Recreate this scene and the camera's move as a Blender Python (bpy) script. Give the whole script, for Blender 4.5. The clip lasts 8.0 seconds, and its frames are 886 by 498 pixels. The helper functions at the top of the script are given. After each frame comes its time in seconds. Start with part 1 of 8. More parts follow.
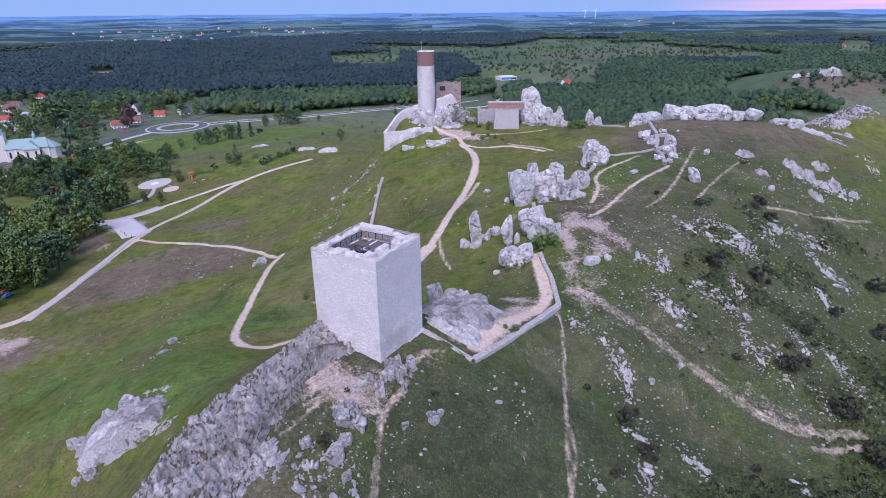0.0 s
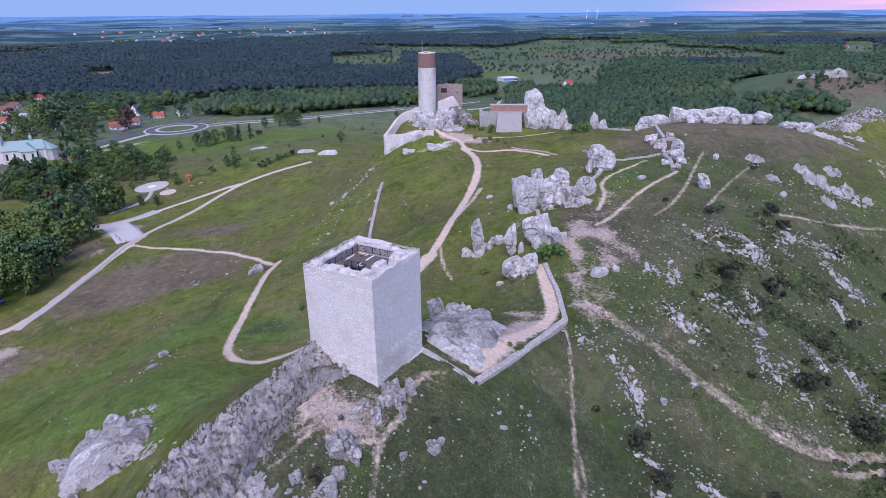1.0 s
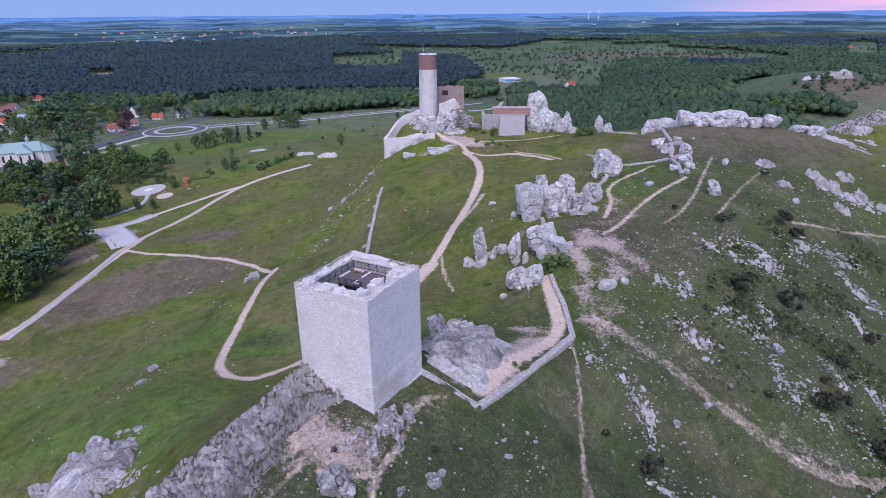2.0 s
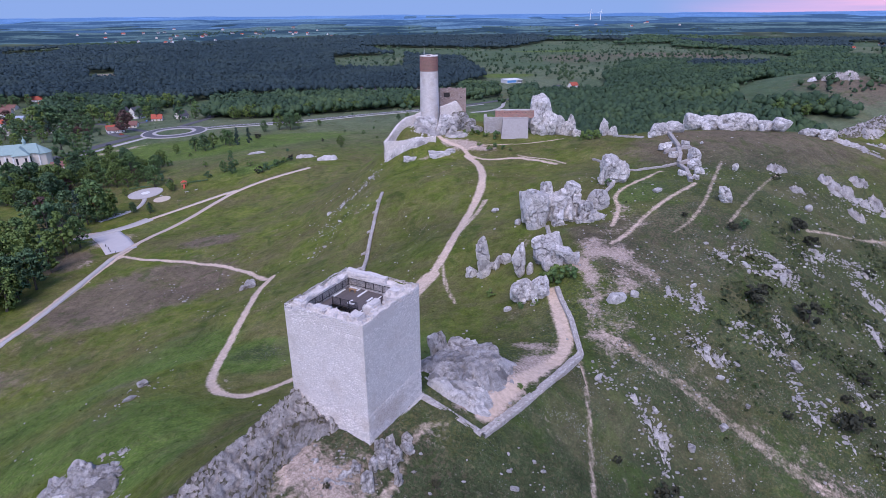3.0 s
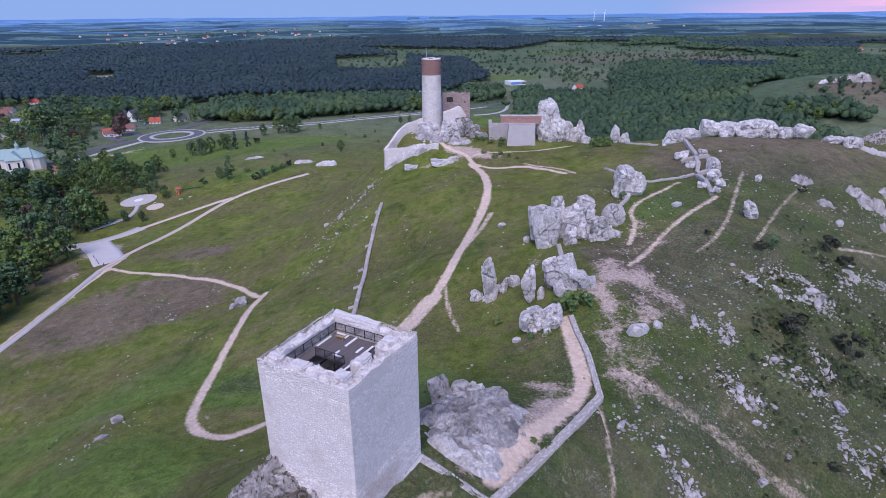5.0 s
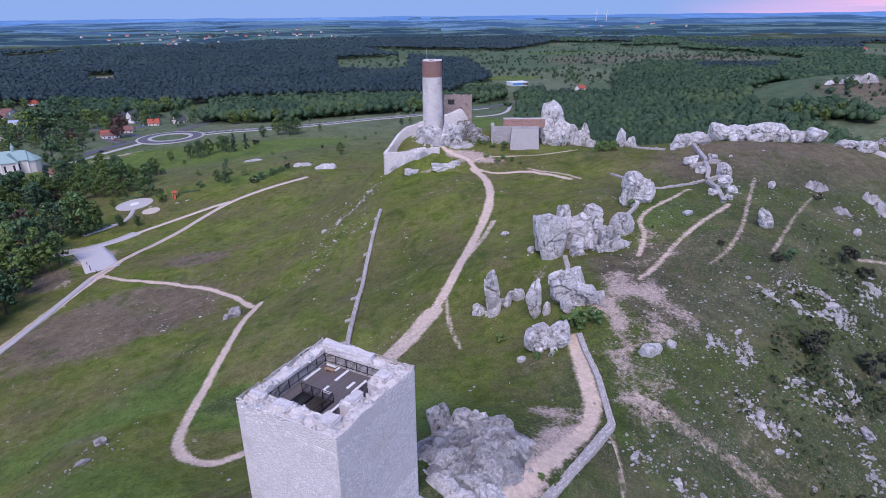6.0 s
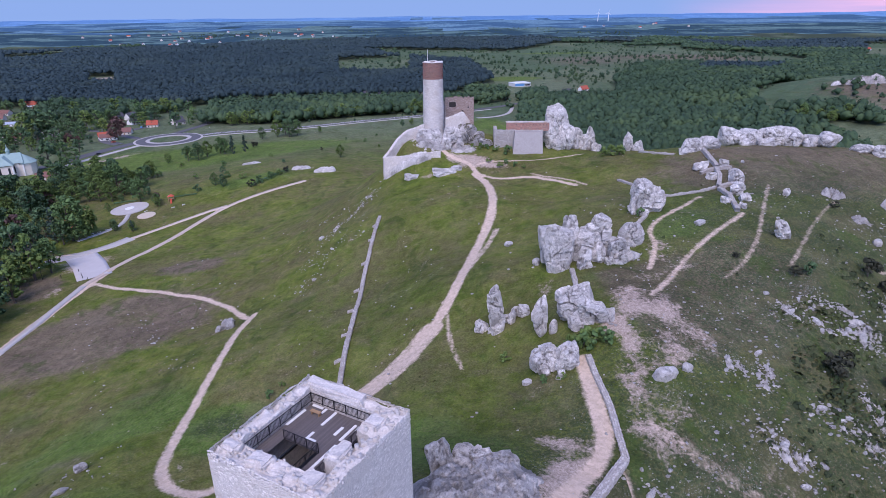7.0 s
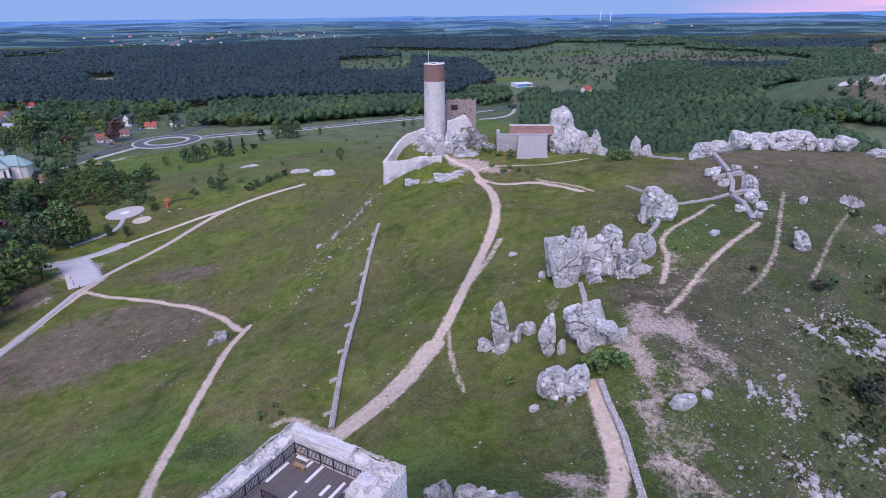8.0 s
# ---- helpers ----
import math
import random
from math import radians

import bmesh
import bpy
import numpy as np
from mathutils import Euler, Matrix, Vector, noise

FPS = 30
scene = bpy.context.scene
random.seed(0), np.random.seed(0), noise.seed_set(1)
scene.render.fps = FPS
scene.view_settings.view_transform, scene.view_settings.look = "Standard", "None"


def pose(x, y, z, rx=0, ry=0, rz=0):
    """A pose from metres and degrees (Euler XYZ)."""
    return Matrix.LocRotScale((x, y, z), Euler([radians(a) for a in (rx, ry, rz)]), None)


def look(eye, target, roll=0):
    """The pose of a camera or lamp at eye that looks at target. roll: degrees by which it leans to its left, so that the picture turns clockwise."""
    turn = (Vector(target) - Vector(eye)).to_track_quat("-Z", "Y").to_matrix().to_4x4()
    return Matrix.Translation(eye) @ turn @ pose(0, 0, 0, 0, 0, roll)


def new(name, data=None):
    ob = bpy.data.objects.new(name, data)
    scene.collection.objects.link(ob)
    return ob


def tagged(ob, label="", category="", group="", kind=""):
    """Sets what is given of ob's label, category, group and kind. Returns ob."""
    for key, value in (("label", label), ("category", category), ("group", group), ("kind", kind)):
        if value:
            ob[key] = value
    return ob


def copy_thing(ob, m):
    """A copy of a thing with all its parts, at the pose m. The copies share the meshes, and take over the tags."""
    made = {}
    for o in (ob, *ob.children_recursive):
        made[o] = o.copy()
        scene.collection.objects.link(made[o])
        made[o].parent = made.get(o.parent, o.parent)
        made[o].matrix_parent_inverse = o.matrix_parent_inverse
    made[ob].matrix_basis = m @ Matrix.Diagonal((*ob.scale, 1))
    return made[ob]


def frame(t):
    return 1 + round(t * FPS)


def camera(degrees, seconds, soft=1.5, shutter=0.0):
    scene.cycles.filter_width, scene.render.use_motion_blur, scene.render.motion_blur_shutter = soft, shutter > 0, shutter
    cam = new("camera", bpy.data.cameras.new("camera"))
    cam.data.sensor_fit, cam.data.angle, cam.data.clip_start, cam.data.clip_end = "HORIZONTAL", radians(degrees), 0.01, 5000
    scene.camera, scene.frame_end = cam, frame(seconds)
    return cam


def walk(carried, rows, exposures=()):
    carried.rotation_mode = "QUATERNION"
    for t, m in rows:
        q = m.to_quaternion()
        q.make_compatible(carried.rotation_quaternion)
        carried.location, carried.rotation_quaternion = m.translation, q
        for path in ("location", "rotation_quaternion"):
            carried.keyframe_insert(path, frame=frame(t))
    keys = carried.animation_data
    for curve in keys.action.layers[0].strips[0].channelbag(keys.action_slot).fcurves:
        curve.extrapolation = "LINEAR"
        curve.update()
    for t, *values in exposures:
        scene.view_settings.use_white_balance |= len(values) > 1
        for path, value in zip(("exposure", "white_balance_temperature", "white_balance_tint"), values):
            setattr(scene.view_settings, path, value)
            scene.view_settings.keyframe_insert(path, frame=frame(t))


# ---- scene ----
cam = camera(73.5, 8.0, soft=0.8)
PATH = [
    (0.0, (2.662, -100.043, 54.925), (3.842, -7.314, 17.509), -0.52),
    (0.5, (2.723, -96.646, 54.950), (3.798, -3.901, 17.569), -0.51),
    (1.0, (2.800, -93.221, 54.967), (3.769, -0.460, 17.625), -0.51),
    (1.5, (2.872, -89.806, 54.979), (3.734, 2.972, 17.675), -0.51),
    (2.0, (2.929, -86.414, 54.986), (3.683, 6.381, 17.722), -0.51),
    (2.5, (2.969, -83.043, 54.989), (3.613, 9.768, 17.764), -0.51),
    (3.0, (2.998, -79.679, 54.989), (3.529, 13.148, 17.804), -0.52),
    (3.5, (3.021, -76.298, 54.988), (3.438, 16.546, 17.841), -0.53),
    (4.0, (3.051, -72.870, 54.987), (3.349, 19.988, 17.875), -0.54),
    (4.5, (3.096, -69.368, 54.986), (3.274, 23.504, 17.908), -0.56),
    (5.0, (3.164, -65.767, 54.988), (3.218, 27.117, 17.940), -0.57),
    (5.5, (3.260, -62.050, 54.992), (3.187, 30.845, 17.972), -0.59),
    (6.0, (3.381, -58.213, 55.001), (3.176, 34.691, 18.003), -0.61),
    (6.5, (3.516, -54.268, 55.015), (3.174, 38.642, 18.035), -0.64),
    (7.0, (3.644, -50.248, 55.036), (3.161, 42.667, 18.068), -0.66),
    (7.5, (3.731, -46.210, 55.064), (3.102, 46.707, 18.102), -0.69),
    (8.0, (3.729, -42.240, 55.101), (2.950, 50.675, 18.139), -0.72),
]
walk(cam, [(t, look(eye, target, roll)) for t, eye, target, roll in PATH], ((0.0, 0.87, 6400, 25), (1.5, 0.79, 6400, 25), (3.0, 0.68, 6400, 25), (4.0, 0.70, 6400, 25), (8.0, 0.72, 6400, 25)))

# ---------------------------------------------------------------- light
SUN_AZ, SUN_EL = 188.0, 50.0        # degrees clockwise from +Y, and above the horizon

world = bpy.data.worlds.new("evening_sky")
scene.world = world
world.use_nodes = True
_nt = world.node_tree
_nt.nodes.clear()
_out = _nt.nodes.new("ShaderNodeOutputWorld")
_bg = _nt.nodes.new("ShaderNodeBackground")
_sky = _nt.nodes.new("ShaderNodeTexSky")
_sky.sky_type = "NISHITA"
_sky.sun_disc = False
_sky.sun_elevation = radians(SUN_EL)
_sky.sun_rotation = radians(SUN_AZ)
_sky.air_density, _sky.dust_density, _sky.ozone_density = 1.0, 0.6, 2.5
_bg.inputs["Strength"].default_value = 0.13
# cool evening cast, a blue cloud bank all along the horizon, and the pink afterglow low on the north-eastern horizon
_tint = _nt.nodes.new("ShaderNodeMix")
_tint.data_type, _tint.blend_type = "RGBA", "MULTIPLY"
_tint.inputs["Factor"].default_value = 1.0
_tint.inputs[7].default_value = (0.88, 0.93, 1.14, 1)
_nt.links.new(_sky.outputs[0], _tint.inputs[6])
_way = _nt.nodes.new("ShaderNodeTexCoord")
_sep = _nt.nodes.new("ShaderNodeSeparateXYZ")
_nt.links.new(_way.outputs["Generated"], _sep.inputs[0])
_east = _nt.nodes.new("ShaderNodeMapRange")
_east.interpolation_type = "SMOOTHSTEP"
_east.inputs["From Min"].default_value, _east.inputs["From Max"].default_value = 0.3, 0.62
_nt.links.new(_sep.outputs["X"], _east.inputs["Value"])
_low = _nt.nodes.new("ShaderNodeMapRange")
_low.interpolation_type = "SMOOTHSTEP"
_low.inputs["From Min"].default_value, _low.inputs["From Max"].default_value = 0.035, 0.0
_nt.links.new(_sep.outputs["Z"], _low.inputs["Value"])
_wisp = _nt.nodes.new("ShaderNodeTexNoise")
_wisp.inputs["Scale"].default_value, _wisp.inputs["Detail"].default_value = 3.0, 4
_map = _nt.nodes.new("ShaderNodeMapping")
_map.inputs["Scale"].default_value = (1.5, 1.5, 30)
_nt.links.new(_way.outputs["Generated"], _map.inputs["Vector"])
_nt.links.new(_map.outputs[0], _wisp.inputs["Vector"])
_mul = _nt.nodes.new("ShaderNodeMath")
_mul.operation = "MULTIPLY"
_nt.links.new(_east.outputs[0], _mul.inputs[0])
_nt.links.new(_low.outputs[0], _mul.inputs[1])
_mul2 = _nt.nodes.new("ShaderNodeMath")
_mul2.operation, _mul2.use_clamp = "MULTIPLY", True
_nt.links.new(_mul.outputs[0], _mul2.inputs[0])
_nt.links.new(_wisp.outputs["Fac"], _mul2.inputs[1])
_glow = _nt.nodes.new("ShaderNodeMix")
_glow.data_type = "RGBA"
_nt.links.new(_mul2.outputs[0], _glow.inputs["Factor"])
_bank = _nt.nodes.new("ShaderNodeMapRange")
_bank.interpolation_type = "SMOOTHSTEP"
_bank.inputs["From Min"].default_value, _bank.inputs["From Max"].default_value = 0.16, 0.03
_nt.links.new(_sep.outputs["Z"], _bank.inputs["Value"])
_cloud = _nt.nodes.new("ShaderNodeMix")
_cloud.data_type = "RGBA"
_nt.links.new(_bank.outputs[0], _cloud.inputs["Factor"])
_nt.links.new(_tint.outputs[2], _cloud.inputs[6])
_cloud.inputs[7].default_value = (1.2, 2.05, 3.7, 1)
_nt.links.new(_cloud.outputs[2], _glow.inputs[6])
_glow.inputs[7].default_value = (7.5, 3.4, 4.2, 1)
_nt.links.new(_glow.outputs[2], _bg.inputs["Color"])
_nt.links.new(_bg.outputs[0], _out.inputs["Surface"])

_sd = bpy.data.lights.new("sun", "SUN")
_sd.energy, _sd.angle, _sd.color = 1.5, radians(35), (1.0, 0.94, 0.92)
_sun = new("sun", _sd)
_a, _e = radians(SUN_AZ), radians(SUN_EL)
_sun.matrix_world = look((0, 0, 300), (-math.sin(_a) * math.cos(_e) * 100, -math.cos(_a) * math.cos(_e) * 100, 300 - math.sin(_e) * 100))

# ---------------------------------------------------------------- materials
class Nodes:
    """Short hand for building a node material."""

    def __init__(self, name):
        self.mat = bpy.data.materials.new(name)
        self.mat.use_nodes = True
        self.t = self.mat.node_tree
        self.t.nodes.clear()
        self.out = self.t.nodes.new("ShaderNodeOutputMaterial")
        self.bsdf = self.t.nodes.new("ShaderNodeBsdfPrincipled")
        self.t.links.new(self.bsdf.outputs[0], self.out.inputs["Surface"])
        self.xyz = self.t.nodes.new("ShaderNodeTexCoord").outputs["Object"]

    def put(self, socket, value):
        if isinstance(value, bpy.types.NodeSocket):
            self.t.links.new(value, socket)
        elif isinstance(value, (tuple, list)) and len(value) == 3 and socket.type == "RGBA":
            socket.default_value = (*value, 1)
        else:
            socket.default_value = value

    def place(self):
        g = self.t.nodes.new("ShaderNodeNewGeometry")
        return g.outputs["Position"]

    def noise(self, scale, detail=4.0, rough=0.55, at=None, warp=0.0):
        n = self.t.nodes.new("ShaderNodeTexNoise")
        self.put(n.inputs["Vector"], at or self.xyz)
        n.inputs["Scale"].default_value = scale
        n.inputs["Detail"].default_value = detail
        n.inputs["Roughness"].default_value = rough
        n.inputs["Distortion"].default_value = warp
        return n.outputs["Fac"]

    def cells(self, scale, feature="F1", at=None):
        n = self.t.nodes.new("ShaderNodeTexVoronoi")
        n.feature = feature
        self.put(n.inputs["Vector"], at or self.xyz)
        n.inputs["Scale"].default_value = scale
        return n.outputs["Distance"]

    def stretch(self, at, sx, sy, sz):
        n = self.t.nodes.new("ShaderNodeMapping")
        self.put(n.inputs["Vector"], at)
        n.inputs["Scale"].default_value = (sx, sy, sz)
        return n.outputs[0]

    def math(self, op, a, b=0.0, c=0.0, clamp=False):
        n = self.t.nodes.new("ShaderNodeMath")
        n.operation, n.use_clamp = op, clamp
        for s, v in zip(n.inputs, (a, b, c)):
            self.put(s, v)
        return n.outputs[0]

    def step(self, value, lo, hi):
        n = self.t.nodes.new("ShaderNodeMapRange")
        n.interpolation_type = "SMOOTHSTEP"
        self.put(n.inputs["Value"], value)
        n.inputs["From Min"].default_value, n.inputs["From Max"].default_value = lo, hi
        return n.outputs["Result"]

    def mix(self, fac, a, b, blend="MIX"):
        n = self.t.nodes.new("ShaderNodeMix")
        n.data_type, n.blend_type = "RGBA", blend
        self.put(n.inputs["Factor"], fac)
        self.put(n.inputs[6], a)
        self.put(n.inputs[7], b)
        return n.outputs[2]

    def attr(self, name):
        n = self.t.nodes.new("ShaderNodeAttribute")
        n.attribute_name = name
        return n.outputs["Fac"]

    def island(self):
        return self.t.nodes.new("ShaderNodeNewGeometry").outputs["Random Per Island"]

    def each(self):
        return self.t.nodes.new("ShaderNodeObjectInfo").outputs["Random"]

    def done(self, colour, rough=0.85, height=None, depth=0.05, strength=0.6, metal=0.0, spec=0.3):
        self.put(self.bsdf.inputs["Base Color"], colour)
        self.put(self.bsdf.inputs["Roughness"], rough)
        self.bsdf.inputs["Metallic"].default_value = metal
        self.bsdf.inputs["Specular IOR Level"].default_value = spec
        if height is not None:
            b = self.t.nodes.new("ShaderNodeBump")
            b.inputs["Strength"].default_value = strength
            b.inputs["Distance"].default_value = depth
            self.put(b.inputs["Height"], height)
            self.t.links.new(b.outputs[0], self.bsdf.inputs["Normal"])
        return self.mat


def plain_mat(name, colour, rough=0.7, vary=0.25, scale=1.5, metal=0.0, spec=0.3):
    n = Nodes(name)
    dark = tuple(c * (1 - vary) for c in colour)
    light = tuple(min(1, c * (1 + vary)) for c in colour)
    c = n.mix(n.noise(scale, 5), dark, light)
    c = n.mix(n.math("MULTIPLY", n.each(), 0.35), c, dark)
    return n.done(c, rough, n.noise(scale * 8, 3), 0.02, 0.4, metal, spec)


def ground_mat():
    n = Nodes("turf_and_soil")
    p = n.place()
    big, mid, fine = n.noise(0.03, 4, 0.6, p), n.noise(0.16, 6, 0.66, p, 0.6), n.noise(1.1, 6, 0.7, p, 0.4)
    tiny = n.noise(5.0, 4, 0.7, p)
    lush, dry = n.attr("lush"), n.attr("dry")
    green = n.mix(n.step(mid, 0.32, 0.68), (0.088, 0.124, 0.018), (0.172, 0.202, 0.036))
    olive = n.mix(n.step(fine, 0.3, 0.7), (0.102, 0.098, 0.034), (0.172, 0.154, 0.062))
    soil = n.mix(n.step(fine, 0.25, 0.75), (0.138, 0.101, 0.074), (0.205, 0.156, 0.118))
    bright = n.mix(n.step(fine, 0.3, 0.7), (0.074, 0.130, 0.024), (0.136, 0.194, 0.042))
    g_o = n.step(n.math("ADD", n.math("MULTIPLY", big, 0.55), n.math("MULTIPLY", mid, 0.45)), 0.38, 0.62)
    c = n.mix(g_o, green, olive)
    # patchwork of fields on the plain, their bluish cast painted in for haze
    plot = n.t.nodes.new("ShaderNodeTexVoronoi")
    n.put(plot.inputs["Vector"], n.stretch(p, 1, 0.45, 1))
    plot.inputs["Scale"].default_value = 0.0065
    lot = n.t.nodes.new("ShaderNodeSeparateColor")
    n.t.links.new(plot.outputs["Color"], lot.inputs[0])
    crop = n.mix(n.step(lot.outputs[0], 0.2, 0.9), (0.076, 0.124, 0.062), (0.135, 0.168, 0.094))
    crop = n.mix(n.math("MULTIPLY", n.step(mid, 0.4, 0.7), 0.4), crop, (0.072, 0.100, 0.062))
    c = n.mix(n.attr("hazy_farmland"), c, crop)
    lushness = n.step(n.math("ADD", lush, n.math("MULTIPLY", n.math("SUBTRACT", mid, 0.5), 1.1)), 0.25, 0.75)
    c = n.mix(lushness, c, bright)
    dryness = n.step(n.math("ADD", dry, n.math("MULTIPLY", n.math("SUBTRACT", mid, 0.5), 1.2)), 0.3, 0.9)
    c = n.mix(n.math("MULTIPLY", dryness, 0.85), c, soil)
    # tufts
    tuft = n.step(n.math("ADD", n.math("MULTIPLY", tiny, 0.6), n.math("MULTIPLY", fine, 0.4)), 0.5, 0.66)
    c = n.mix(n.math("MULTIPLY", tuft, 0.45), c, (0.042, 0.056, 0.020))
    c = n.mix(n.math("MULTIPLY", n.attr("herb"), 0.30, clamp=True), c, n.mix(n.step(mid, 0.35, 0.65), (0.062, 0.070, 0.032), (0.098, 0.088, 0.056)))
    # low herbs and moss cushions among the stones
    herb = n.step(n.math("ADD", n.math("MULTIPLY", n.noise(1.7, 3, 0.6, p, 0.5), 0.7), n.math("MULTIPLY", mid, 0.3)), 0.43, 0.53)
    c = n.mix(n.math("MULTIPLY", n.math("MULTIPLY", herb, n.attr("herb"), clamp=True), 0.8), c, n.mix(n.step(tiny, 0.4, 0.6), (0.032, 0.051, 0.021), (0.060, 0.088, 0.036)))
    straw = n.step(n.noise(0.8, 6, 0.7, p, 0.6), 0.52, 0.66)
    c = n.mix(n.math("MULTIPLY", straw, 0.36), c, (0.190, 0.172, 0.090))
    # darker rank growth in clumps, tan dry grass between
    clump = n.step(n.noise(0.10, 7, 0.66, n.stretch(p, 1.0, 0.7, 1), 0.9), 0.53, 0.64)
    c = n.mix(n.math("MULTIPLY", clump, 0.55), c, (0.050, 0.086, 0.017))
    tan = n.step(n.noise(0.06, 5, 0.6, p, 0.6), 0.52, 0.66)
    c = n.mix(n.math("MULTIPLY", tan, 0.34), c, (0.158, 0.138, 0.072))
    # tussocky unevenness over a wide range of sizes
    for scale, detail, low, high in ((0.05, 4, 0.80, 1.22), (0.35, 6, 0.74, 1.26), (2.2, 6, 0.68, 1.32)):
        shade = n.t.nodes.new("ShaderNodeMapRange")
        n.put(shade.inputs["Value"], n.noise(scale, detail, 0.68, p, 0.2))
        for key, v in (("From Min", 0.3), ("From Max", 0.7), ("To Min", low), ("To Max", high)):
            shade.inputs[key].default_value = v
        grey = n.t.nodes.new("ShaderNodeCombineColor")
        for k in range(3):
            n.t.links.new(shade.outputs[0], grey.inputs[k])
        c = n.mix(1.0, c, grey.outputs[0], "MULTIPLY")
    # stone chips in the turf of the rocky slope
    chip = n.step(n.math("ADD", n.noise(3.4, 3, 0.6, p), n.math("MULTIPLY", n.math("SUBTRACT", n.noise(0.12, 4, 0.6, p), 0.5), 0.5)), 0.66, 0.72)
    c = n.mix(n.math("MULTIPLY", n.math("MULTIPLY", chip, n.attr("herb"), clamp=True), 0.5), c, (0.40, 0.385, 0.36))
    # worn bare places with stones
    bare = n.math("ADD", n.attr("bare"), n.math("MULTIPLY", n.math("SUBTRACT", fine, 0.5), 1.6))
    bare = n.step(n.math("ADD", bare, n.math("MULTIPLY", n.math("SUBTRACT", mid, 0.5), 2.0)), 0.28, 0.85)
    pale = n.mix(n.step(n.noise(2.3, 7, 0.75, p, 0.6), 0.36, 0.66), (0.32, 0.245, 0.195), (0.66, 0.535, 0.45))
    c = n.mix(n.math("MULTIPLY", bare, 0.9), c, pale)
    # trodden tracks; the attribute is the distance inside the track's edge in metres
    edge = n.math("ADD", n.attr("track"), n.math("MULTIPLY", n.math("SUBTRACT", fine, 0.5), 1.3))
    edge = n.math("ADD", edge, n.math("MULTIPLY", n.math("SUBTRACT", mid, 0.5), 1.2))
    inside = n.math("MULTIPLY", n.step(edge, -0.5, 0.45), 0.95)
    dust = n.mix(n.step(fine, 0.3, 0.72), (0.56, 0.43, 0.325), (0.77, 0.615, 0.485))
    dust = n.mix(n.math("MULTIPLY", n.step(n.noise(0.9, 7, 0.75, p, 0.8), 0.5, 0.66), 0.25), dust, (0.40, 0.31, 0.25))
    c = n.mix(inside, c, dust)
    # woodland floor
    c = n.mix(n.attr("wood"), c, n.mix(fine, (0.036, 0.05, 0.028), (0.06, 0.078, 0.04)))
    hgt = n.math("ADD", n.math("MULTIPLY", fine, 0.6), n.math("MULTIPLY", tiny, 0.5))
    return n.done(c, 0.95, hgt, 0.45, 0.75, spec=0.1)


def limestone_mat(name="limestone", tint=(1, 1, 1), turf=0.0):
    """Bare limestone: pale faces, lichen speckle, thin crevices, moss, and turf on the level parts if asked for."""
    n = Nodes(name)
    p = n.place()
    mid, fine = n.noise(0.45, 6, 0.65, p, 0.8), n.noise(2.6, 6, 0.72, p, 0.4)
    grit = n.noise(9.0, 4, 0.7, p)
    base = n.mix(n.step(mid, 0.25, 0.75), tuple(0.38 * t for t in tint), tuple(0.52 * t for t in tint))
    tone = n.attr("tone")
    base = n.mix(n.step(tone, 0.0, 0.6), base, tuple(0.62 * t for t in tint))
    base = n.mix(n.math("MULTIPLY", n.step(tone, -0.1, -0.7), 0.75), base, tuple(0.15 * t for t in tint))
    base = n.mix(n.math("MULTIPLY", n.step(fine, 0.52, 0.68), 0.32), base, tuple(0.22 * t for t in tint))
    base = n.mix(n.math("MULTIPLY", n.step(grit, 0.5, 0.7), 0.25), base, tuple(0.62 * t for t in tint))
    # thin crevices where two noises cross their middle
    ridge = n.math("ABSOLUTE", n.math("SUBTRACT", n.noise(0.8, 7, 0.62, n.stretch(p, 1, 0.7, 1.6), 1.2), 0.5))
    ridge2 = n.math("ABSOLUTE", n.math("SUBTRACT", n.noise(1.9, 6, 0.6, n.stretch(p, 0.7, 1, 1.8), 0.8), 0.5))
    line = n.math("SUBTRACT", 1.0, n.step(ridge, 0.0, 0.030))
    line2 = n.math("SUBTRACT", 1.0, n.step(ridge2, 0.0, 0.026))
    base = n.mix(n.math("MULTIPLY", line, 0.28), base, (0.085, 0.082, 0.072))
    base = n.mix(n.math("MULTIPLY", line2, 0.15), base, (0.12, 0.115, 0.10))
    pits = n.step(n.noise(4.6, 5, 0.75, p, 0.3), 0.53, 0.62)
    base = n.mix(n.math("MULTIPLY", pits, 0.45), base, tuple(0.13 * t for t in tint))
    moss = n.step(n.noise(1.6, 7, 0.68, p), 0.57, 0.66)
    base = n.mix(n.math("MULTIPLY", moss, 0.42), base, (0.105, 0.115, 0.065))
    if turf:
        nz = n.t.nodes.new("ShaderNodeSeparateXYZ")
        g = n.t.nodes.new("ShaderNodeNewGeometry")
        n.t.links.new(g.outputs["True Normal"], nz.inputs[0])
        level = n.step(nz.outputs["Z"], 0.42, 0.75)
        grown = n.step(n.noise(0.28, 5, 0.62, p, 0.5), 0.60 - 0.16 * turf, 0.66 - 0.14 * turf)
        grass = n.mix(n.step(fine, 0.35, 0.65), (0.068, 0.074, 0.030), (0.135, 0.112, 0.070))
        base = n.mix(n.math("MULTIPLY", n.math("MULTIPLY", grown, level), 0.92), base, grass)
    hgt = n.math("SUBTRACT", n.math("ADD", n.math("MULTIPLY", fine, 0.8), n.math("MULTIPLY", grit, 0.25)), n.math("MULTIPLY", n.math("ADD", line, n.math("MULTIPLY", line2, 0.6)), 0.35))
    return n.done(base, 0.92, hgt, 0.3, 0.9, spec=0.15)


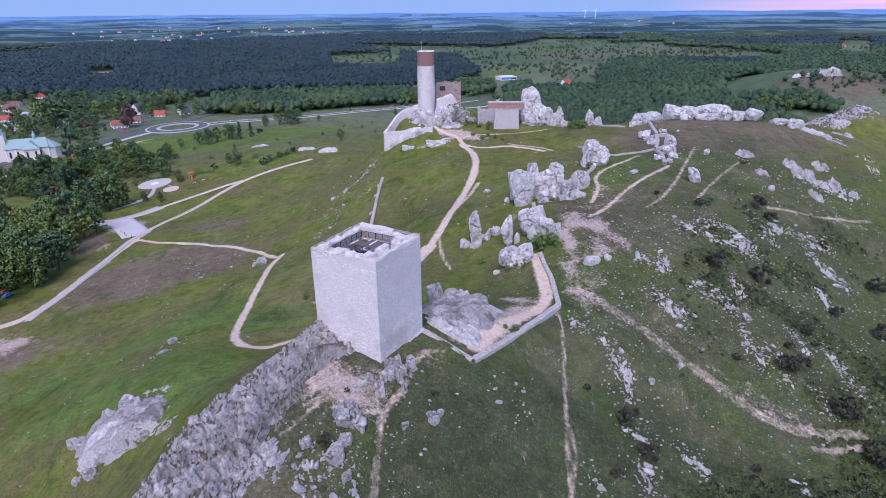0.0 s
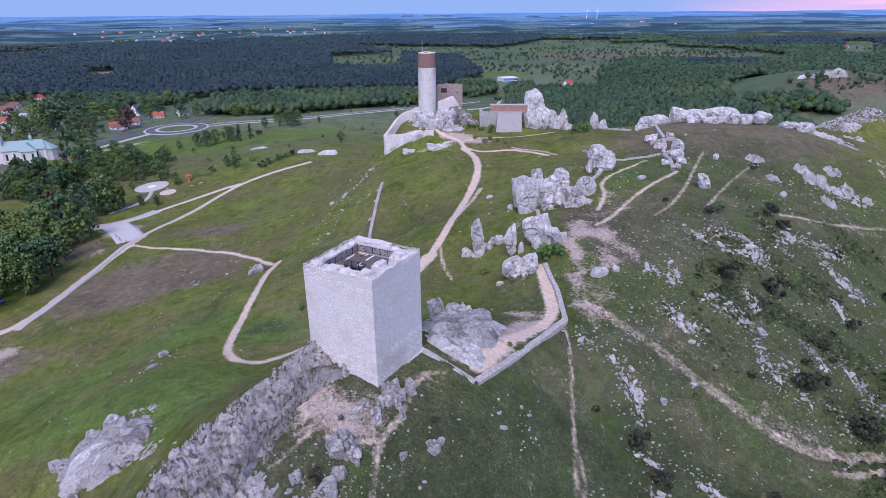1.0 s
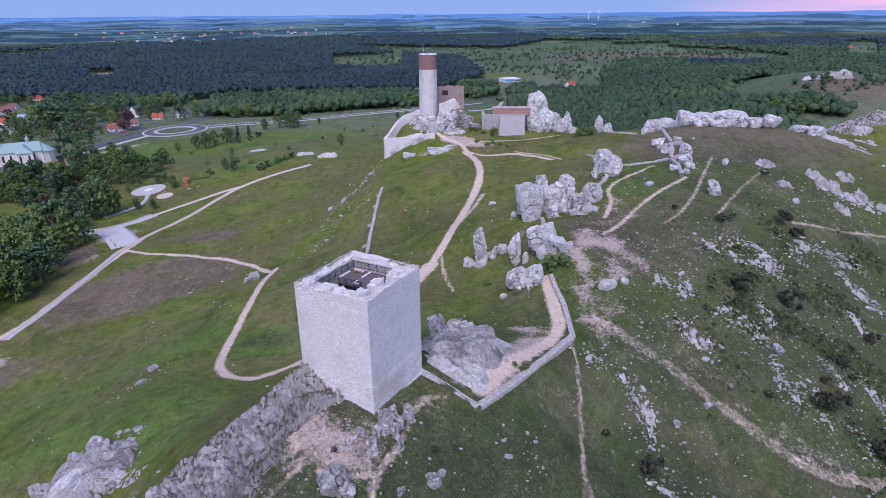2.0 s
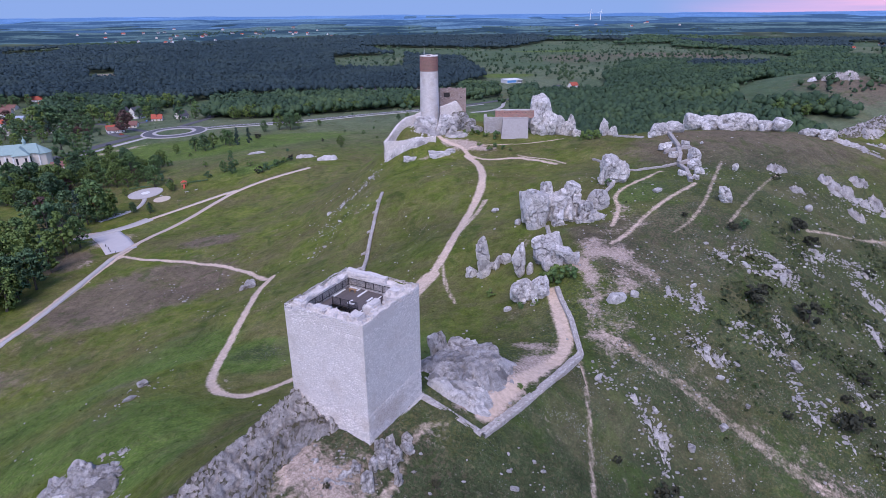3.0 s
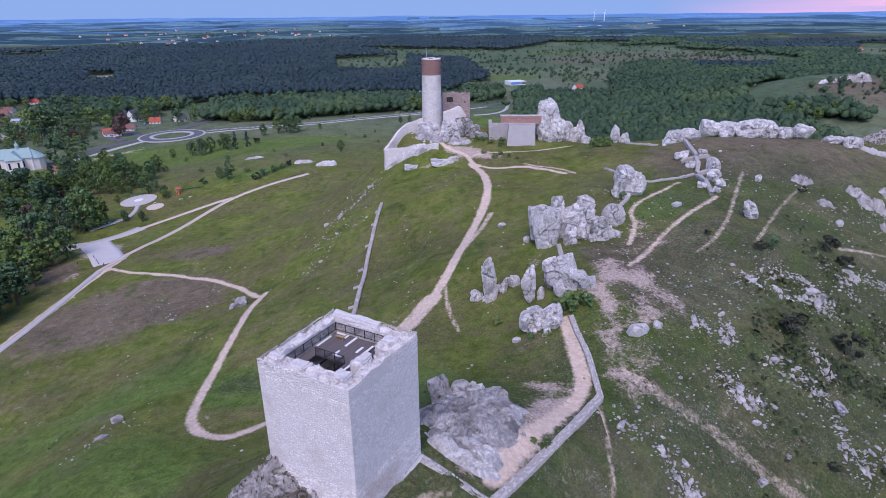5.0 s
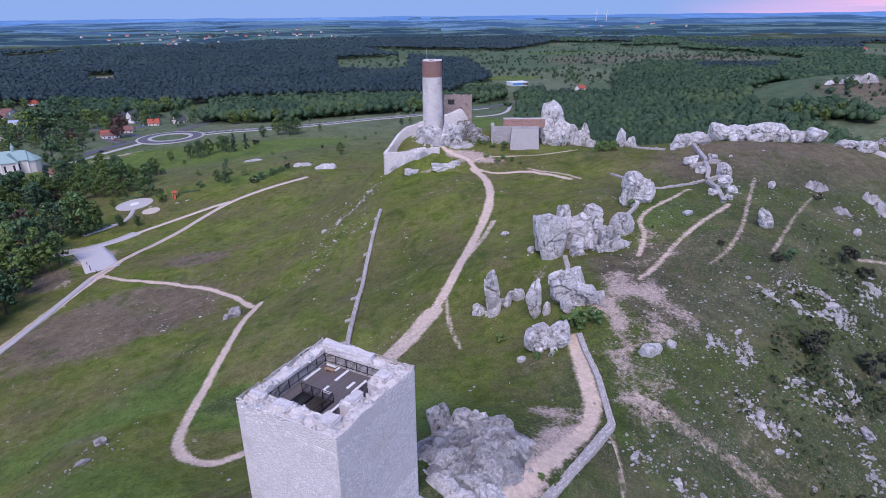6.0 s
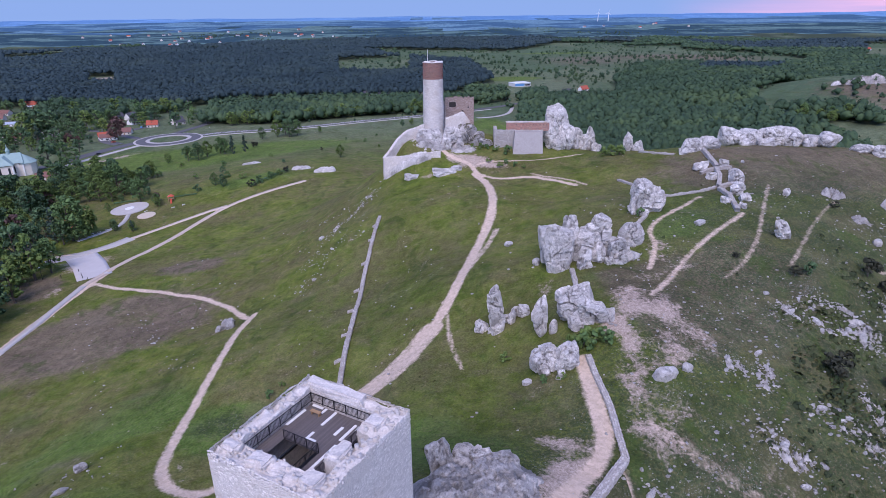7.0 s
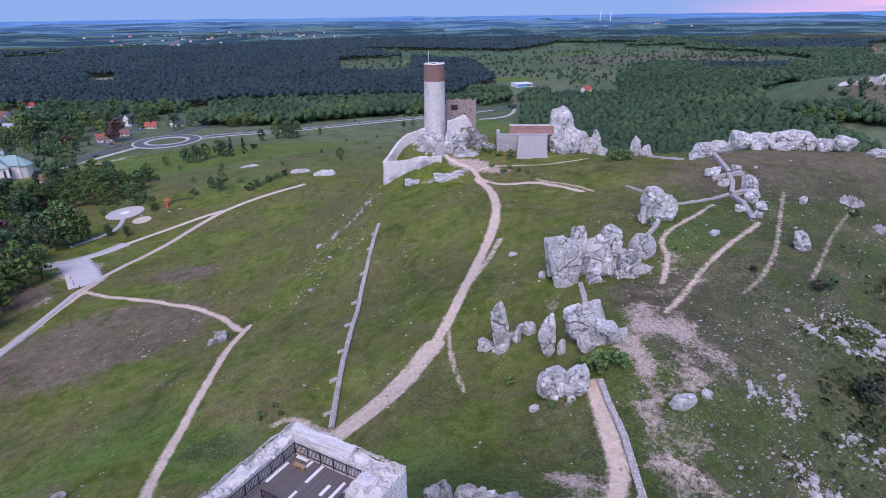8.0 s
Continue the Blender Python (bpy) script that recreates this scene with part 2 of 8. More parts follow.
def masonry_mat(name, light, dark, joint):
    """For joined stones: each island its own shade."""
    n = Nodes(name)
    r = n.island()
    fine, mid = n.noise(6, 5, 0.65), n.noise(0.22, 6, 0.62)
    c = n.mix(r, dark, light)
    c = n.mix(n.math("MULTIPLY", n.step(fine, 0.45, 0.7), 0.35), c, joint)
    c = n.mix(n.math("MULTIPLY", n.step(mid, 0.47, 0.68), 0.6), c, (joint[0] * 0.98, joint[1] * 0.86, joint[2] * 0.74))
    return n.done(c, 0.9, fine, 0.04, 0.6, spec=0.2)


def mortar_mat(name, colour):
    n = Nodes(name)
    fine, mid = n.noise(4, 6, 0.7), n.noise(0.3, 5, 0.6)
    c = n.mix(n.step(fine, 0.3, 0.7), tuple(x * 0.72 for x in colour), colour)
    c = n.mix(n.math("MULTIPLY", n.step(mid, 0.5, 0.7), 0.4), c, tuple(x * 0.6 for x in colour))
    return n.done(c, 0.95, fine, 0.06, 0.7, spec=0.15)


def foliage_mat(name, dark, light, by_tree=False):
    n = Nodes(name)
    r = n.attr("tree") if by_tree else n.island()
    c = n.mix(r, dark, light)
    c = n.mix(n.math("MULTIPLY", n.each(), 0.5), c, dark)
    c = n.mix(n.math("MULTIPLY", n.noise(0.4, 3), 0.4), c, tuple(0.55 * x for x in dark))
    # stands of different age and kind
    stand = n.noise(0.012, 4, 0.6, n.place())
    c = n.mix(n.math("MULTIPLY", n.step(stand, 0.48, 0.66), 0.5), c, (light[0] * 1.25, light[1] * 1.12, light[2] * 0.9))
    c = n.mix(n.math("MULTIPLY", n.step(stand, 0.50, 0.34), 0.45), c, tuple(0.75 * x for x in dark))
    return n.done(c, 0.75, spec=0.2)


def planks_mat(name, colour):
    n = Nodes(name)
    grain = n.noise(3, 6, 0.65, n.stretch(n.xyz, 6, 1, 1))
    c = n.mix(grain, tuple(x * 0.6 for x in colour), tuple(x * 1.35 for x in colour))
    c = n.mix(n.math("MULTIPLY", n.each(), 0.45), c, tuple(x * 0.5 for x in colour))
    return n.done(c, 0.7, grain, 0.01, 0.4)


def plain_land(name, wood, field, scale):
    """Distant country: dark woods and paler fields in broad patches, with haze painted into their colours."""
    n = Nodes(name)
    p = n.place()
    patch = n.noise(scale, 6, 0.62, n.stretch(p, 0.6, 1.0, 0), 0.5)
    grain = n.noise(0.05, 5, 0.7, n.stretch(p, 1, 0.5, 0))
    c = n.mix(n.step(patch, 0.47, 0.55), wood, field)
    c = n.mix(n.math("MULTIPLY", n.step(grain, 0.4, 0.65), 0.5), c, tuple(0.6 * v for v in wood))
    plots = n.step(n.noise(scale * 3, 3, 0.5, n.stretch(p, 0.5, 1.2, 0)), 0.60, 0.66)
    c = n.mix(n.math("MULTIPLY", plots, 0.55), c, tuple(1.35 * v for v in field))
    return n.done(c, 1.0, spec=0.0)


M_GROUND = ground_mat()
M_ROCK = limestone_mat("limestone", (1.45, 1.39, 1.33))
M_ROCK_GREY = limestone_mat("weathered_limestone", (1.07, 1.02, 0.975))
M_ROCK_TURF = limestone_mat("limestone_with_turf", (1.06, 1.0, 0.95), 1.2)
M_STONE = masonry_mat("whitewashed_rubble", (0.82, 0.775, 0.735), (0.53, 0.497, 0.468), (0.43, 0.402, 0.375))
M_STONE_GREY = masonry_mat("grey_rubble", (0.54, 0.51, 0.48), (0.34, 0.32, 0.30), (0.30, 0.285, 0.27))
M_MORTAR = mortar_mat("lime_mortar", (0.70, 0.655, 0.615))
M_BRICK = masonry_mat("red_brick", (0.60, 0.30, 0.235), (0.40, 0.185, 0.145), (0.50, 0.40, 0.35))
M_BRICK_DARK = masonry_mat("weathered_brick", (0.52, 0.26, 0.21), (0.17, 0.080, 0.070), (0.36, 0.24, 0.205))
M_DECK = planks_mat("dark_deck_boards", (0.165, 0.142, 0.134))
M_STEEL = plain_mat("dark_steel", (0.05, 0.05, 0.055), 0.45, 0.2, 2, 0.7)
M_LEAF = foliage_mat("broad_leaves", (0.084, 0.156, 0.056), (0.158, 0.262, 0.092))
M_LEAF_DARK = foliage_mat("dark_leaves", (0.064, 0.126, 0.062), (0.124, 0.208, 0.090))
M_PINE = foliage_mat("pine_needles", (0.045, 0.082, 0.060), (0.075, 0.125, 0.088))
# bluer than M_PINE: distance haze is put into the needle colour
M_PINE_FAR = foliage_mat("hazy_far_pine_needles", (0.030, 0.056, 0.062), (0.046, 0.078, 0.082), True)
M_BARK = plain_mat("bark", (0.10, 0.085, 0.07), 0.95, 0.4, 3)
M_WHITE = plain_mat("white_paint", (0.78, 0.78, 0.76), 0.5, 0.08, 2)
M_OAK = planks_mat("light_oak", (0.42, 0.27, 0.15))
# near-black colour that stands in for the shade inside openings
M_SHADE = plain_mat("shade_black_stone", (0.05, 0.045, 0.042), 0.95, 0.3, 2)
M_BRICK_MORTAR = mortar_mat("brick_core", (0.33, 0.25, 0.215))
M_BRICK_PALE = masonry_mat("mixed_brick_and_stone", (0.56, 0.47, 0.43), (0.33, 0.225, 0.19), (0.42, 0.36, 0.33))
M_LEAF_MID = foliage_mat("fresh_leaves", (0.112, 0.180, 0.048), (0.200, 0.285, 0.084))
M_SCRUB = foliage_mat("scrub_leaves", (0.036, 0.040, 0.026), (0.066, 0.070, 0.044))
# cooler than M_LEAF: a little distance haze is mixed into the colour
M_LEAF_FAR = foliage_mat("hazy_far_leaves", (0.040, 0.079, 0.042), (0.080, 0.136, 0.062), True)
M_ASPHALT = plain_mat("asphalt", (0.115, 0.115, 0.12), 0.9, 0.25, 0.4)
M_PALE_PAVING = plain_mat("pale_paving", (0.48, 0.45, 0.42), 0.9, 0.15, 0.5)
M_PAVING_WARM = plain_mat("pale_concrete_slabs", (0.54, 0.51, 0.49), 0.9, 0.12, 0.3)
M_DUST = plain_mat("trodden_dust", (0.60, 0.49, 0.40), 0.95, 0.2, 0.5)
M_COPPER = plain_mat("green_copper", (0.29, 0.41, 0.385), 0.6, 0.18, 0.5)
M_PLASTER = plain_mat("cream_plaster", (0.66, 0.60, 0.53), 0.85, 0.08, 0.6)
M_PLASTER_WHITE = plain_mat("white_plaster", (0.74, 0.73, 0.71), 0.85, 0.06, 0.6)
M_TILE_RED = plain_mat("red_roof_tiles", (0.42, 0.10, 0.06), 0.75, 0.2, 1.2)
M_TILE_DARK = plain_mat("dark_roof_tiles", (0.09, 0.09, 0.10), 0.7, 0.2, 1.2)
M_TILE_BROWN = plain_mat("brown_roof_tiles", (0.22, 0.11, 0.09), 0.75, 0.2, 1.2)
M_METAL_ROOF = plain_mat("light_metal_roof", (0.50, 0.55, 0.60), 0.4, 0.1, 0.8, 0.3)
M_PANE = plain_mat("dark_window_glass", (0.03, 0.035, 0.045), 0.12, 0.2, 1.0, 0.0, 0.6)
M_RED = plain_mat("red_paint", (0.55, 0.09, 0.05), 0.5, 0.1, 2)
M_BLUE = plain_mat("blue_cladding", (0.10, 0.28, 0.55), 0.45, 0.1, 2)
M_LEAF_COPPER = foliage_mat("copper_beech_leaves", (0.085, 0.050, 0.046), (0.165, 0.105, 0.090))
M_SAND = plain_mat("pale_sand", (0.56, 0.48, 0.38), 0.95, 0.15, 0.6)
# each one farther out is bluer and paler: haze painted into the ground
M_FAR_PLAIN = plain_land("hazy_far_woods_fields", (0.040, 0.082, 0.104), (0.130, 0.220, 0.205), 0.0034)
M_DISTANCE = plain_land("hazy_distant_land", (0.064, 0.140, 0.220), (0.150, 0.275, 0.345), 0.0028)
M_SKYLINE = plain_land("hazy_skyline_land", (0.125, 0.270, 0.470), (0.170, 0.335, 0.540), 0.0022)
M_SCRUB_DARK = foliage_mat("juniper_scrub", (0.030, 0.044, 0.020), (0.070, 0.092, 0.040))
M_HERB = foliage_mat("herb_leaves", (0.050, 0.078, 0.026), (0.092, 0.126, 0.046))
M_TUSSOCK = foliage_mat("tussock_grass", (0.070, 0.096, 0.028), (0.125, 0.148, 0.052))
M_MORTAR_GREY = mortar_mat("grey_mortar", (0.42, 0.395, 0.375))
M_STONE_MID = masonry_mat("pale_grey_rubble", (0.66, 0.63, 0.60), (0.46, 0.44, 0.42), (0.36, 0.34, 0.32))

# ---------------------------------------------------------------- noise and mesh helpers
def lattice(ix, iy, iz, seed):
    v = (ix * 374761393 + iy * 668265263 + iz * 2147483647 + seed * 1274126177) & 0xFFFFFFFF
    v = ((v ^ (v >> 13)) * 1274126177) & 0xFFFFFFFF
    return ((v ^ (v >> 16)) & 0xFFFF) / 65535.0


def value_noise(p, seed=0):
    """Smooth noise of 0 to 1 at the rows of p."""
    q = np.floor(p).astype(np.int64)
    f = p - q
    f = f * f * (3 - 2 * f)
    total = np.zeros(len(p))
    for dx in (0, 1):
        for dy in (0, 1):
            for dz in (0, 1):
                w = np.abs(1 - dx - f[:, 0]) * np.abs(1 - dy - f[:, 1]) * np.abs(1 - dz - f[:, 2])
                total += w * lattice(q[:, 0] + dx, q[:, 1] + dy, q[:, 2] + dz, seed)
    return total


def fbm(p, octaves=4, seed=0, gain=0.5):
    total, amp, norm = np.zeros(len(p)), 1.0, 0.0
    for k in range(octaves):
        total += amp * value_noise(p * 2.03**k + 17.3 * k, seed + k)
        norm += amp
        amp *= gain
    return total / norm


def mesh_from(name, verts, faces, mats, smooth=False, slots=None):
    me = bpy.data.meshes.new(name)
    verts = np.asarray(verts, dtype=np.float32)
    faces = np.asarray(faces, dtype=np.int32)
    k = faces.shape[1]
    me.vertices.add(len(verts))
    me.vertices.foreach_set("co", verts.ravel())
    me.loops.add(faces.size)
    me.loops.foreach_set("vertex_index", faces.ravel())
    me.polygons.add(len(faces))
    me.polygons.foreach_set("loop_start", np.arange(0, faces.size, k, dtype=np.int32))
    if slots is not None:
        me.polygons.foreach_set("material_index", np.asarray(slots, dtype=np.int32))
    for m in mats if isinstance(mats, (list, tuple)) else [mats]:
        me.materials.append(m)
    me.update(calc_edges=True)
    if smooth:
        me.polygons.foreach_set("use_smooth", np.ones(len(faces), dtype=bool))
    return me


def part(name, bm, material, parent=None, label="", smooth=False):
    """Links a bmesh as one mesh object, under a thing or a part if one is given."""
    me = bpy.data.meshes.new(name)
    if smooth:
        for f in bm.faces:
            f.smooth = True
    bm.to_mesh(me)
    bm.free()
    me.materials.append(material)
    ob = new(name, me)
    if parent is not None:
        ob.parent = parent
    return tagged(ob, label) if label else ob


def thing(name, m, label, category, group="", kind=""):
    ob = new(name)
    ob.empty_display_size = 0.5
    ob.matrix_basis = m
    return tagged(ob, label, category, group, kind)


# ---------------------------------------------------------------- the lie of the land
# hills and hollows: x, y, radius, rise
TOWER_KNOLL = [
    (-2, -10, 36, 7.6),
    (-5, 8, 32, 23.3),
    (17, -8, 35, 0.2),
    (-26, -17, 40, 27.6),
    (16, 12, 30, 6.8),
    (-28, 10, 35, -9.1),
    (5, -35, 41, -9.6),
    (-20, 30, 31, -6.5),
    (10, 30, 27, -0.8),
    (-8, 40, 27, 14.1),
    (34, 19, 29, 21.2),
    (-44, 25, 36, 10.8),
    (30, -40, 42, 15.7),
    (49, 4, 34, -8.5),
    (-40, -50, 48, 45.7),
    (2, 54, 24, 11.4),
    (-62, -22, 46, -33.0),
    (-64, 9, 42, 27.1),
    (31, 48, 23, 13.2),
    (60, -20, 40, 16.1),
]
SOUTH_SLOPES = [
    (-30, 60, 31, 6.6),
    (59, 28, 31, 9.6),
    (15, 67, 21, -1.4),
    (48, 52, 26, 7.4),
    (4, 76, 25, 10.2),
    (36, 69, 24, 13.1),
    (81, 2, 38, -8.0),
    (-74, 51, 41, 3.6),
    (-22, 84, 30, 7.0),
    (80, 30, 35, 22.7),
    (-96, 21, 47, 1.1),
    (31, 83, 25, 10.7),
    (0, -100, 56, 7.2),
    (95, -20, 44, 10.9),
    (65, 68, 30, 14.5),
    (-66, 78, 39, 5.6),
    (11, 97, 28, 17.3),
    (-110, -20, 54, 8.3),
    (-22, 105, 33, 2.2),
    (-45, 100, 37, 11.4),
]
MIDDLE_SADDLE = [
    (114, 40, 41, 5.4),
    (-100, -90, 63, -0.8),
    (91, 80, 36, 18.4),
    (53, 110, 33, 26.8),
    (-24, 128, 38, -1.1),
    (15, 130, 35, 11.9),
    (100, -100, 60, 6.7),
    (85, 105, 37, 7.5),
    (-104, 101, 49, 6.0),
    (122, 80, 43, 9.3),
    (-20, 152, 42, 18.6),
    (5, 158, 42, 16.3),
    (160, 10, 53, 9.0),
    (46, 156, 42, 16.6),
    (105, 125, 44, 18.2),
    (-180, 20, 65, 1.4),
    (-180, -60, 72, 1.3),
    (-132, 132, 57, 0.7),
    (12, 185, 48, -18.2),
    (142, 120, 50, 17.5),
]
EAST_SHOULDER = [
    (-72, 176, 53, 7.1),
    (0, -200, 78, 0.7),
    (180, 60, 56, 3.0),
    (95, 170, 49, 28.6),
    (-43, 193, 53, -3.5),
    (125, 150, 51, -9.5),
    (44, 194, 50, 9.2),
    (200, -80, 71, 3.7),
    (-200, 100, 70, 1.8),
    (-138, 173, 63, 3.3),
    (-1, 218, 55, 50.4),
    (-104, 210, 63, 4.4),
    (174, 154, 60, 10.1),
    (-60, 230, 62, -1.1),
    (220, 90, 65, 6.8),
    (149, 186, 60, 34.1),
    (60, 240, 61, 26.0),
    (20, 250, 62, -0.5),
    (100, 230, 62, 2.8),
    (-166, 211, 73, -1.0),
]
CASTLE_CREST = [
    (-200, -200, 96, -2.0),
    (150, 230, 68, -4.1),
    (200, -200, 91, -2.2),
    (240, 140, 72, 12.2),
    (-120, 260, 74, -12.0),
    (220, 180, 72, 14.0),
    (-80, 280, 74, 9.4),
    (-300, 50, 92, -1.9),
    (-260, 160, 86, -0.5),
    (-171, 263, 82, 4.7),
    (200, 240, 77, 12.2),
    (-113, 326, 86, 11.0),
    (350, 120, 95, 6.3),
    (150, 340, 89, 5.9),
    (-260, 290, 101, -1.1),
    (400, 0, 106, 0.0),
    (40, 400, 96, 3.8),
    (330, 240, 100, 9.9),
    (260, 320, 99, 3.1),
    (-60, 420, 102, 6.8),
]
OUTER_VALLEY = [
    (-150, 420, 109, -0.9),
    (-420, 200, 123, -1.7),
    (-320, 390, 126, -1.8),
    (100, 550, 131, 1.3),
    (-260, 510, 139, 2.2),
    (300, 500, 137, 0.4),
    (-450, 400, 142, -1.1),
    (-80, 600, 142, 1.3),
    (470, 480, 142, -5.7),
    (390, 560, 142, 13.0),
    (330, 620, 142, -11.4),
    (-400, 600, 142, -2.3),
    (250, 700, 142, 4.9),
    (520, 560, 142, 1.2),
    (460, 616, 142, 26.1),
    (420, 700, 142, 1.1),
    (540, 700, 142, 17.1),
]
CASTLE_TERRACE = [(-13, 209.5, 8, 7.5), (-4, 205.5, 7, 3.5)]
EAST_KNOLL = [(234, 221, 30, 27), (203, 202, 14, 5)]
LANDFORMS = [TOWER_KNOLL, SOUTH_SLOPES, MIDDLE_SADDLE, EAST_SHOULDER, CASTLE_CREST, OUTER_VALLEY, CASTLE_TERRACE, EAST_KNOLL]



def far_rise(x, y):
    """The far plain is bent upwards so that its edge fits the skyline in the camera's view."""
    return np.clip((y - 2300) / 2580, 0, 1) ** 1.35 * 86


def land(x, y):
    """Height of the ground without its small unevenness."""
    x, y = np.asarray(x, float), np.asarray(y, float)
    z = np.full(x.shape, -56.0)
    for hills in LANDFORMS:
        for cx, cy, r, up in hills:
            z = z + up * np.exp(-((x - cx) ** 2 + (y - cy) ** 2) / r**2)
    return z + far_rise(x, y)


def lumps(x, y):
    p = np.stack([x, y, np.zeros_like(x)], -1).reshape(-1, 3)
    d = np.clip((np.hypot(x, y - 60) - 150) / 110, 0, 1)
    n = (fbm(p * 0.09, 3, 5) - 0.5) * 1.5 + (fbm(p * 0.55, 3, 9) - 0.5) * 0.45
    far = (fbm(p * 0.004, 3, 2) - 0.5) * 14
    n = n.reshape(x.shape) * (1 - d) + far.reshape(x.shape) * np.clip((np.hypot(x, y) - 700) / 1500, 0, 1)
    return n


def ground_z(x, y):
    x, y = np.atleast_1d(np.asarray(x, float)), np.atleast_1d(np.asarray(y, float))
    return land(x, y) + lumps(x, y)


def at_ground(x, y, dz=0.0):
    return Vector((x, y, float(ground_z(x, y)[0]) + dz))


def away(px, py, line):
    """Distance of points from a polyline of (x, y)."""
    best = np.full(px.shape, 1e9)
    for (ax, ay), (bx, by) in zip(line[:-1], line[1:]):
        dx, dy = bx - ax, by - ay
        t = np.clip(((px - ax) * dx + (py - ay) * dy) / (dx * dx + dy * dy + 1e-9), 0, 1)
        best = np.minimum(best, np.hypot(px - ax - t * dx, py - ay - t * dy))
    return best


def rounded(line, cuts=3):
    """Corner-cutting: a smooth line through bends."""
    line = [tuple(p) for p in line]
    for _ in range(cuts):
        out = [line[0]]
        for (ax, ay), (bx, by) in zip(line[:-1], line[1:]):
            out += [(0.75 * ax + 0.25 * bx, 0.75 * ay + 0.25 * by), (0.25 * ax + 0.75 * bx, 0.25 * ay + 0.75 * by)]
        line = out + [line[-1]]
    return line


# trodden tracks: width, how far they are worn, line of x, y
TRACKS = []
TRACKS.append((2.9, 1.3, [(15.6, 182), (19.7, 168.7), (20.6, 148.7), (18.2, 132.3), (13.5, 117.2), (9.3, 100.4), (5.1, 85), (0, 75), (-5.9, 65.4), (-11.8, 57.9), (-17.7, 54.2)]))
TRACKS.append((0.6, 0.2, [(3.7, 79.6), (4.1, 70.2), (5.3, 62.9), (6.8, 56.3)]))
TRACKS.append((1.6, 0.2, [(19.5, 123.9), (13.9, 108.2), (9.5, 98.2)]))
TRACKS.append((4.2, 2, [(-168.6, 91.4), (-157.6, 93.5), (-148.8, 103.2), (-147.8, 120.6), (-148, 152.8), (-147.8, 178.9), (-148.4, 195)]))
TRACKS.append((2.8, 1.4, [(-149.8, 175.3), (-148.4, 195), (-144.8, 213.3), (-139.3, 236.3), (-132.4, 261.3), (-123.1, 279.1), (-107.5, 291.8), (-90.5, 302.6), (-83, 308.7)]))
TRACKS.append((2, 1, [(-147.8, 178.9), (-128.4, 168.4), (-105.8, 159.2), (-87, 150.1), (-73.3, 138.2), (-61.4, 121.3)]))
TRACKS.append((2.3, 1.2, [(-59.7, 123.6), (-60.5, 109.4), (-58, 87), (-57.4, 69.8), (-55.4, 51.4), (-52.7, 41.1), (-48, 34.7), (-41.4, 32.5), (-36.6, 36.5), (-31.9, 41.2)]))
TRACKS.append((1.4, 0.15, [(-35.2, 64), (-30.6, 65.6), (-19.5, 54.5)]))
TRACKS.append((2.2, 1.2, [(-189.6, 217.5), (-172.5, 225), (-164.9, 237.3), (-151.8, 255.7), (-132.8, 274.2), (-123.1, 279.1)]))
TRACKS.append((2.1, -0.2, [(37.8, 30.5), (42.6, 25.7), (47.7, 22.4), (53.4, 19.2), (58.5, 15.2), (64.7, 11.1), (70.4, 6.9), (77, 3), (85.3, 2.4), (96.4, 4.6)]))
TRACKS.append((1.2, 0, [(81.8, -1.4), (88.2, -0.8), (94.2, 1.2)]))
TRACKS.append((1.1, 0.35, [(48.4, 66.2), (54.8, 74.6), (62.9, 85), (70.3, 91.9), (79.4, 100), (86.5, 107.2)]))
TRACKS.append((0.6, -0.05, [(68.6, 75.3), (75.8, 81.4), (83.1, 90.8), (91.6, 106.6), (101.1, 123.3), (106.3, 132.4)]))
TRACKS.append((0.4, -0.1, [(85.7, 79.6), (95, 91.2), (104.5, 103.9), (115.6, 116.7), (121.3, 121.8)]))
TRACKS.append((1.0, 0.3, [(52.6, 80.8), (58, 92.2), (58.2, 100.7), (64.1, 106.4), (70.3, 111.1), (78.3, 120.3), (81.5, 123.5)]))
TRACKS.append((0.9, 0.3, [(37.4, 176.3), (50.5, 162), (54.1, 155.1)]))
TRACKS.append((2, 0.9, [(-1.3, 209.4), (5.9, 201.1), (14.5, 191.8), (16.6, 181.5)]))
TRACKS.append((2, 0.8, [(16.6, 181.5), (24.6, 173), (36.4, 174.4), (44.1, 164.3), (50.5, 156.2)]))
TRACKS.append((1.1, 0.4, [(17.2, 191.6), (24.2, 194.5), (41.9, 190.2), (53.8, 194.1), (61.2, 196.7)]))
TRACKS.append((0.5, 0.3, [(-6.8, -40), (-6.7, -34.2), (-6.5, -27.5), (-6.0, -21.3), (-3.0, -16.9), (-1.3, -10.0), (1.2, -5.9), (5.4, -5.2)]))
TRACKS.append((0.3, 0.1, [(-5.9, -22), (-9.4, -22.9), (-13.6, -23.5), (-16.6, -21.1), (-18.5, -16.7)]))
TRACKS.append((0.2, -0.1, [(-20.3, -28.8), (-17.7, -25.1), (-16.1, -21.7)]))
TRACKS.append((2.8, 0.8, [(29.8, 47.7), (29.6, 34.8), (29.2, 25.6), (23.8, 18.8), (18.6, 12.2), (13.6, 5.2), (9.4, -1.0)]))
TRACKS.append((0.4, 0.15, [(30.6, 22), (30.1, 11.8), (27.8, -2.2), (26.0, -14.0), (25.1, -22.0), (24.6, -30)]))
TRACKS.append((0.2, -0.1, [(27.3, -7.2), (28.2, -13.2), (25.3, -22.0)]))
TRACKS.append((0.6, 0.0, [(162.5, 103.1), (144.5, 97.7), (129.3, 93.3), (114, 87.8)]))
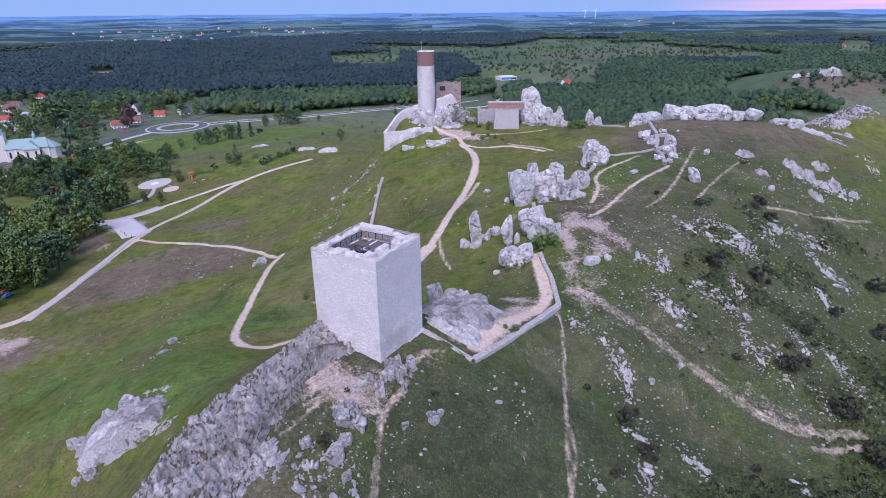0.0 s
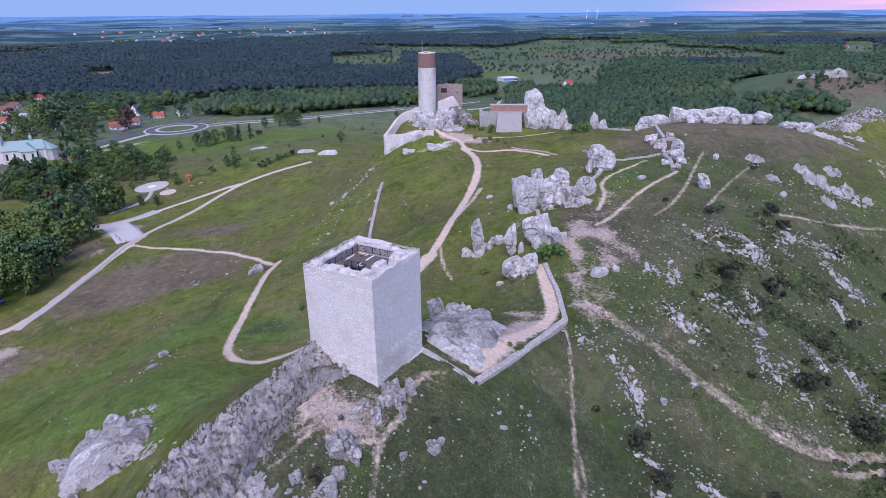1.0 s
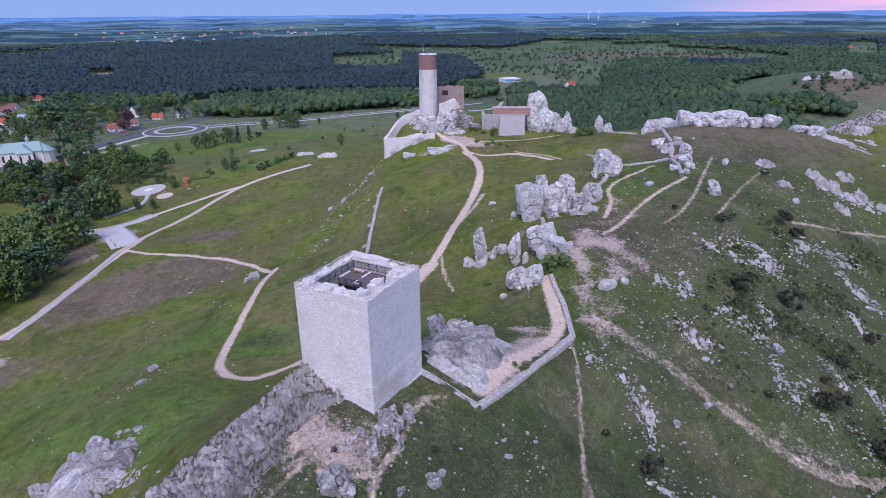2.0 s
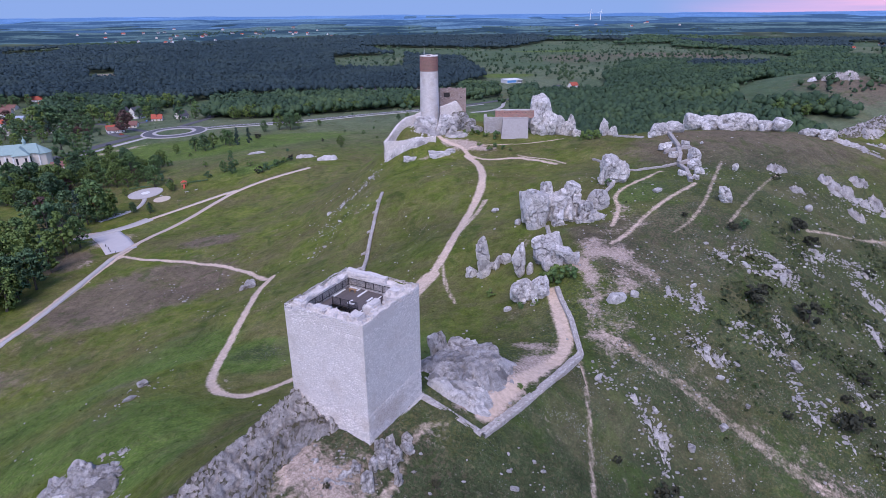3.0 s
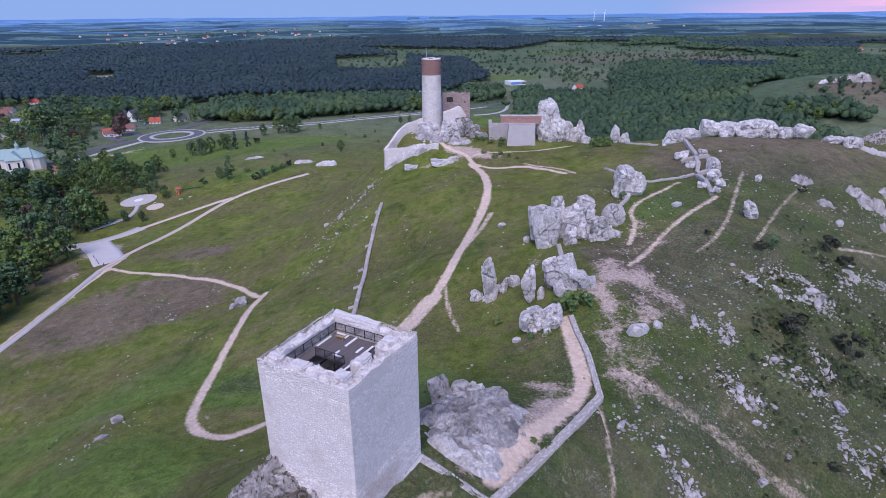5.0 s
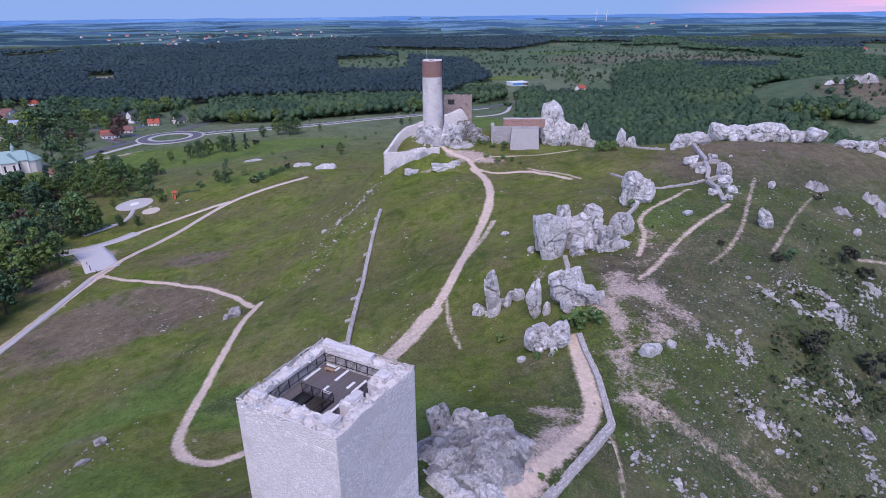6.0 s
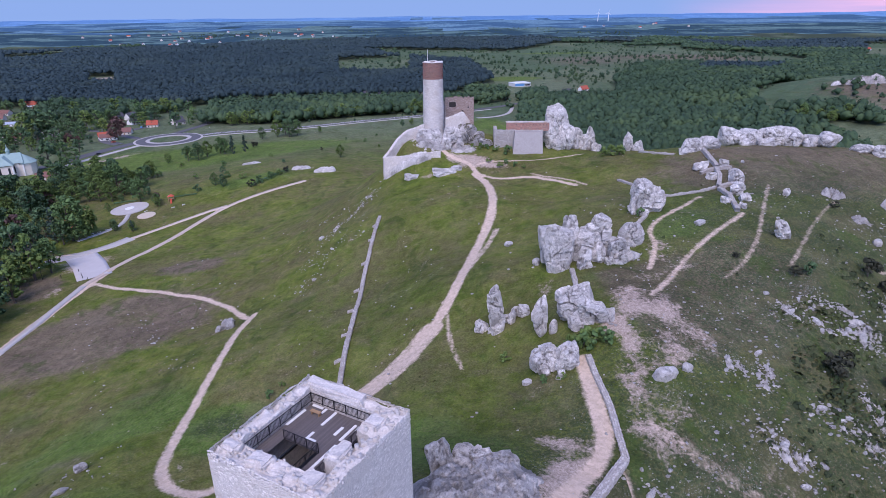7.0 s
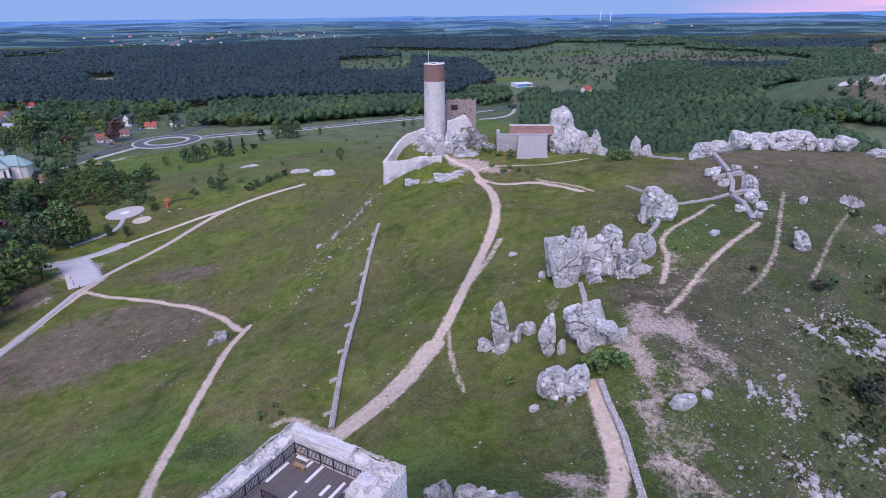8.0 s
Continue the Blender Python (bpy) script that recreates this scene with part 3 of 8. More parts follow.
TRACKS.append((5.6, 0.35, [(0, 75), (-5.9, 65.4), (-11.8, 57.9), (-17.7, 54.2)]))
TRACKS.append((6.6, 0.2, [(-5.9, 65.4), (-11.8, 57.9), (-17.7, 54.2)]))
# worn, dry and lush places: x, y, radius along, radius across, turn, strength
BARE = [(-15, -16, 5.5, 4, -30, 0.28), (46, 51, 6, 2.4, 20, 0.35), (43, 36, 3, 7, 10, 0.3), (58, 80, 9, 2.2, 20, 0.5), (50, 75, 5, 3, 10, 0.35), (-640, 1110, 45, 80, 20, 0.9), (8.2, 1.6, 6.0, 3.6, -28, 1.1), (12.4, 6.2, 3.0, 6.0, -38, 0.9), (43.5, 64, 5, 4, 30, 0.7), (38, 29, 4.5, 5, 0, 0.7), (36.5, 40, 3.2, 6, 10, 0.66), (39, 51, 3.0, 7, 10, 0.68), (50.5, 61, 3.2, 6.5, -10, 0.72), (53.5, 53, 2.8, 4.5, 20, 0.6), (46.5, 45.5, 6, 2.4, 35, 0.62), (44, 60, 5, 3, 20, 0.5), (37, 57, 3, 3, 0, 0.7), (58, 22, 10, 3, -30, 0.3), (75, 8, 10, 3, -25, 0.3), (45, 69, 5, 3, 20, 0.5), (21.6, 18.4, 4.0, 8.4, -38, 1.1), (14.6, 8.4, 3.0, 5, -38, 0.8), (21, 28, 5, 2, -20, 0.7), (-12.5, -19, 7.0, 4.8, 10, 0.75),
        (-146, 80, 9, 7, 20, 0.9), (-278, 441, 28, 6, 51, 0.8), (15, 195, 8, 5, -20, 1.2), (24, 190, 7, 3, -15, 0.8), (4, 189, 7, 2.5, 8, 0.8), (8, 200, 6, 3, -30, 0.8), (57, 91, 4, 6, 0, 0.5), (-168, 208, 10, 12, 10, 1.0), (-160, 172, 3, 5, 20, 0.6), (2.5, -8, 3.5, 3, 30, 0.55), (27, 75, 3, 4, 0, 0.5),
        (-4, 186, 4, 2, 0, 0.5), (150, 98, 14, 2.5, 10, 0.4), (-30, 150, 6, 4, 0, 0.25)]
HERBS = [(-46, 58, 7, 4, 10, 1.6), (-6, -26, 26, 14, 0, 1.4), (150, 110, 60, 40, 0, 0.9), (27, 2, 24, 18, 0, 1.6), (85, 20, 65, 55, 0, 1.5), (120, 75, 55, 45, 0, 1.3), (40, -12, 45, 26, 0, 1.2), (8, -24, 30, 16, 0, 1.3), (50, 20, 24, 20, 0, 0.9), (100, 120, 40, 30, 0, 0.4), (-20, 110, 30, 40, 0, 0.3)]
DRY = [(-15, -16, 8, 6, -30, 1.6), (56, 78, 14, 6, 5, 1.6), (70, 77, 9, 5, 0, 1.3), (46, 70, 8, 6, 0, 1.2), (50, 56, 9, 8, 0, 1.2), (340, 1450, 150, 190, -20, 0.75), (560, 1570, 120, 90, 0, 0.7), (-16, -28, 16, 12, 60, 1.2), (-24, -34, 10, 12, 60, 0.9), (-3, -14, 8, 6, 0, 0.7), (58, 16, 12, 3.2, -35, 1.3), (76, 4, 12, 3.4, -28, 1.3), (46, 24, 8, 3, -32, 1.2), (130, 152, 60, 30, 10, 0.9), (72, 78, 16, 10, 40, 0.8), (-82, 52, 14, 8, 0, 0.5), (465, 580, 75, 50, -20, 1.1), (420, 520, 40, 30, 0, 0.5), (700, 1500, 160, 160, 0, 0.8), (-172, 178, 10, 14, 20, 2.0), (-115, 131, 36, 26, 30, 1.7), (-107, 187, 16, 10, 0, 1.3), (69, 70, 20, 14, 30, 1.3), (120, 150, 36, 20, 10, 0.8), (6, -22, 24, 15, 0, 0.45), (80, 25, 40, 26, 0, 0.5), (-140, 70, 20, 12, 20, 0.9), (20, 40, 14, 10, 0, 0.4),
       (110, 60, 40, 30, 0, 0.45), (-10, -20, 14, 10, 0, 0.8), (-80, 90, 16, 12, 0, 0.35)]
LUSH = [(-46, 58, 9, 6, 10, 1.2), (-12.6, -9.6, 4.4, 2.2, -30, 2.6), (14, -4, 10, 3.5, 50, 0.9), (-44, 56, 9, 7, 0, 0.7), (-67, 65, 10, 6, 20, 0.8), (-50, 8, 8, 12, 20, 0.9), (7, 24, 12, 8, 0, 0.9), (-190, 440, 110, 36, 15, 1.6), (64, 100, 9, 7, 30, 0.8), (97, 127, 7, 8, 0, 0.7), (-74, 70, 20, 14, 20, 0.8), (-44, 54, 10, 9, 0, 0.8), (-104, 46, 26, 14, 10, 0.7), (-4, 36, 12, 8, 0, 0.8), (38, 76, 6, 5, 0, 0.5), (69, 106, 9, 9, 20, 0.7), (-5, 106, 14, 16, 0, 0.35), (-230, 425, 80, 34, 15, 1.3),
        (48, 560, 26, 60, 0, 1.1), (-58, 22, 24, 18, 0, 0.65), (-85, 20, 24, 12, 10, 0.6), (-130, 60, 30, 12, 20, 0.3), (-30, 175, 20, 25, 0, 0.3), (40, 165, 20, 14, 0, 0.3), (90, 118, 8, 10, 0, 0.4), (12, -2, 8, 3, 40, 0.3), (25, 5, 10, 6, 40, 0.4),
        (-190, 130, 16, 30, 10, 0.8), (-120, 320, 40, 14, 20, 0.8), (160, 640, 60, 30, 0, 0.6), (120, 1050, 70, 40, 0, 1.2), (350, 1750, 160, 60, 0, 0.9), (-600, 2500, 250, 60, 0, 0.8), (700, 1500, 120, 40, 0, 0.8), (-150, 225, 12, 16, 0, 0.5)]


# grassy bank outside the retaining wall of the court
COURT_BANK = [(9.4, -5.4), (20.9, 8.5), (30.0, 20.6), (29.6, 14.0), (22.5, 1.5), (10.5, -10.5), (6.5, -7.0), (2.0, -3.2), (1.0, -1.4)]


def inside(x, y, ring):
    """Whether points lie in a polygon of (x, y)."""
    hit = np.zeros(x.shape, bool)
    for (ax, ay), (bx, by) in zip(ring, ring[1:] + ring[:1]):
        cross = (ay > y) != (by > y)
        hit ^= cross & (x < (bx - ax) * (y - ay) / (by - ay + 1e-12) + ax)
    return hit


PINES = [[(-900, 700), (-600, 735), (-520, 765), (-413, 745), (-330, 730), (-300, 790), (-226, 800), (-105, 815), (10, 815), (40, 905), (90, 1010), (60, 1400), (-150, 1650), (-300, 2100), (-900, 2250), (-1500, 2000), (-2100, 1300), (-1500, 800)],
         [(-600, 2150), (200, 1900), (450, 2300), (300, 2700), (-500, 2900)],
         [(500, 1160), (620, 1130), (700, 1210), (560, 1250)], [(860, 1750), (1200, 1700), (1500, 2000), (900, 2050)]]
BROADLEAF = [[(-262, 600), (-173, 590), (-98, 632), (-17, 664), (30, 696), (40, 780), (-105, 775), (-226, 765), (-300, 740)],
             [(28, 740), (60, 735), (90, 760), (95, 850), (40, 880)],
             [(78, 560), (85, 470), (110, 330), (180, 270), (270, 290), (330, 400), (345, 470), (325, 560), (360, 660), (460, 760), (600, 900), (1500, 900), (2300, 1600), (2600, 2600), (1700, 2700), (900, 2300), (600, 1500), (470, 1400), (330, 1100), (250, 930), (150, 830), (105, 800), (100, 690)],
             [(335, 560), (350, 515), (395, 480), (412, 500), (392, 545)],
             [(600, 2000), (1300, 2250), (1500, 2900), (500, 2700)],
             [(-1700, 1500), (-1000, 1850), (-700, 2150), (-1300, 2800), (-2300, 2400)],
             [(-480, 640), (-440, 625), (-380, 660), (-330, 700), (-330, 725), (-420, 745), (-520, 760)]]
CLEARINGS = [[(-600, 985), (-545, 985), (-660, 1190), (-715, 1190)],
             [(-1140, 1557), (-1139, 1693), (-1173, 1903), (-1757, 2975), (-2128, 3265), (-2107, 2972)],
             [(-1209, 2334), (-953, 2210), (-1345, 3278), (-1617, 3523), (-1648, 3225)],
             [(-846, 2068), (-756, 2084), (-1026, 2791), (-1068, 2699)],
             [(-878, 2440), (-661, 2427), (-402, 2498), (-530, 3329), (-902, 3357), (-1071, 3000)],
             [(-206, 1158), (-136, 1128), (-65, 1150), (-81, 1582), (-174, 1611), (-271, 1549)],
             [(369, 2127), (584, 2043), (856, 2208), (1207, 3166), (1002, 3365), (610, 3081)],
             [(70, 1282), (102, 1079), (122, 968), (118, 880), (145, 833), (222, 817), (290, 984), (413, 1266), (555, 1422), (652, 1693), (585, 1905), (395, 1853), (211, 1773), (123, 1993)],
             [(150, 770), (235, 752), (290, 984), (145, 900)],
             [(401, 1266), (517, 1316), (616, 1253), (775, 1298), (869, 1396), (849, 1701), (746, 1855), (585, 1905)],
             [(984, 1401), (1050, 1374), (1570, 2110), (1395, 2017)]]


def woodland(x, y):
    """1 under trees, 0 in the open."""
    w = np.zeros(x.shape, bool)
    for ring in PINES + BROADLEAF:
        w |= inside(x, y, ring)
    for ring in CLEARINGS:
        w &= ~inside(x, y, ring)
    p = np.stack([x, y, np.zeros_like(x)], -1).reshape(-1, 3)
    patch = fbm(p * (0.0030, 0.0045, 1), 3, 31).reshape(x.shape)
    w |= (patch > 0.47) & (np.hypot(x, y) > 2300)
    return w.astype(float)


def spaced(lo, hi, fine, outer_lo, outer_hi):
    mid = np.arange(lo, hi + fine, fine)
    out, step, v = [], fine, hi + fine
    while v < outer_hi:
        step *= 1.055
        v += step
        out.append(min(v, outer_hi))
    low, step, v = [], fine, lo
    while v > outer_lo:
        step *= 1.055
        v -= step
        low.append(max(v, outer_lo))
    return np.concatenate([low[::-1], mid, out])


def build_ground():
    xs, ys = spaced(-115, 130, 0.85, -4600, 4600), spaced(-40, 215, 0.85, -2400, 4885)
    X, Y = np.meshgrid(xs, ys)
    Z = ground_z(X.ravel(), Y.ravel()).reshape(X.shape)
    track = np.full(X.shape, -4.0)
    for width, wear, line in TRACKS:
        track = np.maximum(track, np.minimum(width / 2 - away(X, Y, rounded(line)), wear))
    track = np.clip(track, -4, 4)
    Z = Z - 0.14 * np.clip(track / 0.8, 0, 1)
    track[inside(X, Y, COURT_BANK)] = -4.0
    bare, dry, lush, herb = (np.zeros(X.shape) for _ in range(4))
    for field, spots in ((bare, BARE), (dry, DRY), (lush, LUSH), (herb, HERBS)):
        for cx, cy, rx, ry, turn, much in spots:
            c, s = math.cos(radians(turn)), math.sin(radians(turn))
            u, v = ((X - cx) * c + (Y - cy) * s) / rx, (-(X - cx) * s + (Y - cy) * c) / ry
            field += much * np.exp(-((u * u + v * v) ** 1.15))
    bare[inside(X, Y, COURT_BANK)] = 0.0
    wood = woodland(X, Y)
    nx, ny = len(xs), len(ys)
    idx = np.arange(nx * ny).reshape(ny, nx)
    faces = np.stack([idx[:-1, :-1], idx[:-1, 1:], idx[1:, 1:], idx[1:, :-1]], -1).reshape(-1, 4)
    centre = np.stack([X, Y], -1).reshape(-1, 2)[faces[:, 0]]
    # the farther the ground, the hazier the painted material it takes
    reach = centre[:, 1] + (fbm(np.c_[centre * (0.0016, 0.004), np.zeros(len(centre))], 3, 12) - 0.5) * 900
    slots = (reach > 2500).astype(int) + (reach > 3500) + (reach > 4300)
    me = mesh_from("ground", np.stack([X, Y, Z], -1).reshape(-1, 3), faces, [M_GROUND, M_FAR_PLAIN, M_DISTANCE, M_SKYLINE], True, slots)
    # the last field ramps with distance, as does the haze tint it mixes in
    for name, field in (("track", track), ("bare", bare), ("dry", dry), ("lush", lush), ("herb", herb), ("wood", wood), ("hazy_farmland", np.clip((np.hypot(X, Y) - 340) / 260, 0, 1))):
        a = me.attributes.new(name, "FLOAT", "POINT")
        a.data.foreach_set("value", field.ravel().astype(np.float32))
    return tagged(new("ground", me), "grassy limestone hill with dusty trodden tracks and worn patches", "ground", kind="structure")


ground = build_ground()

# ---------------------------------------------------------------- stonework helpers
def box_bm(bm, lo, hi, m=None):
    vs = [bm.verts.new((x, y, z)) for x in (lo[0], hi[0]) for y in (lo[1], hi[1]) for z in (lo[2], hi[2])]
    for f in ((0, 1, 3, 2), (4, 6, 7, 5), (0, 4, 5, 1), (2, 3, 7, 6), (0, 2, 6, 4), (1, 5, 7, 3)):
        bm.faces.new([vs[i] for i in f])
    if m is not None:
        bmesh.ops.transform(bm, matrix=m, verts=vs)
    return vs


STONE_FACES = np.array([(4, 5, 6, 7), (0, 1, 5, 4), (1, 2, 6, 5), (2, 3, 7, 6), (3, 0, 4, 7)])


def stone_courses(width, height, course, length, proud, rng, skip=None):
    """Stones of a rubble wall in its own plane: rows of 8 corners (u along, v up, w out)."""
    out, v = [], 0.0
    wave = rng.uniform(0, 6.28, 3)
    while v < height:
        hgt = course * rng.uniform(0.7, 1.35)
        u = -rng.uniform(0, length)
        while u < width:
            ln = length * rng.uniform(0.55, 1.6)
            a, b, c, d = max(u, 0) + 0.02, min(u + ln, width) - 0.02, v + 0.015, min(v + hgt, height) - 0.015
            u += ln
            if b - a < 0.08 or d - c < 0.05 or (skip and skip((a + b) / 2, (c + d) / 2)):
                continue
            c, d = c + rng.uniform(-0.12, 0.22) * (d - c), d - rng.uniform(-0.12, 0.22) * (d - c)
            sway = 0.22 * course * (math.sin(a * 1.1 + wave[0] + 1.7 * v) + math.sin(a * 2.9 + wave[1] + 4.1 * v)) + rng.uniform(-0.34, 0.34) * course
            if v > course and v + 2 * hgt < height:
                c, d = c + sway, d + sway
            w = proud * rng.uniform(0.2, 1.4)
            j = lambda s: rng.uniform(-s, s)
            k = min(b - a, d - c) * 0.16
            base = [(a, c, -0.06), (b, c, -0.06), (b, d, -0.06), (a, d, -0.06)]
            top = [(a + k + j(k * 0.7), c + k + j(k * 0.7), w + j(0.012)), (b - k + j(k * 0.7), c + k + j(k * 0.7), w + j(0.012)),
                   (b - k + j(k * 0.7), d - k + j(k * 0.7), w + j(0.012)), (a + k + j(k * 0.7), d - k + j(k * 0.7), w + j(0.012))]
            tilt, um, vm = rng.normal(0, 0.13), (a + b) / 2, (c + d) / 2
            ct, st = math.cos(tilt), math.sin(tilt)
            out.append([(um + (pu - um) * ct - (pv - vm) * st, vm + (pu - um) * st + (pv - vm) * ct, pw) for pu, pv, pw in base + top])
        v += hgt
    return np.array(out) if out else np.zeros((0, 8, 3))


def lay(stones, origin, along, up, outward):
    o, a, u, w = (np.asarray(q, float) for q in (origin, along, up, outward))
    return o + stones[..., :1] * a + stones[..., 1:2] * u + stones[..., 2:3] * w


def stones_mesh(name, blocks, material):
    pts = np.concatenate([b.reshape(-1, 8, 3) for b in blocks])
    n = len(pts)
    faces = (STONE_FACES[None] + 8 * np.arange(n)[:, None, None]).reshape(-1, 4)
    return mesh_from(name, pts.reshape(-1, 3), faces, material)


def stonework(name, blocks, material, parent, label=""):
    ob = new(name, stones_mesh(name, blocks, material))
    ob.parent = parent
    return tagged(ob, label, kind="stuff")


def fix_normals(bm):
    bmesh.ops.recalc_face_normals(bm, faces=bm.faces)
    return bm


# ---------------------------------------------------------------- square tower
HX, HY, TOP = 6.65, 7.05, 17.45
TOWER = pose(-9.4, -3.3, 0, 0, 0, -29.3)


def square_tower():
    rng = np.random.default_rng(3)
    t = thing("square_tower", TOWER, "pale rubble-stone square tower ruin standing on a limestone crag", "tower")
    inner = (-5.15, 3.35, -4.4, 5.45)          # inside of the walls: x from, x to, y from, y to
    sides = (("wall", (-HX, -HY), (HX, inner[2])), ("wall", (-HX, inner[3]), (HX, HY)),
             ("wall", (-HX, inner[2]), (inner[0], inner[3])), ("wall", (4.9, inner[2]), (HX, inner[3])),
             ("wall", (inner[1], -2.4), (4.9, 0.5)), ("wall", (inner[1], 2.5), (4.9, inner[3])))
    for name, lo, hi in sides:
        bm = bmesh.new()
        vs = box_bm(bm, (lo[0], lo[1], -7), (hi[0], hi[1], TOP - 0.25))
        bmesh.ops.subdivide_edges(bm, edges=[e for e in bm.edges if all(v.co.z > 0 for v in e.verts)], cuts=14, use_grid_fill=True)
        for v in bm.verts:
            if v.co.z > TOP - 0.4:
                q = np.array([[v.co.x * 0.8 + 9, v.co.y * 0.8 + 5, 0.3]])
                v.co.z += (fbm(q, 3, 21)[0] - 0.5) * 1.5
        part(name, bm, M_MORTAR, t)
    faces = (((-HX, -HY), (1, 0), (0, -1), 2 * HX), ((HX, -HY), (0, 1), (1, 0), 2 * HY),
             ((HX, HY), (-1, 0), (0, 1), 2 * HX), ((-HX, HY), (0, -1), (-1, 0), 2 * HY))
    low, high = [], []
    for k, ((ox, oy), (ax, ay), (nx, ny), wide) in enumerate(faces):
        gap = lambda u, v: False
        if k == 1:
            gap = lambda u, v: abs(u - 10.9) < 0.28 and abs(v - 21.2) < 0.35 or abs(u - 7.6) < 0.16 and abs(v - 20.4) < 0.2
        if k == 0:
            gap = lambda u, v: abs(u - 3.2) < 0.14 and abs(v - 20.6) < 0.2
        s = stone_courses(wide, 21.4, 0.21, 0.27, 0.015, rng, gap) if k < 2 else stone_courses(wide, 21.4, 0.36, 0.6, 0.05, rng)
        s = s[rng.uniform(size=len(s)) > 0.05]
        s[..., 2] += 0.07 * (s[..., 1].mean(1, keepdims=True) < 9.5)
        low.append(lay(s, (ox, oy, -6), (ax, ay, 0), (0, 0, 1), (nx, ny, 0)))
        s = stone_courses(wide, 2.35, 0.25, 0.33, 0.05, rng, gap)
        s = s[rng.uniform(size=len(s)) > 0.07]
        s[..., 1] += (fbm(np.c_[s[..., 0].mean(1) * 0.7, np.full(len(s), k * 9.0), np.zeros(len(s))], 2, 4)[:, None] - 0.5) * 0.5 * (s[..., 1].mean(1, keepdims=True) > 1.7)
        near = (s[..., 0].mean(1) > wide - 7.5) if k == 0 else (s[..., 0].mean(1) < 7.5)
        if k < 2:
            picked = s[near][-150:]
            for b in lay(picked, (ox, oy, 15.4), (ax, ay, 0), (0, 0, 1), (nx, ny, 0)):
                mid = b.mean(0)
                ob = new("stone", stones_mesh("stone", [(b - mid)[None]], M_STONE))
                ob.location = mid
                ob.parent = t
            s = np.concatenate([s[~near], s[near][:-150]])
        high.append(lay(s, (ox, oy, 15.4), (ax, ay, 0), (0, 0, 1), (nx, ny, 0)))
    stonework("face_masonry", low, M_STONE, t)
    stonework("parapet_masonry", high, M_STONE, t)
    # inside faces of the parapet
    ins = []
    x0, x1, y0, y1 = inner
    for (ox, oy), (ax, ay), (nx, ny), wide in (((x1, y0), (-1, 0), (0, 1), x1 - x0), ((x0, y0), (0, 1), (1, 0), y1 - y0),
                                              ((x0, y1), (1, 0), (0, -1), x1 - x0), ((x1, y1), (0, -1), (-1, 0), y1 - y0)):
        open_side = (lambda u, v: 2.95 < u < 4.95 or u > 7.85) if nx < 0 else None
        ins.append(lay(stone_courses(wide, 6.3, 0.25, 0.42, 0.05, rng, open_side), (ox, oy, 11), (ax, ay, 0), (0, 0, 1), (nx, ny, 0)))
    stonework("inner_masonry", ins, M_STONE_MID, t)
    for lo, hi in (((3.3, y0, 3), (4.9, -2.4, 12.4)), ((3.3, 0.5, 3), (4.9, 2.5, 12.4))):
        bm = bmesh.new()
        box_bm(bm, lo, hi)
        part("stair_landing", bm, M_MORTAR_GREY, t)
    # loose rubble along the wall top
    tops = []
    for _ in range(520):
        x, y = rng.uniform(-HX + 0.2, HX - 0.2), rng.uniform(-HY + 0.2, HY - 0.2)
        if x > 2.6 and x < 5.1 and (y < -2.2 or 0.3 < y < 2.7) and y > -4.6:
            continue
        if x0 - 0.15 < x < x1 + 0.15 and y0 - 0.15 < y < y1 + 0.15:
            continue
        z = TOP - 0.25 + (fbm(np.array([[x * 0.8 + 9, y * 0.8 + 5, 0.3]]), 3, 21)[0] - 0.5) * 1.5
        w, d, hh = rng.uniform(0.2, 0.65), rng.uniform(0.18, 0.5), rng.uniform(0.06, 0.32)
        s = np.array([[(0, 0, -0.1), (w, 0, -0.1), (w, d, -0.1), (0, d, -0.1), (0.05, 0.05, hh), (w - 0.05, 0.04, hh), (w - 0.06, d - 0.05, hh * 0.9), (0.05, d - 0.05, hh)]])
        a = rng.uniform(0, 3.14)
        tops.append(lay(s, (x, y, z), (math.cos(a), math.sin(a), 0), (-math.sin(a), math.cos(a), 0), (0, 0, 1)))
    for b in tops[:300]:
        mid = b[0].mean(0)
        ob = new("coping_stone", stones_mesh("coping_stone", [b - mid], M_STONE_MID))
        ob.location = mid
        ob.parent = t
    # merlon stubs beside the notches in the near and right walls
    for lo, hi in (((3.5, -6.2, TOP - 0.5), (5.4, -4.3, TOP + 0.55)), ((-2.6, -6.3, TOP - 0.5), (-0.4, -4.5, TOP + 0.35)),
                   ((3.5, 3.0, TOP - 0.5), (5.4, 4.9, TOP + 0.3)), ((-5.9, 5.6, TOP - 0.5), (1.5, 6.9, TOP + 0.5)), ((3.45, -2.2, TOP - 0.5), (4.8, 0.2, TOP + 0.35)), ((-6.3, -5.9, TOP - 0.5), (-4.4, -4.6, TOP + 0.3))):
        bm = bmesh.new()
        box_bm(bm, lo, hi)
        bmesh.ops.bevel(bm, geom=bm.edges[:], offset=0.18, segments=2, affect="EDGES")
        bmesh.ops.subdivide_edges(bm, edges=bm.edges[:], cuts=2, use_grid_fill=True)
        for v in bm.verts:
            v.co += Vector(noise.noise_vector(v.co * 1.3)) * 0.28 + Vector(noise.noise_vector(v.co * 4.1)) * 0.09
        part("merlon", bm, M_MORTAR, t)
    # plinth on the right-hand face
    bm = bmesh.new()
    box_bm(bm, (HX, -5.6, -6.5), (HX + 0.34, HY + 0.3, -1.5))
    bmesh.ops.bevel(bm, geom=bm.edges[:], offset=0.12, segments=2, affect="EDGES")
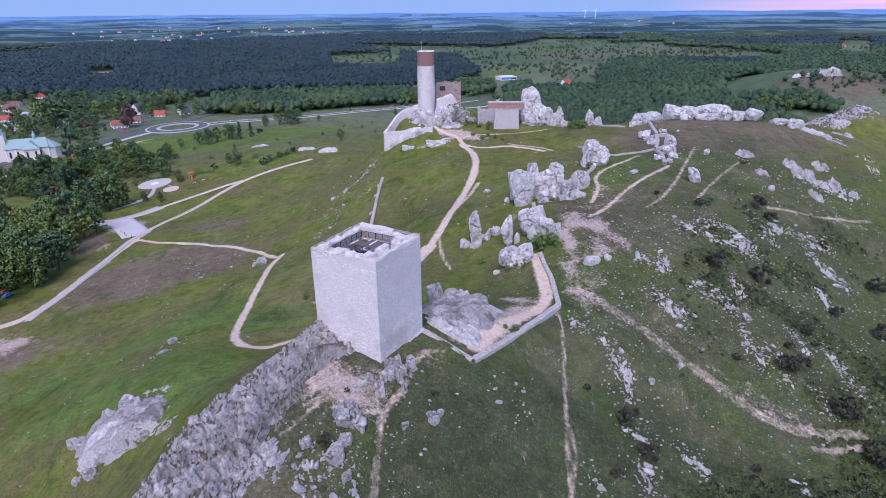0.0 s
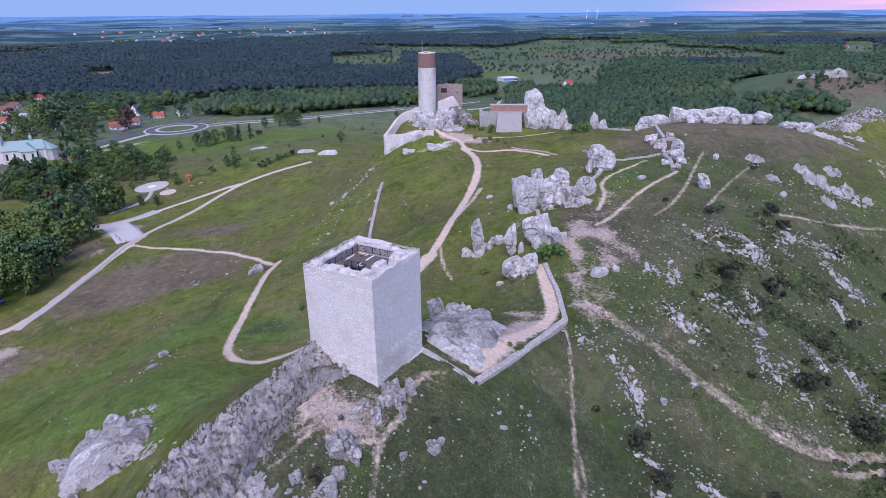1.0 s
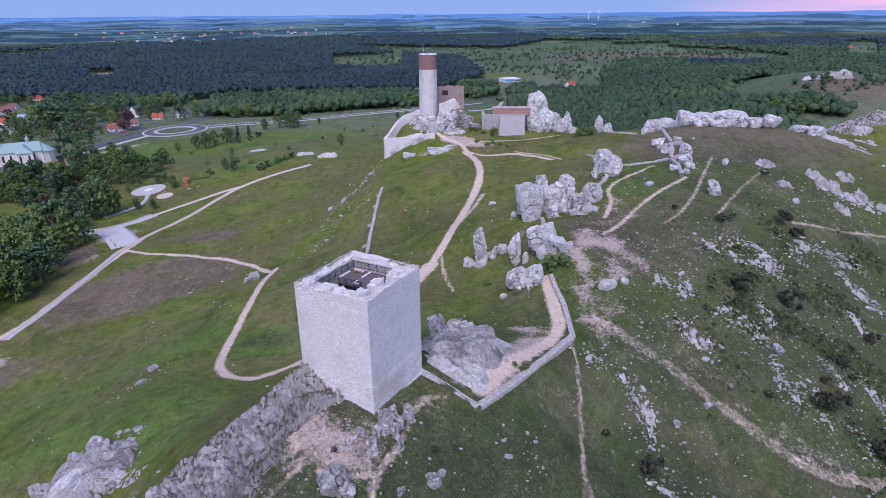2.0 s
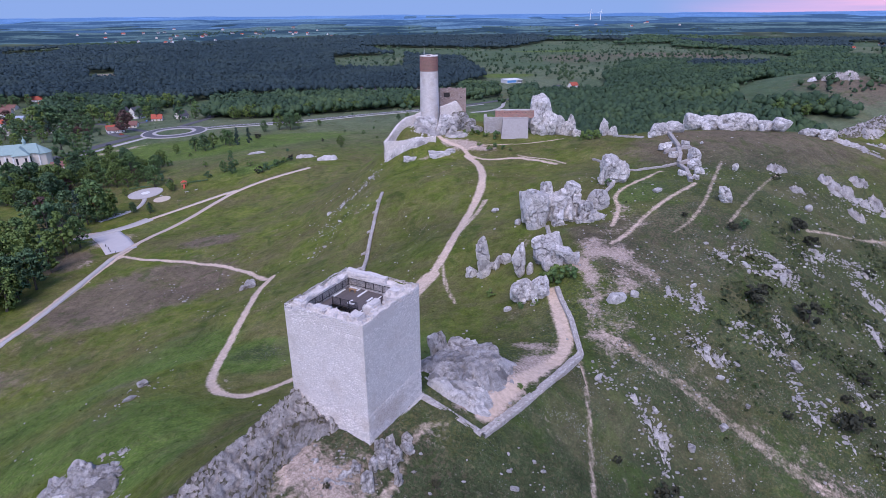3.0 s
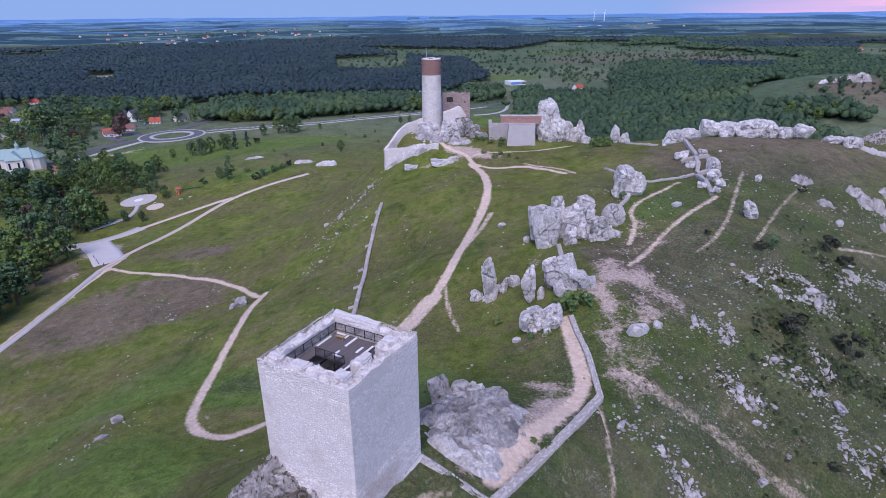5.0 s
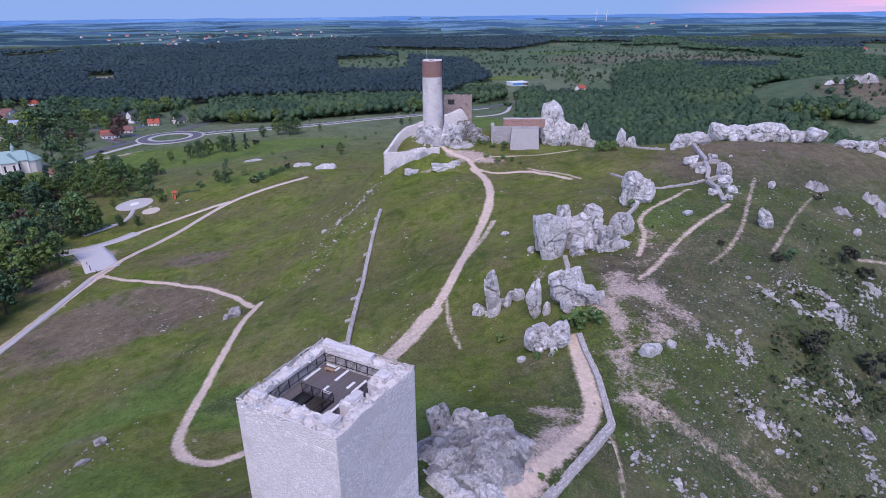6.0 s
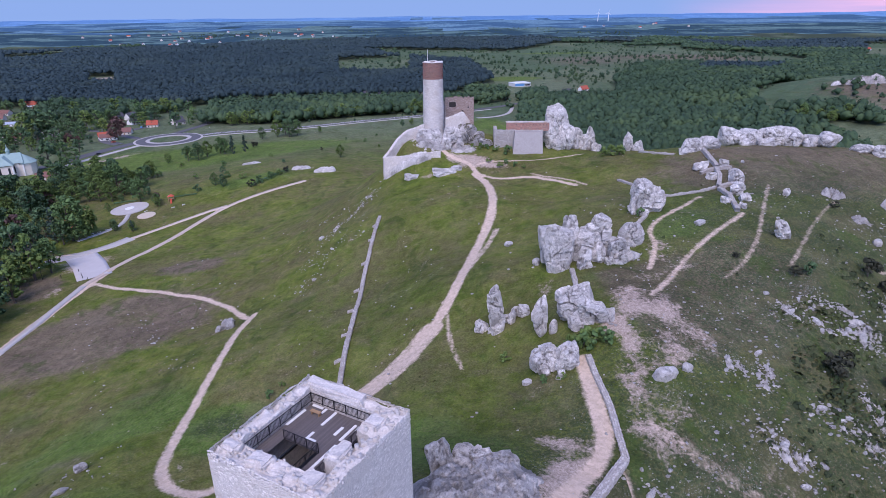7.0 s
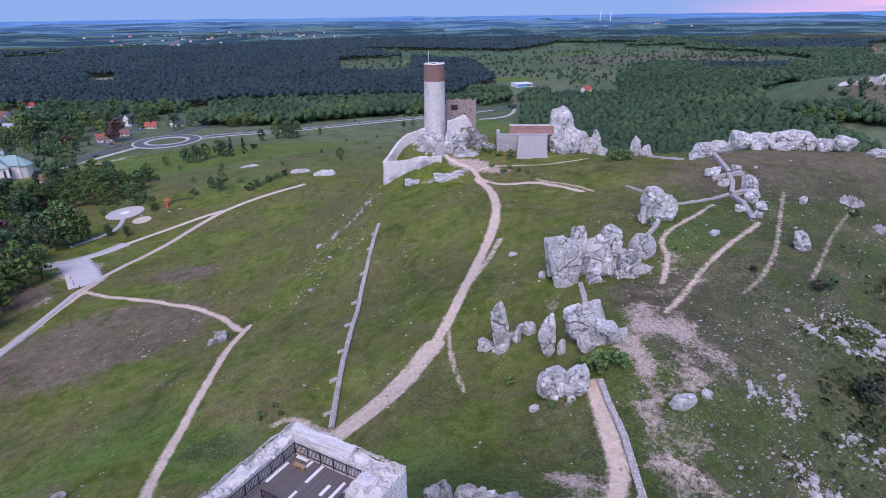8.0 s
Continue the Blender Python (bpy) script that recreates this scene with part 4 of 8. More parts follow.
    part("plinth", bm, M_MORTAR, t)
    stonework("plinth_masonry", [lay(stone_courses(12.4, 4.6, 0.24, 0.4, 0.08, rng), (HX + 0.34, -5.3, -6.2), (0, 1, 0), (0, 0, 1), (1, 0, 0))], M_STONE, t)
    # viewing deck: boards round a light well
    z = 15.5
    hole = (-3.6, 0.85, -4.1, -0.46)
    n = 0
    x = x0 + 0.1
    while x < 2.95:
        spans = [(y0 + 0.1, y1 - 0.1)]
        if hole[0] < x + 0.07 < hole[1]:
            spans = [(y0 + 0.1, hole[2]), (hole[3], y1 - 0.1)]
        for a, b in spans:
            bm = bmesh.new()
            box_bm(bm, (x, a, z - 0.05), (x + 0.135, b, z))
            part("deck_board", bm, M_DECK, t)
        x += 0.146
    for a in (-4.6, -2.2, 0.4, 2.8):
        bm = bmesh.new()
        box_bm(bm, (a, y0, z - 0.35), (a + 0.18, y1, z - 0.055))
        part("deck_beam", bm, M_STEEL, t)
    # lower floor painted near-black: the shade down the well is in its colour
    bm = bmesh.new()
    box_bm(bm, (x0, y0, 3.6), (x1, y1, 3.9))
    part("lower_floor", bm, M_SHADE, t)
    # pale strips on the deck
    for a, b, c, w in ((-4.85, 1.2, 4.1, 0.34), (-2.9, 4.4, 5.3, 0.3), (-1.6, 2.9, 5.3, 0.34), (0.55, 2.3, 3.7, 0.34), (1.55, 1.9, 4.6, 0.32), (1.65, -2.8, 1.2, 0.32), (2.6, -3.7, -2.5, 0.34), (-4.3, -4.1, -3.3, 0.3), (-1.6, 0.5, 1.7, 0.3)):
        bm = bmesh.new()
        box_bm(bm, (a - w / 2, b, z + 0.004), (a + w / 2, c, z + 0.09))
        bmesh.ops.bevel(bm, geom=bm.edges[:], offset=0.02, segments=1, affect="EDGES")
        part("floor_strip", bm, M_WHITE, t, "pale raised strip")
    for lo, hi in (((-4.7, 5.0, z + 0.004), (-3.3, 5.3, z + 0.09)), ((-1.45, 0.5, z + 0.004), (-0.5, 0.8, z + 0.09)), ((2.5, 4.3, z + 0.004), (2.9, 4.8, z + 0.45))):
        bm = bmesh.new()
        box_bm(bm, lo, hi)
        part("floor_strip", bm, M_WHITE, t, "pale raised strip")
    # railings
    def railing(ax, ay, bx, by, foot):
        ln = math.hypot(bx - ax, by - ay)
        m = Matrix.Translation((ax, ay, foot)) @ Matrix.Rotation(math.atan2(by - ay, bx - ax), 4, "Z")
        rail = new("railing")
        rail.parent = t
        rail.matrix_basis = m
        for zz in (0.08, 1.1):
            bm = bmesh.new()
            box_bm(bm, (0, -0.03, zz), (ln, 0.03, zz + 0.05))
            part("rail", bm, M_STEEL, rail)
        bm = bmesh.new()
        s = 0.0
        while s < ln:
            box_bm(bm, (s, -0.012, 0.1), (s + 0.028, 0.012, 1.1))
            s += 0.17
        tagged(part("railing_infill", bm, M_STEEL, rail), kind="stuff")
        s = 0.0
        while s < ln + 0.1:
            bm = bmesh.new()
            box_bm(bm, (s - 0.035, -0.035, -0.1), (s + 0.035, 0.035, 1.18))
            part("post", bm, M_STEEL, rail)
            s += ln / max(1, round(ln / 1.5))
    for a in ((x0 + 0.2, y0 + 0.2, x0 + 0.2, y1 - 0.2, z + 0.35), (x0 + 0.2, y1 - 0.2, 2.9, y1 - 0.2, z + 0.35), (2.95, y0 + 0.2, 2.95, y1 - 0.3, z),
              (hole[0], hole[3], hole[1], hole[3], z), (hole[1], hole[2], hole[1], hole[3], z), (hole[0], hole[2], hole[1], hole[2], z), (x0 + 0.2, y0 + 0.2, 2.9, y0 + 0.2, z)):
        railing(*a)
    return t


square_tower()

bench = thing("bench", TOWER @ pose(-3.3, 4.0, 15.5, 0, 0, 0), "small light-wood bench on the deck", "bench")
for _lo, _hi in (((-0.65, -0.2, 0.4), (0.65, 0.0, 0.46)), ((-0.65, 0.02, 0.4), (0.65, 0.22, 0.46))):
    _bm = bmesh.new()
    box_bm(_bm, _lo, _hi)
    part("seat_board", _bm, M_OAK, bench)
for _x in (-0.5, 0.5):
    _bm = bmesh.new()
    box_bm(_bm, (_x - 0.04, -0.18, 0), (_x + 0.04, 0.2, 0.4))
    part("leg", _bm, M_OAK, bench)


# ---------------------------------------------------------------- round tower and keep
def ring_wall(bm, r0, r1, z0, z1, inner, seg=48, crumble=0.0):
    rows = []
    for r, z, top in ((r0, z0, 0), (r1, z1, 1), (r1 - inner, z1, 1), (r0 - inner, z0, 0)):
        row = []
        for k in range(seg):
            a = 2 * math.pi * k / seg
            dz = top * crumble * (noise.noise((math.cos(a) * 2.1, math.sin(a) * 2.1, 3.3)))
            row.append(bm.verts.new((r * math.cos(a), r * math.sin(a), z + dz)))
        rows.append(row)
    for i in range(4):
        p, q = rows[i], rows[(i + 1) % 4]
        for k in range(seg):
            bm.faces.new((p[k], p[(k + 1) % seg], q[(k + 1) % seg], q[k]))
    return bm


def round_stones(r0, r1, z0, z1, course, length, proud, rng):
    s = stone_courses(2 * math.pi * r0, z1 - z0, course, length, proud, rng)
    a = s[..., 0] / r0
    r = r0 + (r1 - r0) * s[..., 1] / (z1 - z0) + s[..., 2]
    return np.stack([r * np.cos(a), r * np.sin(a), z0 + s[..., 1]], -1)


def round_tower():
    rng = np.random.default_rng(8)
    t = thing("round_tower", pose(-1.3, 219.5, 0), "tall pale stone round tower with a red brick crown", "tower")
    part("shaft", ring_wall(bmesh.new(), 4.75, 4.35, -4, 28.3, 1.6), M_MORTAR, t)
    stonework("shaft_masonry", [round_stones(4.75, 4.35, -4, 28.3, 0.3, 0.55, 0.05, rng)], M_STONE, t)
    part("crown", ring_wall(bmesh.new(), 4.38, 4.3, 28.2, 35.2, 1.3, crumble=0.7), M_BRICK_MORTAR, t, "weathered red brick crown")
    stonework("crown_brickwork", [round_stones(4.38, 4.3, 28.3, 35.0, 0.16, 0.36, 0.07, rng)], M_BRICK_DARK, t)
    part("coping", ring_wall(bmesh.new(), 4.5, 4.5, 35.1, 35.55, 1.4, crumble=0.5), M_STONE, t)
    bm = bmesh.new()
    bmesh.ops.create_circle(bm, cap_ends=True, radius=3.0, segments=32, matrix=Matrix.Translation((0, 0, 34.2)))
    part("platform", bm, M_DECK, t)
    bm = bmesh.new()
    bmesh.ops.create_cone(bm, cap_ends=True, segments=8, radius1=0.1, radius2=0.06, depth=6.5, matrix=Matrix.Translation((-2.2, 0.5, 37.3)))
    part("mast", bm, M_WHITE, t, "thin white mast")
    return t


def ragged_wall(name, lo, hi, rng, material, stones, parent, course=0.32, length=0.55, proud=0.08, crumble=1.2, seed=0, openings=()):
    """An upright wall from lo to hi (local x, y, z), with a crumbled top and stone faces front and back."""
    (x0, y0, z0), (x1, y1, z1) = lo, hi
    n = max(6, int((x1 - x0) / 0.8))
    bm = bmesh.new()
    tops = [z1 + crumble * (noise.fractal((x0 + (x1 - x0) * k / n, seed, 1.7), 1.0, 2.0, 3)) for k in range(n + 1)]
    xs = [x0 + (x1 - x0) * k / n for k in range(n + 1)]
    rows = [[bm.verts.new((x, y, z)) for x, z in zip(xs, zs)] for y, zs in ((y0, [z0] * (n + 1)), (y0, tops), (y1, tops), (y1, [z0] * (n + 1)))]
    for p, q in zip(rows, rows[1:] + rows[:1]):
        for k in range(n):
            bm.faces.new((p[k], p[k + 1], q[k + 1], q[k]))
    for k in (0, n):
        bm.faces.new([r[k] for r in rows])
    ob = part(name, fix_normals(bm), material, parent)
    cut = lambda u, v: v + z0 > np.interp(u + x0, xs, tops) - 0.1 or any(abs(u + x0 - a) < w / 2 and abs(v + z0 - b) < hh / 2 for a, b, w, hh in openings)
    blocks = [lay(stone_courses(x1 - x0, max(tops) - z0, course, length, proud, rng, cut), (x0, y0, z0), (1, 0, 0), (0, 0, 1), (0, -1, 0)),
              lay(stone_courses(x1 - x0, max(tops) - z0, course, length, proud, rng, cut), (x0, y1, z0), (1, 0, 0), (0, 0, 1), (0, 1, 0))]
    stonework("masonry", blocks, stones, ob)
    # openings are near-black blocks set in the wall, their shade painted on
    for a, b, w, hh in openings:
        bm = bmesh.new()
        box_bm(bm, (a - w / 2, y0 - 0.02, b - hh / 2), (a + w / 2, y0 + 0.5, b + hh / 2))
        part("recess", bm, M_SHADE, ob, "recess with its shade painted near-black")
    return ob


def keep():
    rng = np.random.default_rng(11)
    t = thing("keep_ruin", pose(10.6, 232, 0, 0, 0, 6), "reddish brick and stone keep ruin with broken walls", "ruin")
    ragged_wall("front_wall", (-6.8, 0, -12), (6.8, 1.5, 18.6), rng, M_BRICK_MORTAR, M_BRICK_PALE, t, 0.3, 0.5, 0.08, 0.9, 2, ((-3.2, 15.2, 3.2, 2.4), (1.5, 12.0, 0.8, 1.2), (4.2, 14.0, 0.7, 0.9)))
    side = ragged_wall("side_wall", (0, 0, -12), (7, 1.4, 16.8), rng, M_BRICK_MORTAR, M_BRICK_PALE, t, 0.3, 0.5, 0.08, 1.6, 5)
    side.matrix_basis = pose(6.8, 0.2, 0, 0, 0, 90)
    side = ragged_wall("side_wall", (0, 0, -12), (6, 1.4, 15.5), rng, M_BRICK_MORTAR, M_BRICK_PALE, t, 0.3, 0.5, 0.08, 1.6, 9)
    side.matrix_basis = pose(-5.4, 0.2, 0, 0, 0, 90)
    return t


def gatehouse():
    rng = np.random.default_rng(12)
    t = thing("castle_range", pose(25.0, 206.5, 0, 0, 0, -3), "ruined castle range of pale stone with a red brick upper wall", "ruin")
    ragged_wall("lower_wall", (0, 0, -7), (21, 1.6, 7.8), rng, M_MORTAR_GREY, M_STONE_GREY, t, 0.32, 0.55, 0.07, 0.35, 3)
    ragged_wall("brick_wall", (5.2, 1.0, 7.2), (23.6, 2.2, 11.0), rng, M_BRICK_MORTAR, M_BRICK, t, 0.17, 0.36, 0.05, 0.25, 6,
                tuple((9.5 + 1.45 * k, 9.9, 0.28, 0.3) for k in range(10)))
    bm = bmesh.new()
    box_bm(bm, (5.0, 0.9, 10.9), (23.8, 2.4, 11.35))
    bmesh.ops.subdivide_edges(bm, edges=bm.edges[:], cuts=8, use_grid_fill=True)
    for v in bm.verts:
        v.co += Vector(noise.noise_vector(v.co * 0.9)) * 0.16
    part("wall_coping", bm, M_STONE, t)
    # battered buttress
    bm = bmesh.new()
    b0 = [(7.3, -9.5, -7.0), (20.9, -8.6, -7.4), (20.4, -2.6, 7.4), (8.7, -3.2, 7.5)]
    back = [(7.3, 0.4, -7.0), (20.9, 0.4, -7.4), (20.4, 0.4, 7.4), (8.7, 0.4, 7.5)]
    f, g = [bm.verts.new(p) for p in b0], [bm.verts.new(p) for p in back]
    bm.faces.new(f)
    bm.faces.new(g[::-1])
    for k in range(4):
        bm.faces.new((f[k], g[k], g[(k + 1) % 4], f[(k + 1) % 4]))
    part("buttress", fix_normals(bm), M_MORTAR_GREY, t)
    s = stone_courses(1, 1, 0.034, 0.05, 0.16, rng)
    p, q, r, w = (np.array(v) for v in b0)
    u, v = s[..., :1], s[..., 1:2]
    nrm = np.cross(q - p, w - p)
    nrm = nrm / np.linalg.norm(nrm)
    stonework("buttress_masonry", [p * (1 - u) * (1 - v) + q * u * (1 - v) + r * u * v + w * (1 - u) * v + s[..., 2:3] * nrm], M_STONE_MID, t)
    side = ragged_wall("end_wall", (0, 0, -7), (14, 1.4, 7.0), rng, M_MORTAR_GREY, M_STONE_GREY, t, 0.32, 0.55, 0.07, 0.8, 4)
    side.matrix_basis = pose(1.4, 0.5, 0, 0, 0, 90)
    return t


round_tower()
keep()
gatehouse()

# ---------------------------------------------------------------- limestone
_SPHERES = {}


def unit_sphere(level):
    if level not in _SPHERES:
        bm = bmesh.new()
        bmesh.ops.create_icosphere(bm, subdivisions=level, radius=1)
        bm.verts.ensure_lookup_table()
        _SPHERES[level] = (np.array([v.co[:] for v in bm.verts]), np.array([[v.index for v in f.verts] for f in bm.faces]))
        bm.free()
    return _SPHERES[level]


def joints(q, seed):
    """Jointed rock in space: each block's own lot, and how far the next block is."""
    base = np.floor(q).astype(np.int64)
    best, second, lot = np.full(len(q), 9.0), np.full(len(q), 9.0), np.zeros(len(q))
    for i in (-1, 0, 1):
        for j in (-1, 0, 1):
            for k in (-1, 0, 1):
                c = base + (i, j, k)
                d = np.sqrt(sum((q[:, a] - c[:, a] - 0.12 - 0.76 * lattice(c[:, 0], c[:, 1], c[:, 2], seed + 11 * a)) ** 2 for a in range(3)))
                near = d < best
                second = np.where(near, best, np.minimum(second, d))
                best = np.where(near, d, best)
                lot = np.where(near, lattice(c[:, 0], c[:, 1], c[:, 2], seed + 57), lot)
    return lot, second - best


def boulder_mesh(size, seed, level, material, beds=0.0, rough=1.0, lean=(0.0, 0.0), sharp=14, taper=0.0):
    """A jointed limestone block of about that size (width, depth, height), its foot at z = 0. beds: the size of its joint blocks."""
    rng = np.random.default_rng(seed)
    u, faces = unit_sphere(level)
    sx, sy, sz = size
    planes = [(1, 0, 0), (-1, 0, 0), (0, 1, 0), (0, -1, 0), (0, 0, 1), (0, 0, -1)]
    normals = np.array(planes, float) + rng.normal(0, 0.2, (6, 3))
    extra = rng.normal(0, 1, (12, 3))
    normals = np.concatenate([normals, extra])
    normals /= np.linalg.norm(normals, axis=1, keepdims=True)
    dist = np.concatenate([rng.uniform(0.82, 1.0, 6), rng.uniform(0.84, 1.15, 12)])
    dots = np.clip(u @ normals.T, 0, None) / dist
    r = 1.0 / np.power((dots**sharp).sum(1), 1 / sharp)
    p = u * r[:, None] * (np.array(size) / 2)
    small = min(size)
    d = (fbm(p * (1.6 / small) + seed, 3, seed) - 0.5) * 0.07 * small * rough
    d += (fbm(p * 1.7 + seed * 2, 4, seed + 7, 0.65) - 0.5) * 0.20 * rough * min(1, small / 2.5)
    tone = (fbm(p * 0.8 + 9, 3, seed + 2) - 0.5) * 0.8
    if beds:
        bend = np.stack([fbm(p * 0.4 + 30 * k, 3, seed + 20 + k) - 0.5 for k in range(3)], -1)
        for share, heave, open_by, wide in ((1.0, 0.50, 0.80, 0.04), (0.42, 0.12, 0.18, 0.035)):
            q = p / (beds * 1.3 * share) * (1.0, 1.0, 1.3) + bend * 0.8 + seed
            lot, edge = joints(q, seed + int(100 * share))
            crack = np.exp(-((edge / wide) ** 2))
            d += min(1.0, small / 3.2) * ((lot - 0.5) * heave - crack * open_by)
            tone += (lot - 0.5) * 0.6 - crack * 0.8 + 0.08
    p = p + u * d[:, None]
    p[:, 2] += sz / 2
    if taper:
        f = 1 - taper * np.clip(p[:, 2] / sz, 0, 1) ** 1.6
        p[:, 0] *= f
        p[:, 1] *= f
    p[:, 0] += lean[0] * p[:, 2]
    p[:, 1] += lean[1] * p[:, 2]
    me = mesh_from("boulder", p, faces, material, True)
    a = me.attributes.new("tone", "FLOAT", "POINT")
    a.data.foreach_set("value", np.clip(tone, -0.9, 0.9).astype(np.float32))
    me.set_sharp_from_angle(angle=radians(20))
    return me


def place_part(parent, mesh, x, y, z, turn):
    ob = new("boulder", mesh)
    ob.parent = parent
    ob.matrix_basis = pose(x, y, z, 0, 0, turn)
    return ob


def outcrop(label, rows, material=None, beds=1.9, seed=1, level=5, name="rock_outcrop", sink=0.9, sharp=28, lean=0.05, taper=0.0):
    """A standing crag of several blocks: rows of x, y, width, depth, height, turn."""
    x0, y0 = rows[0][0], rows[0][1]
    base = at_ground(x0, y0)
    t = thing(name, Matrix.Translation(base), label, "rock")
    for k, (x, y, w, d, hgt, turn) in enumerate(rows):
        lv = level + 1 if w * hgt > 38 and level > 4 and y < 130 else level if w * hgt > 25 else level - 1 if w * hgt > 6 else level - 2
        me = boulder_mesh((w, d, hgt + sink), seed * 31 + k, lv, material or M_ROCK, beds, lean=((k % 3 - 1) * lean, 0.03), sharp=sharp, taper=taper)
        z = float(ground_z(x, y)[0]) - sink
        place_part(t, me, x - base.x, y - base.y, z - base.z, turn)
    return t


outcrop("large pale jointed limestone crag on the grassy crest", [
    (31.4, 83.6, 8.0, 6.4, 11.2, 8), (37.2, 81.8, 3.6, 3.0, 5.4, -8), (38.4, 87.4, 5.4, 4.6, 8.8, 5), (35.2, 88.4, 4.0, 4.4, 11.2, -6), (42.6, 89.0, 5.2, 4.6, 12.0, 4),
    (41.4, 85.4, 3.6, 3.0, 4.4, 20), (46.0, 87.0, 5.0, 4.0, 6.4, 14), (46.6, 84.6, 3.6, 3.0, 3.0, 30), (49.2, 86.2, 3.2, 2.6, 2.6, -15), (43.8, 83.8, 2.6, 2.2, 2.0, 12), (52.0, 94.6, 6.0, 5.2, 5.8, 25), (50.0, 91.0, 1.8, 1.5, 1.2, 40), (29.6, 88.4, 5.0, 5.6, 9.6, -10)], seed=2, beds=4.4, sharp=20, lean=0.035)
outcrop("slender upright pale limestone pillar in the grass", [(15.1, 67.4, 4.2, 2.9, 10.8, 15)], seed=3, beds=6.5, name="rock_pillar", sharp=9, lean=0.06, taper=0.16)
outcrop("tumbled grey limestone blocks beside the pillar", [(11.7, 69.3, 3.2, 2.6, 2.2, 10), (18.4, 68.6, 2.4, 2.0, 2.5, 40), (20.9, 69.4, 3.2, 2.6, 2.3, -20), (19.6, 70.6, 2.2, 1.8, 2.0, 5), (17.2, 69.8, 1.8, 1.6, 1.6, 60), (13.6, 67.6, 1.5, 1.2, 1.1, 0)], seed=4)
outcrop("tall narrow pale limestone block", [(23.7, 60.6, 3.9, 3.0, 8.0, 20), (26.1, 59.6, 1.9, 1.6, 2.9, 0)], seed=5, beds=4.2, sharp=14, taper=0.25)
outcrop("broad pale limestone slab leaning on the slope", [(30.4, 60.4, 8.4, 4.8, 7.2, -22), (33.6, 58.4, 6.2, 4.4, 4.4, -18), (36.4, 57.6, 3.4, 3.0, 2.4, 10), (30.4, 57.2, 3.8, 2.6, 2.6, 0)], seed=6, beds=5.5, sharp=30)
outcrop("pile of limestone blocks at the bend of the track", [(-66.8, 118.6, 4.2, 3.2, 2.4, 10), (-68.4, 115.6, 3.0, 2.6, 1.8, 40), (-65.2, 115.0, 2.6, 2.0, 1.6, -20), (-67.2, 122.6, 2.4, 2.0, 1.3, 0)], M_ROCK_GREY, seed=33)
outcrop("rounded limestone boulder in low scrub", [(22.9, 48.9, 6.4, 5.2, 5.4, 12), (26.6, 47.4, 4.6, 3.8, 4.8, -10), (25.0, 45.0, 2.0, 1.8, 1.7, 30)], seed=7, beds=3.6, sharp=16)
outcrop("pale squared limestone block lying in the grass", [(42.9, 40.5, 4.6, 2.6, 2.0, 18)], seed=8, beds=0, name="boulder_block")
outcrop("small pale limestone block in the grass", [(47.6, 42.7, 2.1, 1.6, 1.3, 40)], seed=9, beds=0, name="boulder_block")
outcrop("steep pale limestone crag at the end of a low wall", [(60.4, 112.6, 7.6, 6.4, 9.2, 15), (63.6, 111.4, 4.6, 4.4, 6.4, -20), (57.6, 111.4, 3.8, 3.6, 4.4, 5), (59.4, 108.4, 2.7, 2.3, 2.0, 0)], seed=10)
outcrop("ridge of limestone blocks and broken walling", [
    (91.6, 150.0, 5.2, 3.4, 2.2, 10), (99.4, 150.4, 3.4, 3.0, 2.0, -10), (92.2, 141.6, 3.4, 3.2, 2.2, 20), (98.2, 136.6, 4.4, 4.4, 4.2, 0), (96.0, 130.0, 3.4, 3.6, 2.4, 35), (98.8, 142.0, 2.4, 2.2, 1.8, 15),
    (92.4, 124.4, 3.2, 3.4, 2.6, 30), (92.2, 118.6, 3.0, 3.4, 2.4, 20), (85.6, 117.0, 2.6, 3.0, 1.6, 30), (88.6, 111.6, 2.2, 2.6, 1.6, 25)], seed=11, level=5)
outcrop("weathered limestone shoulder on the crest", [(97.2, 170.2, 8.4, 6.6, 4.6, 5), (102.6, 169.8, 8.2, 6.4, 4.4, -8), (93.4, 169.0, 4.6, 3.8, 2.4, 0)], M_ROCK, seed=12, sharp=9, beds=2.6)
outcrop("long rounded limestone crest above the woods", [
    (115.5, 180.5, 10.6, 8.0, 6.8, 10), (124.0, 182.5, 10.5, 8.0, 6.4, -6), (132.6, 183.6, 12.0, 8.6, 8.2, 4), (140.2, 182.5, 9.5, 7.6, 6.8, -12), (146.6, 180.0, 8.6, 7.0, 5.0, 15), (150.6, 176.6, 8.2, 6.8, 5.6, 0), (128.0, 177.6, 7.5, 5.0, 3.0, 0), (119.4, 177.0, 6.0, 4.2, 2.4, 20)], seed=13, sharp=9, beds=2.6)
outcrop("low grey limestone back on the far shoulder", [(160.0, 170.0, 9.0, 7.0, 3.6, 20), (166.0, 168.0, 10.0, 7.5, 4.2, 5)], M_ROCK, seed=14, level=5, sharp=4)
outcrop("pale leaning limestone fang by the castle path", [(78.6, 190.0, 5.0, 3.8, 7.6, 10), (81.6, 187.6, 4.4, 3.6, 4.4, -20)], seed=16, sharp=12, taper=0.4)
outcrop("tall white limestone crag joined to the castle range", [(53.2, 213.0, 13.2, 10.5, 18.6, 8), (50.4, 208.8, 7.2, 6.6, 11.6, 15), (56.2, 209.2, 6.6, 6.0, 11.0, -10), (53.4, 206.6, 6.6, 4.4, 6.0, 20)], seed=17, sharp=16, beds=4.2, taper=0.14)
